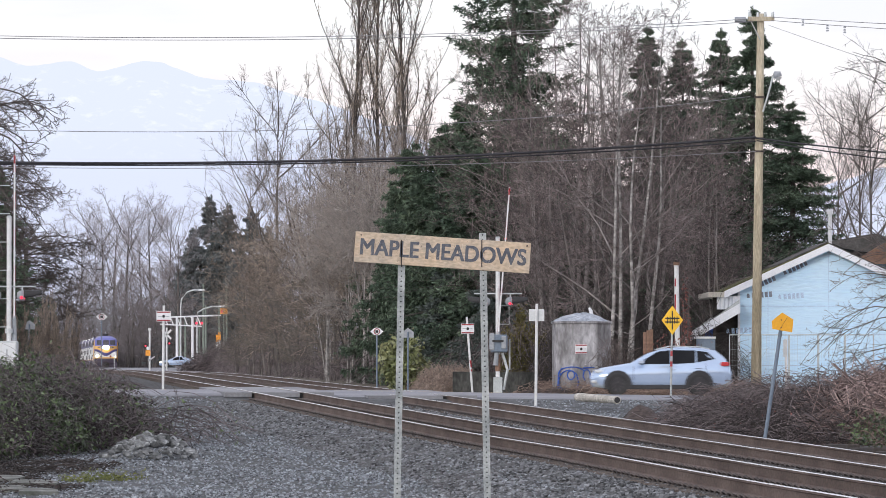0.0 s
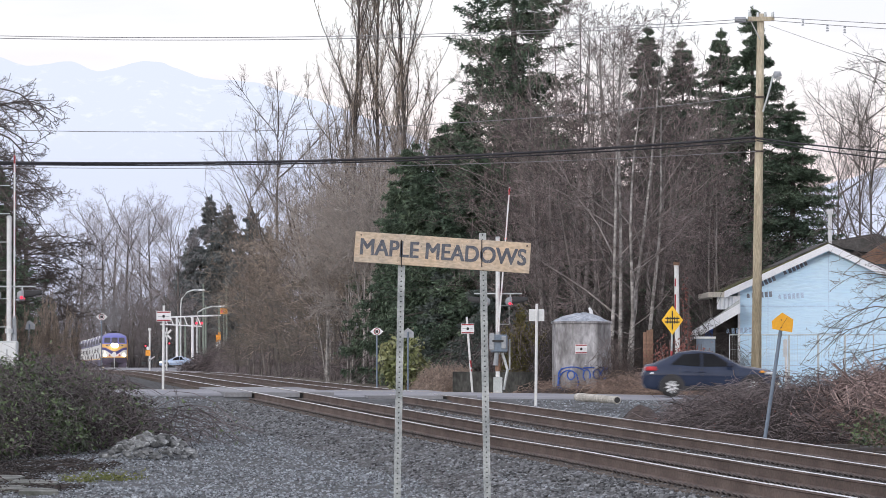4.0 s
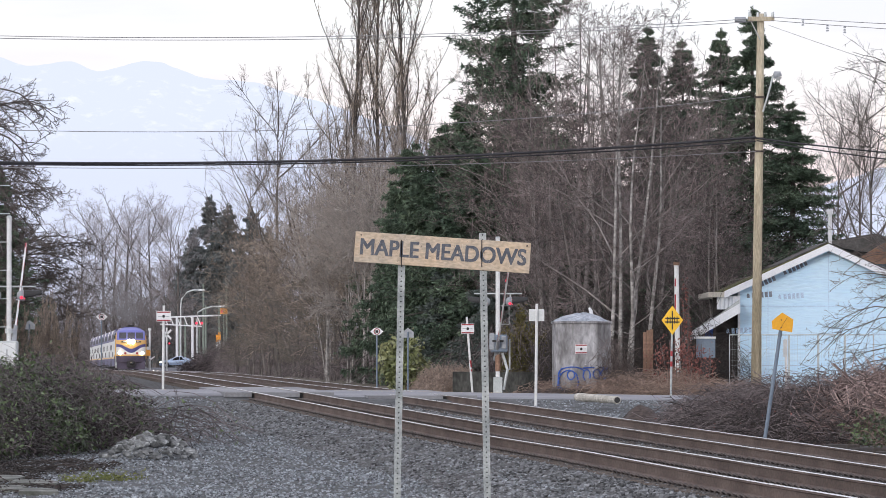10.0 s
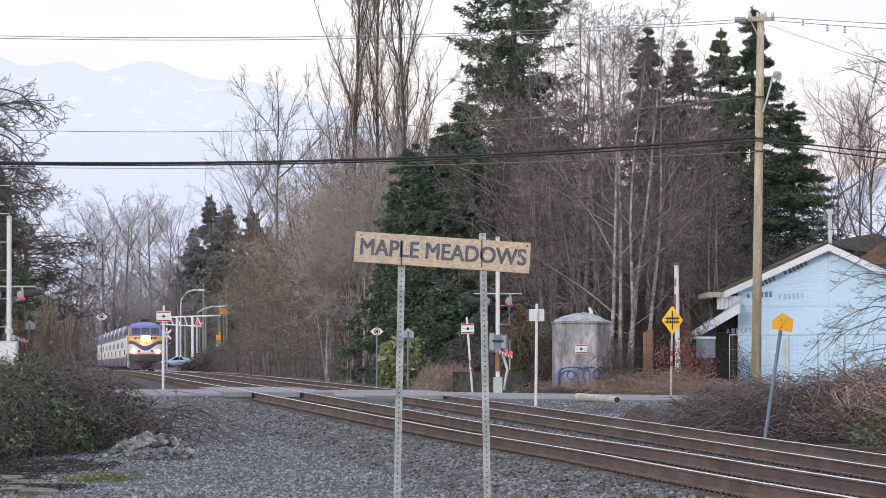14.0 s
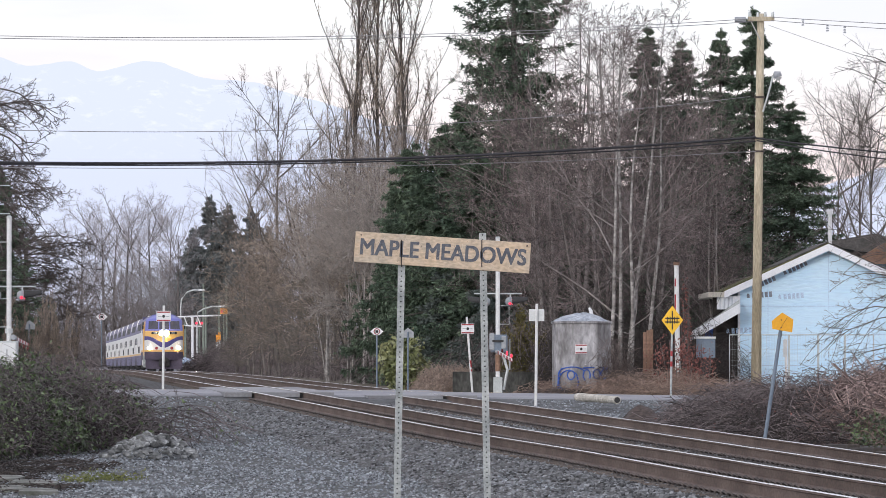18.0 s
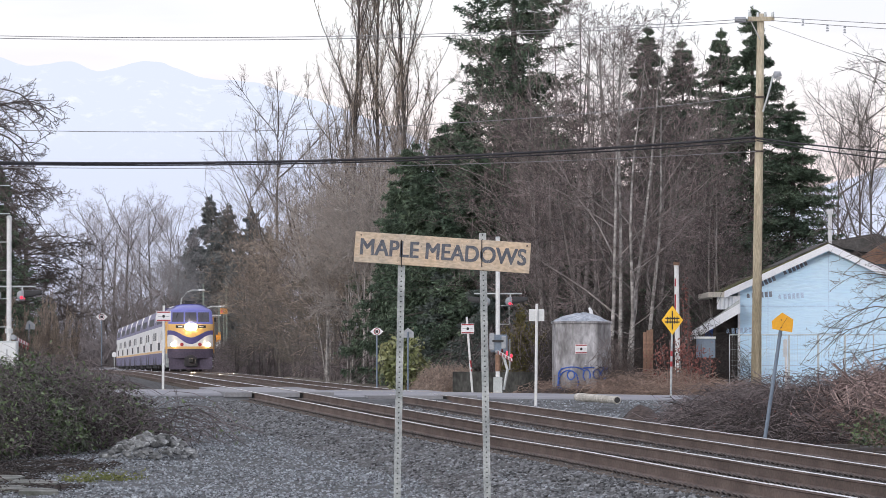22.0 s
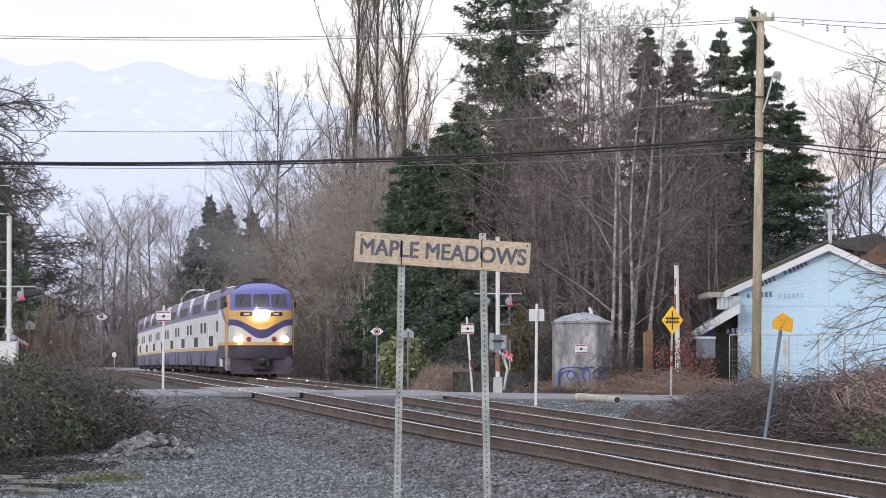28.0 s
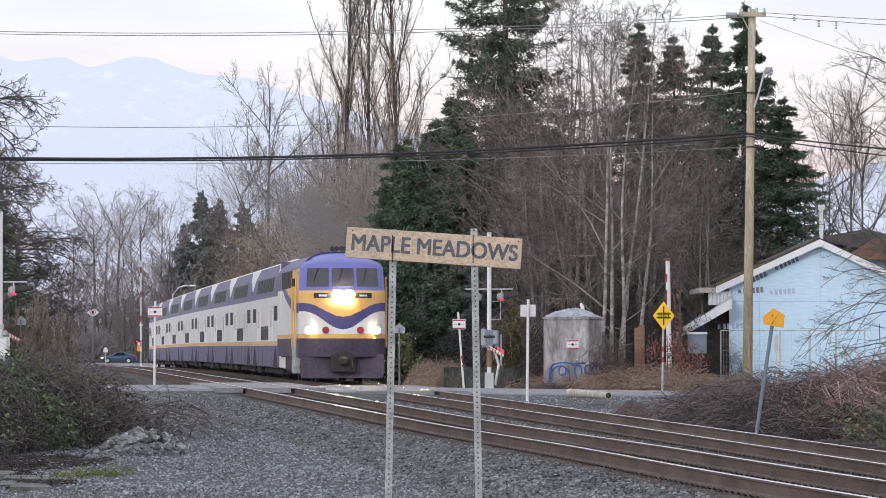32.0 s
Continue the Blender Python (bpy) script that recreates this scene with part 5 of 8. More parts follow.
def striped_notice(w, h, parent, at):
    """A white plate with a red band above and below and a dark badge."""
    x, y, z = at
    part("plate", Mesh().box(x - w / 2, y - 0.006, z - h / 2, x + w / 2, y + 0.006, z + h / 2, 0.003), WHITE, parent)
    for dz in (0.40, -0.40):
        part("band", Mesh().box(x - w * 0.47, y - 0.011, z + h * dz - h * 0.06, x + w * 0.47, y - 0.007, z + h * dz + h * 0.06), RED, parent)
    part("badge", Mesh().tube([(x, y - 0.011, z), (x, y - 0.007, z)], h * 0.14, 12), BLACK, parent)
    for k in (-0.27, 0.27):
        part("text_bar", Mesh().box(x + w * k - w * 0.13, y - 0.010, z - h * 0.03, x + w * k + w * 0.13, y - 0.007, z + h * 0.03), GREY_METAL, parent)


def notice_post(label, base, top, r, plate, striped, lean_rings=False):
    x, y, z = base
    s = thing("notice_post", label, "sign", pose(x, y, z), group="white notice posts")
    lx, lz = top[0] - x, top[2] - z
    part("post", Mesh().tube([(0, 0, -0.2), (lx, 0, lz)], r, 10), POST_WHITE, s)
    if striped:
        striped_notice(plate[0], plate[1], s, (lx * plate[2], -r - 0.012, lz * plate[2]))
    else:
        part("plate", Mesh().box(lx * plate[2] - plate[0] / 2, r, lz * plate[2] - plate[1] / 2, lx * plate[2] + plate[0] / 2, r + 0.012, lz * plate[2] + plate[1] / 2, 0.004), SIGN_BACK, s, "bare back of a small plate")
        part("edge", Mesh().box(lx * plate[2] - 0.012, -r - 0.005, lz * plate[2] - plate[1] / 2 - 0.05, lx * plate[2] + 0.012, -r, lz * plate[2] + plate[1] / 2 + 0.05), SIGN_BACK, s)
    if lean_rings:
        for t0, t1 in ((0.22, 0.25), (0.28, 0.38)):
            part("red_band", Mesh().tube([(lx * t0, 0, lz * t0), (lx * t1, 0, lz * t1)], r * 1.08, 10), RED, s)
    return s


def whistle_post(base, z_plate, face, k=1.0):
    x, y, z = base
    s = thing("diamond_sign", "small white lozenge railway sign on a thin grey post" if face else "bare back of a small sign on a thin grey post", "sign", pose(x, y, z), group="small railway signs")
    part("post", Mesh().tube([(0, 0, -0.2), (0, 0, z_plate - z + 0.05)], 0.03, 8), BOX_BLUE, s)
    h = z_plate - z
    if face:
        out = [(-0.32 * k, h), (-0.13 * k, h + 0.17 * k), (0, h + 0.19 * k), (0.13 * k, h + 0.17 * k), (0.32 * k, h), (0.13 * k, h - 0.17 * k), (0, h - 0.19 * k), (-0.13 * k, h - 0.17 * k)]
        part("plate", Mesh().prism(out, "y", -0.05, -0.035), WHITE, s)
        ring = [(0.135 * k * math.cos(a), -0.055, h + 0.135 * k * math.sin(a)) for a in np.linspace(0, 2 * math.pi, 17)]
        part("ring", Mesh().tube(ring, 0.016, 4, caps=False), RED, s)
        part("mark", Mesh().box(-0.07 * k, -0.058, h - 0.065 * k, 0.07 * k, -0.051, h + 0.065 * k), BLACK, s)
    else:
        out = [(-0.21, h - 0.16), (0.21, h - 0.16), (0.21, h + 0.04), (0, h + 0.2), (-0.21, h + 0.04)]
        part("plate", Mesh().prism(out, "y", 0.03, 0.042), GREY_METAL, s)
    return s


def round_lamp(parent, x, y, z, hood_dx):
    """A crossing lamp that looks along the road: domed back, dark lens, long visor."""
    f = 1 if hood_dx > 0 else -1
    lamp = part("lamp_housing", Mesh().tube([(x - f * 0.17, y, z - 0.02), (x - f * 0.15, y, z - 0.02), (x - f * 0.07, y, z - 0.01), (x + f * 0.06, y, z)], [0.05, 0.11, 0.155, 0.17], 16), GREY_METAL, parent, "brushed metal lamp housing", smooth=True)
    part("lens", Mesh().tube([(x + f * 0.061, y, z), (x + f * 0.09, y, z)], [0.15, 0.11], 14), LAMP_RED, lamp)
    part("side_light", Mesh().tube([(x - f * 0.01, y - 0.13, z - 0.07), (x, y - 0.172, z - 0.075)], [0.06, 0.045], 10), LAMP_RED, lamp, "small lit red side lens")
    visor = Mesh()
    ring = lambda px, r, dz: [(px, y + r * math.cos(a), z + dz + r * math.sin(a)) for a in np.linspace(-0.5, math.pi + 0.5, 13)]
    for d in (0.0, -0.012):
        visor.loft([ring(x + f * 0.062, 0.165 + d, 0.0), ring(x + f * 0.30, 0.14 + d, 0.02), ring(x + hood_dx, 0.10 + d, 0.07)], closed=False, caps=False)
    part("visor", visor, BLACK, lamp)


def crossing_signal(label, x, y, z, mast_top, lamp_z, lamp_dx, arm_root_z, cabinet):
    s = thing("crossing_signal", label, "level crossing signal", pose(x, y, z), group="level crossing signals")
    part("base", Mesh().box(-0.3, -0.3, -0.1, 0.3, 0.3, 0.16, 0.02), OLD_CONCRETE, s)
    part("foot", Mesh().box(-0.16, -0.16, 0.16, 0.16, 0.16, 0.75, 0.02), GALV, s)
    part("mast", Mesh().tube([(0, 0, 0.7), (0, 0, mast_top - z)], 0.078, 12), POST_WHITE, s)
    part("collar", Mesh().tube([(0, 0, 1.9), (0, 0, 2.05)], 0.12, 12), GALV, s)
    part("finial", Mesh().tube([(0, 0, mast_top - z), (0, 0, mast_top - z + 0.06)], [0.1, 0.05], 12), GALV, s)
    part("rust_patch", Mesh().tube([(0, 0, 0.95), (0, 0, 1.55)], 0.093, 12), CEDAR_BOARD if cabinet == 0 else POST_WHITE, s)
    lz = lamp_z - z
    part("lamp_bar", Mesh().tube([(-0.85, 0, lz + 0.28), (0.85, 0, lz + 0.28)], 0.025, 8), GALV, s)
    for sx in (-1, 1):
        part("hanger", Mesh().tube([(sx * lamp_dx, 0, lz + 0.28), (sx * lamp_dx, 0, lz + 0.1)], 0.025, 8), GALV, s)
        round_lamp(s, sx * lamp_dx, -0.05, lz, sx * 0.62)
    if cabinet:
        box = part("cabinet", Mesh().box(-0.55, -0.35, 0.85, 0.28, 0.35, 1.65, 0.03), GALV, s, "pale grey relay cabinet")
        part("door", Mesh().box(-0.49, -0.372, 0.92, 0.22, -0.352, 1.58, 0.01), SIGN_BACK, box)
        part("handle", Mesh().box(-0.05, -0.39, 1.15, -0.02, -0.374, 1.4), GREY_METAL, box)
        for k in range(6):
            part("rung", Mesh().tube([(-0.5, 0.1, 2.1 + 0.9 * k), (0.02, 0.1, 2.1 + 0.9 * k)], 0.018, 6), GALV, s)
    else:
        box = part("mechanism", Mesh().box(-0.26, -0.3, 1.62, 0.34, 0.2, 2.25, 0.04), BOX_BLUE, s, "blue-grey gate mechanism housing")
        part("side_unit", Mesh().box(-0.30, -0.34, 1.70, -0.12, -0.1, 2.30, 0.03), GREY_METAL, box)
        part("side_unit", Mesh().box(0.12, -0.36, 1.75, 0.30, -0.1, 2.20, 0.03), GREY_METAL, box)
        part("clamp", Mesh().box(-0.2, -0.37, 1.98, 0.2, -0.33, 2.06, 0.01), BLACK, box)
        part("drip_loop", Mesh().tube([(0.1, 0, lz - 0.15), (0.40, 0, lz - 0.15), (0.40, 0, lz - 0.8), (0.08, 0, lz - 0.8)], 0.018, 6), GALV, s)
        part("conduit", Mesh().tube([(0.2, 0, 0.3), (0.34, 0, 1.0), (0.16, 0, 1.6)], 0.05, 8), GALV, s)
        part("back_post", Mesh().tube([(0.42, 0.2, 1.0), (0.42, 0.2, 2.1)], 0.03, 8), GALV, s)
    arm = part("gate_arm", Mesh().tube([(0, 0, -0.5), (0, 0, 0.7)], [0.09, 0.06], 8), GREY_METAL, s)
    arm.matrix_basis = pose(0.16, -0.12, arm_root_z - z)
    n = 9
    for k in range(n):
        t0, t1 = 0.6 + k * 0.58, 0.6 + (k + 1) * 0.58
        part("arm_section", Mesh().box(-0.026, -0.055 + 0.002 * k, t0, 0.026, 0.055 - 0.002 * k, t1, 0.004), POST_WHITE, arm)
        if k % 2 == 0:
            for e in (-0.030, 0.027):
                part("red_stripe", Mesh().box(e, -0.052, t0 + 0.02, e + 0.003, 0.052, t1 - 0.02), RED, arm)
            if k == 8:
                part("red_stripe", Mesh().box(-0.02, -0.058, t0 + 0.3, 0.02, -0.0555, t1 - 0.02), RED, arm)
    for t in (2.2, 4.0, 5.7):
        part("arm_lamp", Mesh().tube([(0, 0.06, t), (0, 0.10, t), (0, 0.16, t), (0, 0.20, t)], [0.02, 0.04, 0.04, 0.02], 10), LAMP_RED if t > 3 and not cabinet else LENS_DIM, arm)
    return s, arm


def signal_hut():
    """The eight-sided concrete hut with its tin cap."""
    x, y = 4.975, 199.0
    z = float(ground_z(x, y)) - 0.02
    s = thing("concrete_hut", "old eight-sided concrete railway hut with blue graffiti", "hut", pose(x, y, z, 0, 0, 8))
    r, h = 1.08, 2.500 - z
    ring = lambda rad, zz: [(rad * math.cos(a), rad * math.sin(a), zz) for a in (math.pi / 8 + np.arange(8) * math.pi / 4)]
    part("wall", Mesh().loft([ring(r, -0.1), ring(r, h * 0.86), ring(r * 1.0, h)]), OLD_CONCRETE, s)
    part("cornice", Mesh().loft([ring(r * 1.0, h - 0.03), ring(r * 1.05, h - 0.02), ring(r * 1.05, h + 0.05), ring(r * 0.95, h + 0.06)]), OLD_CONCRETE, s)
    crease = random.Random(8)
    fold = lambda rad, zz: [(rad * (1 + crease.uniform(-0.06, 0.06)) * math.cos(a), rad * (1 + crease.uniform(-0.06, 0.06)) * math.sin(a), zz + crease.uniform(-0.035, 0.035)) for a in np.linspace(0, 2 * math.pi, 25)[:-1]]
    part("roof", Mesh().loft([fold(r * 0.98, h + 0.05), fold(r * 0.80, h + 0.12), fold(r * 0.60, h + 0.22), fold(r * 0.38, h + 0.31), fold(r * 0.15, h + 0.36)]), TIN, s, "crumpled tin cap")
    part("vent", Mesh().tube([(0.35, 0, h + 0.25), (0.35, 0, h + 0.42), (0.28, 0, h + 0.55)], [0.08, 0.07, 0.04], 8), WHITE, s)
    face = -r * math.cos(math.pi / 8)
    notice = part("notice", Mesh().box(-0.06, -1.12, 1.2, 0.0, -1.11, 1.22), WHITE, s)
    striped_notice(0.44, 0.34, notice, (-0.18, face - 0.03, 1.566 - z))
    # looping blue spray strokes on the front faces
    def stroke(points):
        pts = [(a * 1.15, face - 0.012 + max(0.0, abs(a * 1.15) - 0.40) * 0.9, 0.12 + b * 1.12) for a, b in points]
        g = Mesh()
        for p, q in zip(pts, pts[1:]):
            g.tube([p, q], 0.026, 5)
        part("spray_stroke", g, BLUE_TARP, s, "blue spray-paint stroke")
    loop = lambda cx, cz, a, b, t0=0, t1=2 * math.pi: [(cx + a * math.cos(t), cz + b * math.sin(t)) for t in np.linspace(t0, t1, 18)]
    stroke(loop(-0.52, 0.42, 0.28, 0.36))
    stroke(loop(-0.42, 0.72, 0.36, 0.16, 0.3, 3.6))
    stroke(loop(-0.46, 0.62, 0.10, 0.14))
    stroke(loop(0.02, 0.62, 0.11, 0.18, -0.6, 4.2))
    stroke(loop(0.34, 0.66, 0.12, 0.14))
    stroke(loop(0.62, 0.66, 0.13, 0.15, 0.5, 5.2))
    stroke([(-0.1, 0.85), (0.2, 0.87), (0.5, 0.86), (0.74, 0.84)])
    stroke([(-0.82, 0.2), (-0.80, 0.7), (-0.7, 0.85)])


def warning_diamond():
    b = (7.320, 178.000, 0.056)
    s = thing("warning_sign", "yellow diamond level-crossing warning sign on a grey post", "sign", pose(*b))
    h, r = 2.453 - b[2], 0.47
    part("post", Mesh().tube([(0, 0, -0.2), (0.05, 0, h + 0.3)], 0.035, 8), DULL_GALV, s)
    part("plate", Mesh().prism([(0.05, h - r), (0.05 + r * 0.74, h), (0.05, h + r), (0.05 - r * 0.74, h)], "y", -0.055, -0.04), YELLOW_SIGN, s)
    part("track_bar", Mesh().box(0.03, -0.062, h - 0.3, 0.07, -0.057, h + 0.3), BLACK, s)
    for z in (-0.06, 0.06):
        part("rail_bar", Mesh().box(-0.18, -0.062, h + z - 0.02, 0.28, -0.057, h + z + 0.02), BLACK, s)
    for x in (-0.1, -0.02, 0.12, 0.2):
        part("tie_bar", Mesh().box(x - 0.015, -0.066, h - 0.11, x + 0.015, -0.063, h + 0.11), BLACK, s)
    for t in (0.38, 0.52):
        part("reflector", Mesh().tube([(0.05 * t, 0, h * t), (0.05 * t, 0, h * t + 0.16)], 0.039, 8), RED, s)


def amber_pentagon():
    b = (6.469, 112.000, -0.366)
    s = thing("pentagon_sign", "amber pentagon sign on a leaning dark post", "sign", pose(*b))
    tx, tz = 6.857 - b[0], 1.943 - b[2]
    part("post", Mesh().tube([(0, 0, -0.3), (tx - 0.02, 0, tz - 0.1)], 0.038, 8), BOX_BLUE, s)
    c = [(-0.21, 0.03), (0.0, 0.20), (0.225, 0.06), (0.20, -0.20), (-0.20, -0.13)]
    c = [(tx + a, tz + d) for a, d in c]
    part("plate", Mesh().prism(c, "y", -0.06, -0.045), ORANGE_SIGN, s)
    part("crack", Mesh().prism([(tx - 0.06, tz - 0.16), (tx - 0.054, tz - 0.16), (tx + 0.10, tz + 0.09), (tx + 0.094, tz + 0.09)], "y", -0.065, -0.062), ANCHOR, s)
    for z in (-0.10, 0.05):
        part("bolt", Mesh().tube([(tx - 0.02, -0.067, tz + z), (tx - 0.02, -0.062, tz + z)], 0.014, 8), ANCHOR, s)


def hang(a, b, sag, n=24):
    a, b = Vector(a), Vector(b)
    return [a.lerp(b, t) - Vector((0, 0, sag * 4 * t * (1 - t))) for t in np.linspace(0, 1, n)]


def utility_pole():
    b, top = Vector((11.286, 200.000, 0.710)), Vector((11.490, 200.000, 13.690))
    b.z = float(ground_z(b.x, b.y))
    s = thing("utility_pole", "pale wooden utility pole with crossarm and street lamp", "utility pole", pose(*b))
    t = top - b
    part("pole", Mesh().tube([(0, 0, -0.3), tuple(t * 0.5), tuple(t)], [0.185, 0.16, 0.13], 14), POLE_WOOD, s, smooth=True)
    at = lambda y: Vector((t.x * (1 - (y - 24) / 636), 0, 1.2 + (636 - y) * 200 / 9800 - b.z))
    c = at(34)
    arm = part("crossarm", Mesh().box(c.x - 0.48, -0.3, c.z - 0.08, c.x + 0.48, -0.18, c.z + 0.08, 0.01), POLE_WOOD, s)
    for dx in (-0.42, -0.12, 0.15, 0.42):
        part("insulator", Mesh().tube([(c.x + dx, -0.24, c.z + 0.08), (c.x + dx, -0.24, c.z + 0.24)], [0.06, 0.04], 8), GALV, arm)
    part("transformer_can", Mesh().tube([(c.x - 0.95, -0.2, c.z - 0.02), (c.x - 0.55, -0.2, c.z - 0.02)], 0.1, 10), GREY_METAL, s)
    part("brace", Mesh().tube([(c.x - 0.36, -0.2, c.z - 0.1), (c.x - 0.02, -0.16, c.z - 0.75)], 0.02, 6), GALV, s)
    l0, l1 = at(198), at(135)
    l1 = Vector((l1.x + 0.56, -0.3, l1.z))
    lamp = part("lamp_arm", Mesh().tube([(l0.x + 0.12, -0.12, l0.z), (l0.x + 0.3, -0.2, l0.z + 0.6), (l1.x - 0.1, -0.28, l1.z)], 0.035, 8), GALV, s)
    part("lamp_head", Mesh().tube([(l1.x - 0.08, -0.3, l1.z + 0.1), (l1.x + 0.05, -0.3, l1.z + 0.04), (l1.x + 0.08, -0.3, l1.z - 0.05)], [0.07, 0.17, 0.15], 12), GREY_METAL, lamp)
    part("lamp_bowl", Mesh().tube([(l1.x + 0.08, -0.3, l1.z - 0.05), (l1.x + 0.085, -0.3, l1.z - 0.17)], [0.14, 0.05], 12), SIGN_BACK, lamp)
    for y in (172, 245, 268):
        p = at(y)
        part("clamp", Mesh().tube([(p.x, 0, p.z - 0.03), (p.x, 0, p.z + 0.03)], 0.19, 12), ANCHOR, s)
    def cable(label, a, c2, sag, r, material):
        w = Mesh().tube([tuple(p) for p in hang(a, c2, sag)], r, 6)
        thing("overhead_cable", label, "cable", mesh=w, material=material, group="overhead cables")
    black = "thick black telephone cable strung between poles"
    cable(black, (11.284, 199.600, 9.204), (-22.851, 186.000, 8.033), 0.54, 0.050, CABLE)
    cable(black, (11.284, 199.600, 9.062), (-22.851, 186.000, 7.976), 0.52, 0.028, CABLE)
    cable("thin grey messenger wire", (11.298, 199.850, 8.705), (-22.851, 186.000, 7.843), 0.40, 0.012, WIRE)
    cable(black, (11.324, 199.600, 9.164), (24.977, 186.000, 7.577), 0.2, 0.032, CABLE)
    cable(black, (11.324, 199.600, 9.082), (24.977, 186.000, 7.160), 0.25, 0.024, CABLE)
    thin = "thin grey overhead power wire"
    cable(thin, (11.121, 199.600, 13.482), (-22.851, 186.000, 12.322), 0.48, 0.014, WIRE)
    cable(thin, (11.193, 199.800, 13.392), (-22.974, 187.000, 12.306), 0.48, 0.014, WIRE)
    cable(thin, (11.080, 199.600, 10.671), (-22.851, 186.000, 9.304), 0.82, 0.013, WIRE)
    cable(thin, (11.833, 199.600, 13.543), (25.514, 190.000, 12.406), 0.1, 0.014, WIRE)
    cable(thin, (11.833, 199.600, 13.420), (25.514, 190.000, 12.077), 0.1, 0.014, WIRE)
    for x, z in ((12.9, 13.40), (13.78, 13.19), (14.4, 13.13)):
        i = thing("insulator", "small grey insulator hung on a power wire", "insulator", pose(x, 198.3, z), "wire insulators")
        for k in range(3):
            part("shed", Mesh().tube([(0, 0, -0.09 * k), (0, 0, -0.09 * k - 0.06)], [0.03, 0.055], 8), GREY_METAL, i)
    cable("thin sloping stay wire", (11.732, 199.600, 13.257), (19.520, 196.000, 10.400), 0.06, 0.010, WIRE)


def house():
    """House under work, its gable end wrapped in pale blue sheet."""
    y = 214.0
    x0, x1, xp = 11.421, 18.692, 14.871
    zb = float(ground_z(x0, y))
    ze, zp = 3.995, 5.524
    slope = (5.655 - 3.842) / (xp - 10.897)
    ze = zp - slope * (xp - x0)
    s = thing("house", "small gabled house wrapped in pale blue building paper", "house", pose(0, y, 0))
    zr = zp - slope * (x1 - xp)
    part("gable_wall", Mesh().prism([(x0, zb - 0.3), (x1, zb - 0.3), (x1, zr), (xp, zp), (x0, ze)], "y", 0, 0.2), WRAP, s)
    part("side_wall", Mesh().box(x0, 0.2, zb - 0.3, x0 + 0.2, 9, ze - 0.02), WRAP, s)
    part("side_wall", Mesh().box(x1 - 0.2, 0.2, zb - 0.3, x1, 9, zr - 0.02), WRAP, s)
    part("back_wall", Mesh().prism([(x0, zb - 0.3), (x1, zb - 0.3), (x1, zr - 0.02), (xp, zp - 0.02), (x0, ze - 0.02)], "y", 9, 9.2), WRAP, s)
    lx, rx = 10.853, x1 + 0.5
    lz, rz = zp - slope * (xp - lx), zp - slope * (rx - xp)
    up = 0.06
    part("roof", Mesh().prism([(lx, lz + up), (xp, zp + up), (xp, zp + up + 0.12), (lx, lz + up + 0.12)], "y", -0.42, 9.6), MOSS_ROOF, s, "mossy roof slope")
    half = (lx + (xp - lx) * 0.52, lz + (zp - lz) * 0.52)
    part("shingle_patch", Mesh().prism([(half[0], half[1] + up + 0.12), (xp, zp + up + 0.12), (xp, zp + up + 0.17), (half[0], half[1] + up + 0.17)], "y", -0.43, 9.61), SHINGLE, s, "old dark shingles near the ridge")
    part("roof", Mesh().prism([(xp, zp + up), (rx, rz + up), (rx, rz + up + 0.12), (xp, zp + up + 0.12)], "y", -0.42, 9.6), SHINGLE, s, "dark shingled roof slope")
    for a, az, b2, bz in ((lx, lz, xp, zp), (xp, zp, rx, rz)):
        part("fascia", Mesh().prism([(a, az - 0.14), (b2, bz - 0.14), (b2, bz + 0.13), (a, az + 0.13)], "y", -0.46, -0.422), FASCIA, s)
    part("eave", Mesh().box(lx - 0.62, -0.40, lz - 0.10, lx, 8, lz + 0.10, 0.01), EAVE_BOARD, s, "weathered eave board")
    part("soffit", Mesh().prism([(lx, lz - 0.02), (xp, zp - 0.02), (xp, zp + 0.05), (lx, lz + 0.05)], "y", -0.42, 0.0), FASCIA, s)
    # wrap seams and print
    for zz in (1.15, 2.35, 3.45):
        w = min(x1, xp + (zp - (zb + zz)) / slope) if zb + zz > ze else x1
        a = max(x0, xp - (zp - (zb + zz)) / slope) if zb + zz > ze else x0
        part("wrap_seam", Mesh().box(a + 0.02, -0.008, zb + zz, w - 0.02, -0.001, zb + zz + 0.025), WRAP_FAINT, s)
    for px, top in ((12.55, 0.35), (14.9, 0.15), (16.6, 0.9)):
        zt = zp - slope * abs(px - xp) - top
        part("wrap_seam", Mesh().box(px, -0.007, zb, px + 0.018, -0.001, zt), WRAP_FAINT, s)
    rise = math.degrees(math.atan(slope))
    for px, py, k, mt in ((1412, 472, rise, WRAP_PRINT), (1356, 499, rise, WRAP_PRINT), (1349, 522, 4, WRAP_PRINT), (1405, 524, 4, WRAP_FAINT), (1313, 585, 3, WRAP_FAINT)):
        cx, cz = (px - 784) * 214 / 9800, 1.2 + (636 - py) * 214 / 9800
        for j in range(5):
            m = Mesh().box(-0.40 + 0.165 * j, -0.012, -0.105, -0.40 + 0.165 * j + 0.115, -0.006, 0.105)
            part("print_bar", m, mt, s, m=pose(cx, 0, cz, 0, -k, 0))
        m = Mesh().prism([(-0.60, -0.08), (-0.49, -0.08), (-0.49, 0.04), (-0.545, 0.10), (-0.60, 0.04)], "y", -0.012, -0.006)
        part("print_mark", m, mt, s, m=pose(cx, 0, cz, 0, -k, 0))
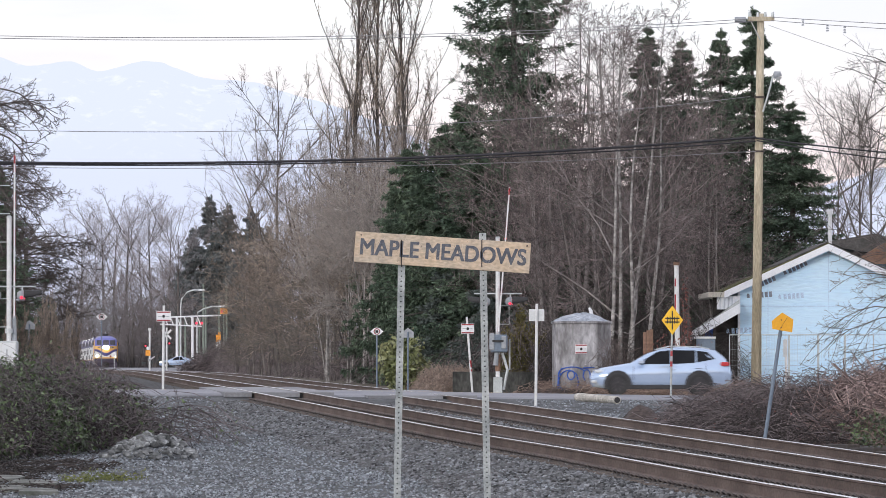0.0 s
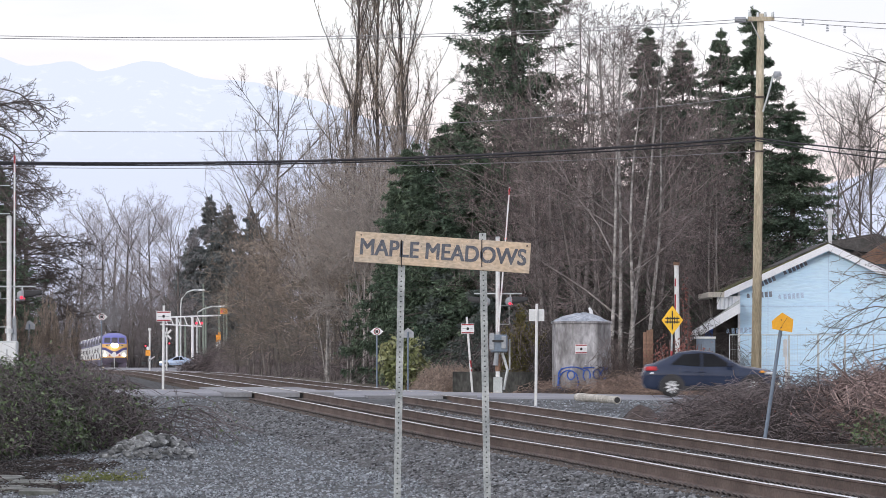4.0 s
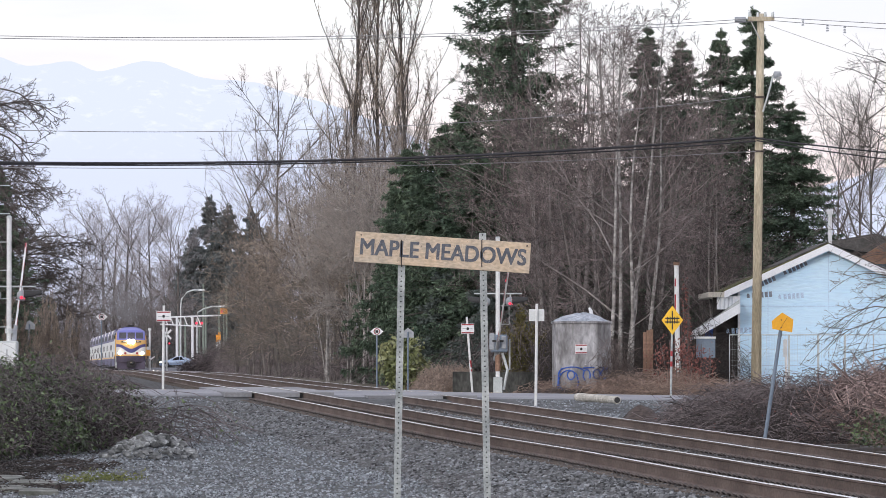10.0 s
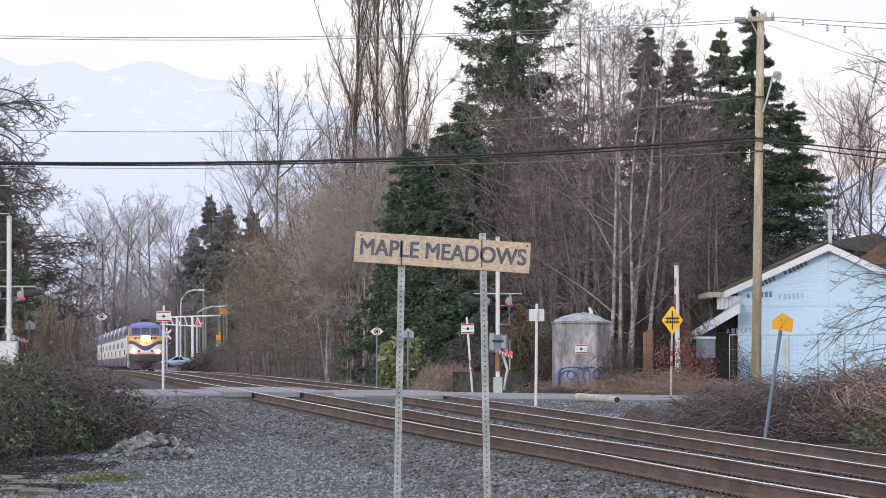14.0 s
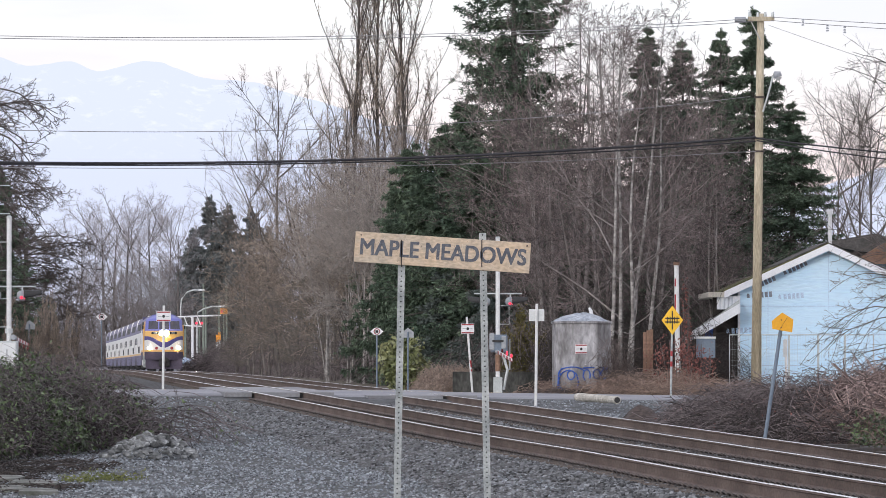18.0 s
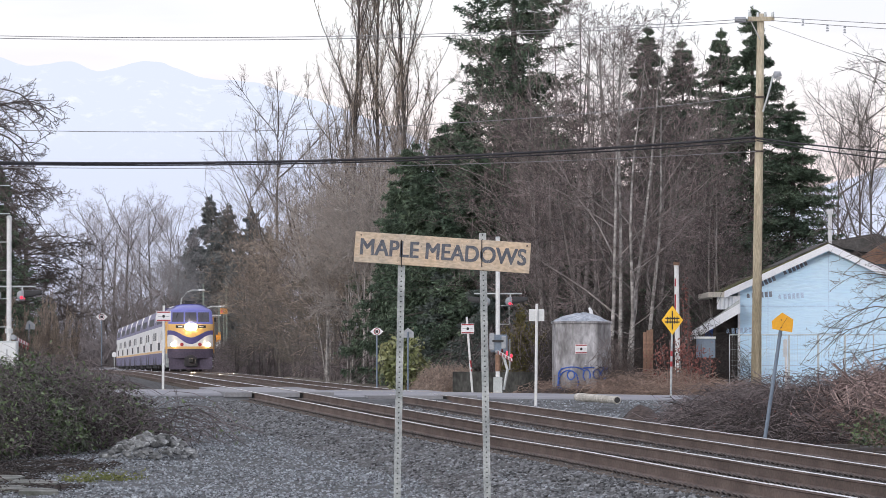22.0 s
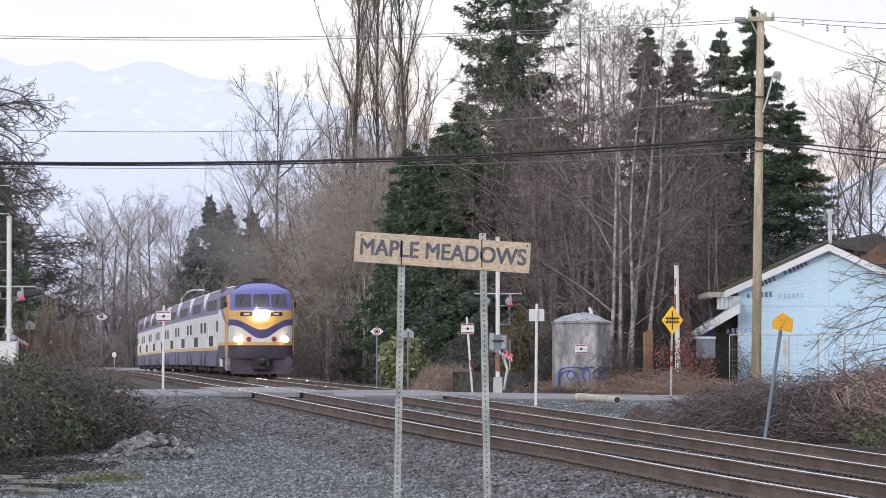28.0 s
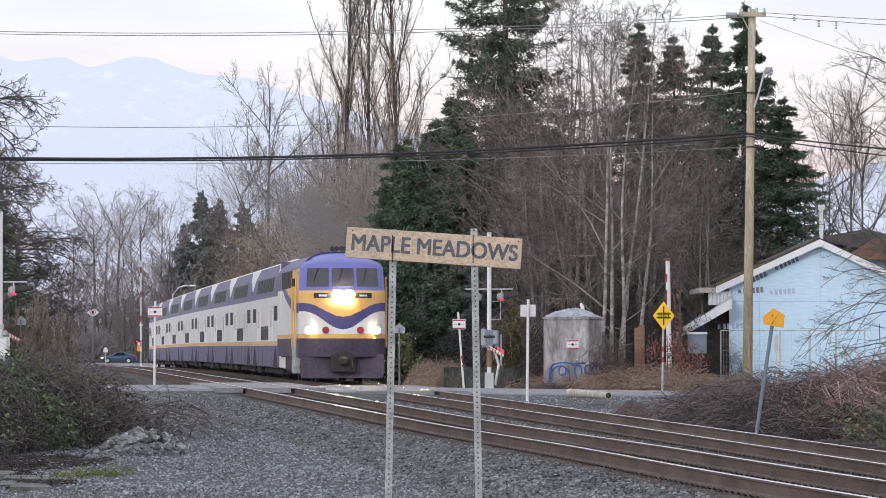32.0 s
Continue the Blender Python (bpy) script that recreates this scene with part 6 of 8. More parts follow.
    # corner boards and corrugated gable vent above the lean-to
    part("corner_board", Mesh().box(x0 - 0.03, -0.03, zb, x0 + 0.06, -0.002, ze), FASCIA, s)
    for k in range(6):
        v = Mesh().tube([(10.656 + 0.15 * k, -0.1, 3.122), (10.656 + 0.15 * k, -0.1, 3.646)], 0.08, 8)
        part("corrugation", v, FASCIA, s)
    # a dark panel stands in for the shade inside the open lean-to
    part("porch_shade_panel", Mesh().box(10.438, 0.3, zb - 0.3, x0, 0.45, lz - 0.1), DARK_WOOD_AND_SHADE, s, "dark panel for the shaded inside of the open shed")
    # the lean-to roof with its white frame
    a, b2 = (9.259, 1.942), (x0, 3.187)
    part("lean_to_roof", Mesh().prism([a, b2, (b2[0], b2[1] + 0.09), (a[0], a[1] + 0.09)], "y", -1.2, 3.5), DULL_GALV, s, "weathered grey sheet lean-to roof")
    part("lean_to_fascia", Mesh().prism([(a[0], a[1] - 0.2), (b2[0], b2[1] - 0.2), (b2[0], b2[1] + 0.17), (a[0], a[1] + 0.15)], "y", -1.26, -1.205), FASCIA, s)
    part("roof_edge", Mesh().prism([(a[0] - 0.1, a[1] + 0.02), (b2[0], b2[1] + 0.095), (b2[0], b2[1] + 0.30), (a[0] + 0.5, a[1] + 0.33)], "y", -0.6, 3.4), GALV, s)
    part("roof_stain", Mesh().prism([(a[0] + 0.55, a[1] + 0.33), (a[0] + 1.55, a[1] + 0.80), (a[0] + 1.55, a[1] + 0.70), (a[0] + 0.55, a[1] + 0.22)], "y", -0.66, -0.605), SHINGLE, s, "dark strip of old roofing")
    for px in (1215, 1262):
        part("lean_to_post", Mesh().box((px - 784) * 214 / 9800 - 0.05, -1.1, zb - 0.2, (px - 784) * 214 / 9800 + 0.05, -1.0, 1.986 + (px - 1208) * 0.0125), DARK_WOOD_AND_SHADE, s)
    part("tarp", Mesh().box(10.132, 0.2, 1.986, 10.482, 0.26, 2.598, 0.02), BLUE_TARP, s, "blue tarpaulin scrap")
    thing("vent_pipe", "white vent pipe with a cap behind the roof", "pipe", pose(15.657, 224.000, 5.909), mesh=Mesh().tube([(0, 0, -6.0), (0, 0, 1.15)], 0.08, 10).tube([(0, 0, 1.15), (0, 0, 1.35)], 0.14, 10), material=WHITE)
    # the neighbour's roof behind
    n = thing("house", "neighbouring house with a low dark roof", "house", pose(0, 236, 0))
    g = float(ground_z(18, 236)) - 0.3
    part("wall", Mesh().box(17.242, 0, g, 23.504, 8, 5.559), WRAP, n)
    part("roof", Mesh().prism([(16.400, 6.209), (18.326, 6.546), (24.467, 5.198), (24.467, 4.716), (17.002, 5.920)], "y", -0.5, 8), SHINGLE, n, "dark shingle roof")
    part("lower_roof", Mesh().prism([(17.242, 5.246), (18.687, 6.113), (24.467, 6.113), (24.467, 5.198)], "y", -1.2, -0.5), CEDAR_BOARD, n, "reddish-brown roof")


def fence_and_boxes():
    y = 206.0
    x0 = 10.657
    g = float(ground_z(x0, y))
    h = 2.104 - g
    for a, b in ((1291, 1345), (1347, 1395), (1397, 1447), (1449, 1494), (1496, 1546)):
        xa, xb = (a - 784) * y / 9800, (b - 784) * y / 9800
        f = thing("mesh_fence", "grey wire-mesh temporary site fence", "fence", pose(xa, y, g), group="site fences")
        w = xb - xa
        for p, q in (((0, 0), (0, h)), ((w, 0), (w, h)), ((0, h), (w, h)), ((0, 0.15), (w, 0.15))):
            part("rail" if p[1] == q[1] else "post", Mesh().tube([(p[0], 0, p[1]), (q[0], 0, q[1])], 0.021, 6), GALV, f)
        mesh = Mesh()
        for j in range(1, int(w / 0.1)):
            mesh.tube([(j * 0.1, 0, 0.15), (j * 0.1, 0, h)], 0.0028, 3, caps=False)
        for j in range(1, int(h / 0.2)):
            mesh.tube([(0, 0, j * 0.2), (w, 0, j * 0.2)], 0.0028, 3, caps=False)
        part("wire_mesh", mesh, GALV, f)
    thing("marker_stake", "white stake with a red top by the fence", "stake", pose(12.697, 205, g), mesh=Mesh().box(-0.05, -0.02, -0.1, 0.05, 0.02, 1.953 - g), material=WHITE)
    x, y = 9.632, 203.0
    g = float(ground_z(x, y))
    b = thing("utility_box", "grey metal utility box on a pedestal", "cabinet", pose(x, y, g))
    part("box", Mesh().box(-0.34, -0.2, 1.241 - g, 0.34, 0.2, 1.966 - g, 0.02), BOX_BLUE, b)
    part("lid", Mesh().box(-0.36, -0.22, 1.946 - g, 0.36, 0.22, 2.029 - g, 0.01), SIGN_BACK, b)
    part("pedestal", Mesh().box(-0.16, -0.1, -0.1, 0.12, 0.1, 1.241 - g, 0.01), BLACK, b)
    x, y = 8.660, 204.0
    g = float(ground_z(x, y))
    p = thing("marker_pole", "weathered white and red marker pole", "pole", pose(x, y, g))
    part("pole", Mesh().tube([(0, 0, -0.2), (-0.06, 0, 4.656 - g)], [0.11, 0.085], 10), POST_WHITE, p)
    for a, b2 in ((0.60, 0.78), (0.84, 0.9)):
        hh = 4.656 - g
        part("red_stripe", Mesh().box(-0.13, -0.08, hh * a, -0.06, 0.02, hh * b2), RED, p)
    part("cap", Mesh().tube([(-0.06, 0, 4.656 - g), (-0.06, 0, 4.780 - g)], 0.12, 10), CEDAR_BOARD, p)
    # boards behind the alders
    for px, top in ((1147, 585), (1153, 583), (1141, 588)):
        x = (px - 784) * 204 / 9800
        g = float(ground_z(x, 204))
        thing("fence_board", "upright brown fence board", "board", pose(x, 204, g), "fence boards", Mesh().box(-0.06, -0.02, -0.1, 0.06, 0.02, 1.2 + (636 - top) * 204 / 9800 - g, 0.006), CEDAR_BOARD)


def barrier_blocks():
    """Mossy concrete blocks behind the crossing."""
    for a, b, t in ((801, 858, 658), (864, 945, 659)):
        y = 203.0
        xa, xb = (a - 784) * y / 9800, (b - 784) * y / 9800
        g = float(ground_z(xa, y))
        h = 1.2 + (636 - t) * y / 9800 - g
        m = Mesh().prism([(-0.42, -0.1), (0.42, -0.1), (0.36, h * 0.5), (0.26, h), (-0.26, h), (-0.36, h * 0.5)], "x", 0, xb - xa)
        thing("concrete_block", "dark mossy concrete barrier block", "barrier", pose(xa, y, g), "barrier blocks", m, MOSSY)


def log_and_rocks():
    a, b = Vector((3.983, 164.000, 0.129)), Vector((4.966, 158.000, 0.055))
    l = thing("log", "peeled pale log lying on gravel", "log", pose(0, 0, 0.0))
    za, zb = a.z - 0.05, b.z - 0.02
    pts = [Vector((a.x, a.y, za)).lerp(Vector((b.x, b.y, zb)), t) for t in np.linspace(0, 1, 6)]
    part("trunk", Mesh().tube([tuple(p) for p in pts], [0.118, 0.128, 0.112, 0.115, 0.108, 0.11], 12), LOG_WOOD, l, smooth=False)
    d = (pts[-1] - pts[0]).normalized()
    part("cut_end", Mesh().tube([tuple(pts[-1]), tuple(pts[-1] + d * 0.01)], 0.085, 12), BLACK, l)
    rng = random.Random(4)
    # riprap heap beside the brambles
    for k in range(210):
        a, q = rng.uniform(0, 2 * math.pi), math.sqrt(rng.random())
        x, y = -5.95 + 0.95 * q * math.cos(a), 112.5 + 3.2 * q * math.sin(a)
        r = rng.uniform(0.05, 0.125) * (1.15 - 0.4 * q)
        bm = bmesh.new()
        bmesh.ops.create_icosphere(bm, subdivisions=1, radius=1)
        for v in bm.verts:
            v.co *= 1 + rng.uniform(-0.45, 0.30)
        bm.verts.index_update()
        m = Mesh().add([(v.co.x * r * 1.3, v.co.y * r, v.co.z * r * 0.75) for v in bm.verts], [[q.index for q in f.verts] for f in bm.faces])
        bm.free()
        lift = 0.42 * (1 - q * q) * rng.uniform(0.75, 1.0)
        thing("rock", "pale grey angular rock at the edge of the gravel", "rock", pose(x, y, float(ground_z(x, y)) + r * 0.35 + lift, rng.uniform(-20, 20), 0, rng.uniform(0, 180)), "heaped rocks", m, ROCK)


def edge_slabs():
    """Old flat slabs sunk in the ground at the edge of the lot."""
    for x, y, w, d, turn in ((-6.55, 89.5, 0.34, 0.55, 8), (-7.15, 90.8, 0.30, 0.60, -6), (-6.9, 93.5, 0.42, 0.55, 3), (-7.6, 95.5, 0.36, 0.6, -10)):
        slab = Mesh().prism([(-w, -d), (w * 0.9, -d * 0.9), (w, d * 0.3), (w * 0.5, d), (-w * 0.8, d * 0.85)], "z", -0.1, 0.075)
        thing("stone_slab", "flat grey-green slab sunk in the ground", "slab", pose(x, y, float(ground_z(x, y)), 2, 1, turn), "sunken slabs", slab, MOSSY_SLAB)


def old_sleepers():
    """Discarded sleepers lying end to end beside the far rail."""
    for y in (103.5, 106.3, 109.1, 111.9, 114.7):
        p, q = on_line(y, 2.95, -0.36), on_line(y + 1, 2.95, -0.36)
        turn = math.degrees(math.atan2(q.y - p.y, q.x - p.x))
        thing("old_sleeper", "discarded dark timber sleeper lying beside the track", "sleeper", pose(p.x, p.y, p.z, 2, 1, turn), "discarded sleepers", Mesh().box(-1.32, -0.13, -0.06, 1.32, 0.13, 0.15, 0.02), DARK_WOOD_AND_SHADE)


def soil_heap():
    x, y = 5.388, 150.0
    m = Mesh()
    def at(u, v):
        r = u * (1 + 0.25 * noise.noise(Vector((math.cos(v) * 2, math.sin(v) * 2, 5))))
        h = 0.55 * math.cos(min(1.0, u) * math.pi / 2) ** 1.3 + 0.08 * noise.noise(Vector((u * 3 * math.cos(v), u * 3 * math.sin(v), 1)))
        return (0.75 * r * math.cos(v), 1.6 * r * math.sin(v), h - 0.12)
    m.grid(at, np.linspace(0.02, 1.1, 12), np.linspace(0, 2 * math.pi, 25))
    thing("soil_heap", "dark brown heap of soil beside the brush", "soil", pose(x, y, float(ground_z(x, y))), mesh=m, material=EARTH)


def far_crossing():
    """Signals, lamps and poles at the next crossing along the line."""
    Y, S = 690.0, 9800 / 690.0
    X = lambda px: (px - 784) / S
    Z = lambda py: 1.2 + (636 - py) / S
    g = 0.0
    m = thing("crossing_signal", "far crossing signal mast with red lamps and a white crossbuck", "level crossing signal", pose(X(295), Y, g), "level crossing signals")
    part("mast", Mesh().tube([(0, 0, -0.2), (0, 0, Z(580))], 0.11, 8), POST_WHITE, m)
    for a in (-45, 45):
        part("crossbuck", Mesh().box(-0.8, -0.16, -0.12, 0.8, -0.13, 0.12), WHITE, m, m=pose(0, 0, Z(592), 0, a, 0))
    for sx in (-1, 1):
        h = part("lamp_housing", Mesh().tube([(sx * 0.35, -0.15, Z(608)), (sx * 0.35, 0.1, Z(608))], 0.28, 12), BLACK, m)
        part("lens", Mesh().tube([(sx * 0.35, -0.19, Z(608)), (sx * 0.35, -0.16, Z(608))], 0.11, 10), LAMP_RED, h)
    m = thing("crossing_signal", "far crossing gate mast with a lowered striped arm", "level crossing signal", pose(X(271), Y - 8, g), "level crossing signals")
    part("mast", Mesh().tube([(0, 0, -0.2), (0, 0, Z(584))], 0.12, 8), POST_WHITE, m)
    part("bell", Mesh().tube([(0, 0, Z(586)), (0, 0, Z(582))], 0.2, 8), WHITE, m)
    h = part("lamp_housing", Mesh().tube([(-0.5, -0.1, Z(613)), (-0.5, 0.1, Z(613))], 0.33, 12), BLACK, m)
    part("lens", Mesh().tube([(-0.5, -0.14, Z(613)), (-0.5, -0.11, Z(613))], 0.11, 10), LAMP_RED, h)
    part("amber_plate", Mesh().box(-0.5, -0.15, Z(630), 0.1, -0.1, Z(620)), AMBER, m)
    part("white_disc", Mesh().tube([(-0.2, -0.16, Z(617)), (-0.2, -0.12, Z(617))], 0.22, 10), WHITE, m)
    arm = part("gate_arm", Mesh().tube([(0, 0, -0.9), (0, 0, 0.5)], [0.16, 0.1], 8), GREY_METAL, m)
    for k in range(15):
        part("arm_stripe", Mesh().box(-0.06, -0.06, 0.4 + k * 0.75, 0.06, 0.06, 1.15 + k * 0.75), RED if k % 4 == 1 else WHITE, arm)
    g1 = thing("signal_gantry", "white steel signal gantry over the far street", "gantry", pose(0, Y + 12, g))
    part("top_chord", Mesh().tube([(X(275), 0, Z(561)), (X(384), 0, Z(557))], 0.11, 6), WHITE, g1)
    part("bottom_chord", Mesh().tube([(X(275), 0, Z(573)), (X(350), 0, Z(577))], 0.09, 6), WHITE, g1)
    for px in (283, 293, 305, 318, 330, 342):
        part("brace", Mesh().tube([(X(px), 0, Z(560)), (X(px + 6), 0, Z(575))], 0.07, 5), WHITE, g1)
    for px in (305, 333):
        part("leg", Mesh().tube([(X(px), 0, -0.2), (X(px), 0, Z(560))], 0.16, 8), WHITE, g1)
    for px in (340, 350):
        part("red_lamp", Mesh().tube([(X(px), -0.3, Z(571)), (X(px), -0.1, Z(571))], 0.17, 10), LAMP_RED, g1)
    part("amber_box", Mesh().box(X(383), -0.3, Z(555), X(396), 0.1, Z(544), 0.03), AMBER, g1)
    part("red_lamp", Mesh().tube([(X(386), -0.36, Z(550)), (X(386), -0.31, Z(550))], 0.16, 10), LAMP_RED, g1)
    for px, top, tip, ty in ((303, 540, 340, 514), (333, 560, 378, 543)):
        l = thing("street_lamp", "curved grey street lamp by the far crossing", "street lamp", pose(X(px), Y + 25, g), "far street lamps")
        s = (Y + 25) / 9800
        zt, dx = 1.2 + (636 - top) * s, (tip - px) * s
        z1 = 1.2 + (636 - ty) * s
        part("column", Mesh().tube([(0, 0, -0.2), (0, 0, zt - 0.4), (0.1, 0, zt + (z1 - zt) * 0.4), (dx * 0.3, 0, z1 - 0.25), (dx * 0.6, 0, z1 + 0.02), (dx, 0, z1)], 0.1, 8), GALV, l)
        part("lamp_head", Mesh().box(dx - 0.4, -0.2, z1 - 0.08, dx + 0.4, 0.2, z1 + 0.14, 0.05), WHITE, l)
    for px, top, y in ((318, 565, 740), (328, 560, 738), (360, 502, 735), (364, 540, 742), (388, 530, 736), (401, 505, 734), (353, 560, 745), (396, 545, 748)):
        x, z = (px - 784) * y / 9800, 1.2 + (636 - top) * y / 9800
        thing("utility_pole", "distant grey-green pole by the far crossing", "pole", pose(x, y, g), "far poles", Mesh().tube([(0, 0, -0.3), (0, 0, z)], [0.15, 0.11], 8), GREEN_POLE)
    for px, a, b2 in ((396, 594, 616), (400, 590, 614)):
        x = X(px)
        p = thing("lamp_post", "small pole with amber and white plates by the far crossing", "post", pose(x, Y - 20, g), "far posts")
        part("pole", Mesh().tube([(0, 0.12, -0.2), (0, 0.12, Z(a))], 0.05, 6), GALV, p)
        part("amber_plate", Mesh().box(-0.16, -0.05, Z(b2 - 10), 0.16, 0.05, Z(a)), AMBER, p)
        part("white_plate", Mesh().box(-0.16, -0.05, Z(b2), 0.16, 0.05, Z(b2 - 6)), WHITE, p)
    o = thing("round_sign", "small white round-topped sign by the far line", "sign", pose(X(236), Y - 40, g))
    part("post", Mesh().tube([(0, 0, -0.2), (0, 0, Z(626))], 0.06, 6), GALV, o)
    part("plate", Mesh().prism([(-0.25, Z(632)), (0.25, Z(632)), (0.25, Z(627)), (0.12, Z(624)), (-0.12, Z(624)), (-0.25, Z(627))], "y", -0.1, -0.07), WHITE, o)
    return arm


def place_things():
    station_sign()
    notice_post("white post with a small red-banded notice plate", (-9.758, 193.000, 0.215), (-9.729, 193.000, 3.071), 0.045, (0.50, 0.36, 0.868), True)
    notice_post("leaning white and red post with a red-banded notice", (1.045, 197.000, 0.215), (0.844, 197.000, 2.708), 0.04, (0.46, 0.36, 0.83), True, True)
    notice_post("white post with the bare back of a small plate", (2.795, 167.000, -0.095), (2.829, 167.000, 2.870), 0.045, (0.46, 0.36, 0.885), False)
    notice_post("thin post with a narrow white notice before the house", (12.574, 203.000, 0.537), (12.532, 203.000, 1.946), 0.018, (0.14, 0.62, 0.75), False)
    whistle_post((-18.490, 300.000, 0.710), 3.496, True)
    whistle_post((-2.447, 205.000, 0.259), 2.225, True, 0.76)
    whistle_post((-1.278, 202.000, 0.169), 2.148, False)
    whistle_post((-16.059, 215.000, 1.112), 2.516, False)
    signal_hut()
    warning_diamond()
    amber_pentagon()
    utility_pole()
    house()
    fence_and_boxes()
    barrier_blocks()
    log_and_rocks()
    soil_heap()
    edge_slabs()
    old_sleepers()
    return far_crossing()


NEAR_SIGNAL, NEAR_ARM = crossing_signal("white crossing signal mast with grey relay cabinet and gate arm", -13.793, 176.0, float(ground_z(-13.793, 176)), 5.708, 3.229, 0.42, 1.882, 1)
FAR_SIGNAL, FAR_ARM = crossing_signal("white crossing signal mast with red lamps and gate arm", 1.940, 196.0, float(ground_z(1.940, 196)), 5.480, 3.240, 0.44, 1.480, 0)
DISTANT_ARM = place_things()
plant_all()


# ---- the train ----
def coach():
    """A two-level coach, nose towards +x, origin on the rail at its middle."""
    c = thing("railway_coach", "white two-level commuter coach with purple bands and gold stripe", "railway coach", group="commuter train coaches")
    L, W = 12.75, 1.49
    prof = [(-W, 0.50), (-W, 3.35), (-1.38, 4.25), (-1.24, 4.66), (-0.8, 4.84), (0.8, 4.84), (1.24, 4.66), (1.38, 4.25), (W, 3.35), (W, 0.50), (1.1, 0.42), (-1.1, 0.42)]
    part("body", Mesh().loft([[(x, y * k, z if z < 1 else 0.5 + (z - 0.5) * k) for y, z in prof] for x, k in ((-L, 0.985), (-L + 0.12, 1), (L - 0.12, 1), (L, 0.985))]), T_WHITE, c)
    slope = lambda z: W - 0.11 * (z - 3.35) / 0.9
    for s in (-1, 1):
        def side(name, x0, x1, z0, z1, d, material, label="", parent=c, taper=0.0):
            """A panel lying on the coach side, d proud of it, following its lean above 3.35 m."""
            y = lambda z: s * ((W if z <= 3.35 else slope(z)) + d)
            m = Mesh()
            q = [(x0, y(z0), z0), (x1, y(z0), z0), (x1 - taper, y(z1), z1), (x0 + taper, y(z1), z1)]
            b = [(a, e - s * (d + 0.01), f) for a, e, f in q]
            m.add(q + b, [(0, 1, 2, 3), (0, 4, 5, 1), (1, 5, 6, 2), (2, 6, 7, 3), (3, 7, 4, 0)])
            return part(name, m, material, parent, label)
        side("skirt", -L + 0.05, L - 0.05, 0.50, 1.37, 0.006, T_UPPER, "grey-purple lower skirt")
        for x in (-11.0, 8.3):
            side("bogie_opening", x - 0.9, x + 3.6, 0.46, 1.32, 0.010, RUBBER, taper=1.95)
        side("stripe", -L + 0.05, L - 0.05, 1.385, 1.54, 0.006, T_YELLOW, "gold waist stripe")
        up = side("upper_band", -L + 0.3, L - 0.3, 3.78, 4.24, 0.006, T_UPPER, "grey-purple upper band", taper=2.0)
        side("lower_edge", -L + 0.05, L - 0.05, 3.36, 3.778, 0.006, T_UPPER)
        rf = Mesh()
        q = [(-L + 2.35, s * 1.386, 4.25), (L - 2.35, s * 1.386, 4.25), (L - 4.1, s * 1.246, 4.66), (-L + 4.1, s * 1.246, 4.66)]
        rf.add(q + [(a, e - s * 0.03, f - 0.02) for a, e, f in q], [(0, 1, 2, 3), (0, 4, 5, 1), (1, 5, 6, 2), (2, 6, 7, 3), (3, 7, 4, 0)])
        part("roof_band", rf, T_UPPER, c)
        for k in range(7):
            side("upper_window", -8.2 + k * 2.2, -6.25 + k * 2.2, 3.60, 4.16, 0.016, TINT, parent=up)
        for k in range(4):
            side("lower_window", -3.4 + k * 1.75, -2.0 + k * 1.75, 1.60, 2.18, 0.012, TINT)
        for x in (-11.6, -9.9, 8.3, 10.0):
            side("end_window", x, x + 1.45, 2.38, 2.98, 0.012, TINT)
        for x in (-6.6, 4.6):
            d = side("door", x, x + 1.9, 1.56, 2.98, 0.014, T_WHITE)
            for e in (0.2, 1.1):
                side("door_window", x + e, x + e + 0.62, 2.12, 2.82, 0.02, PALE_GLASS, parent=d)
        for x in (-7.0, -4.3, 4.2, 6.9):
            side("rib", x, x + 0.14, 1.56, 2.8, 0.03, T_WHITE)
        side("moulding", -8.5, 8.5, 3.02, 3.07, 0.014, T_WHITE)
        for x in (-10, -6, -2, 2, 6, 10):
            side("skirt_seam", x, x + 0.12, 0.50, 1.37, 0.012, T_PILOT)
    part("underframe", Mesh().box(-L + 0.3, -1.15, 0.20, L - 0.3, 1.15, 0.44, 0.04), RUBBER, c)
    for x in (-9.6, 9.6):
        b = part("bogie", Mesh().box(x - 1.9, -1.30, 0.18, x + 1.9, 1.30, 0.62, 0.05), RUBBER, c)
        for dx in (-1.25, 1.25):
            for y in (-0.8, 0.8):
                part("wheel", Mesh().tube([(x + dx, y - 0.06, 0.42), (x + dx, y + 0.06, 0.42)], 0.42, 18), T_DARK, b)
    for x in (-L - 0.2, L + 0.05):
        part("gangway", Mesh().box(x, -0.6, 1.2, x + 0.15, 0.6, 3.4, 0.03), T_DARK, c)
    return c


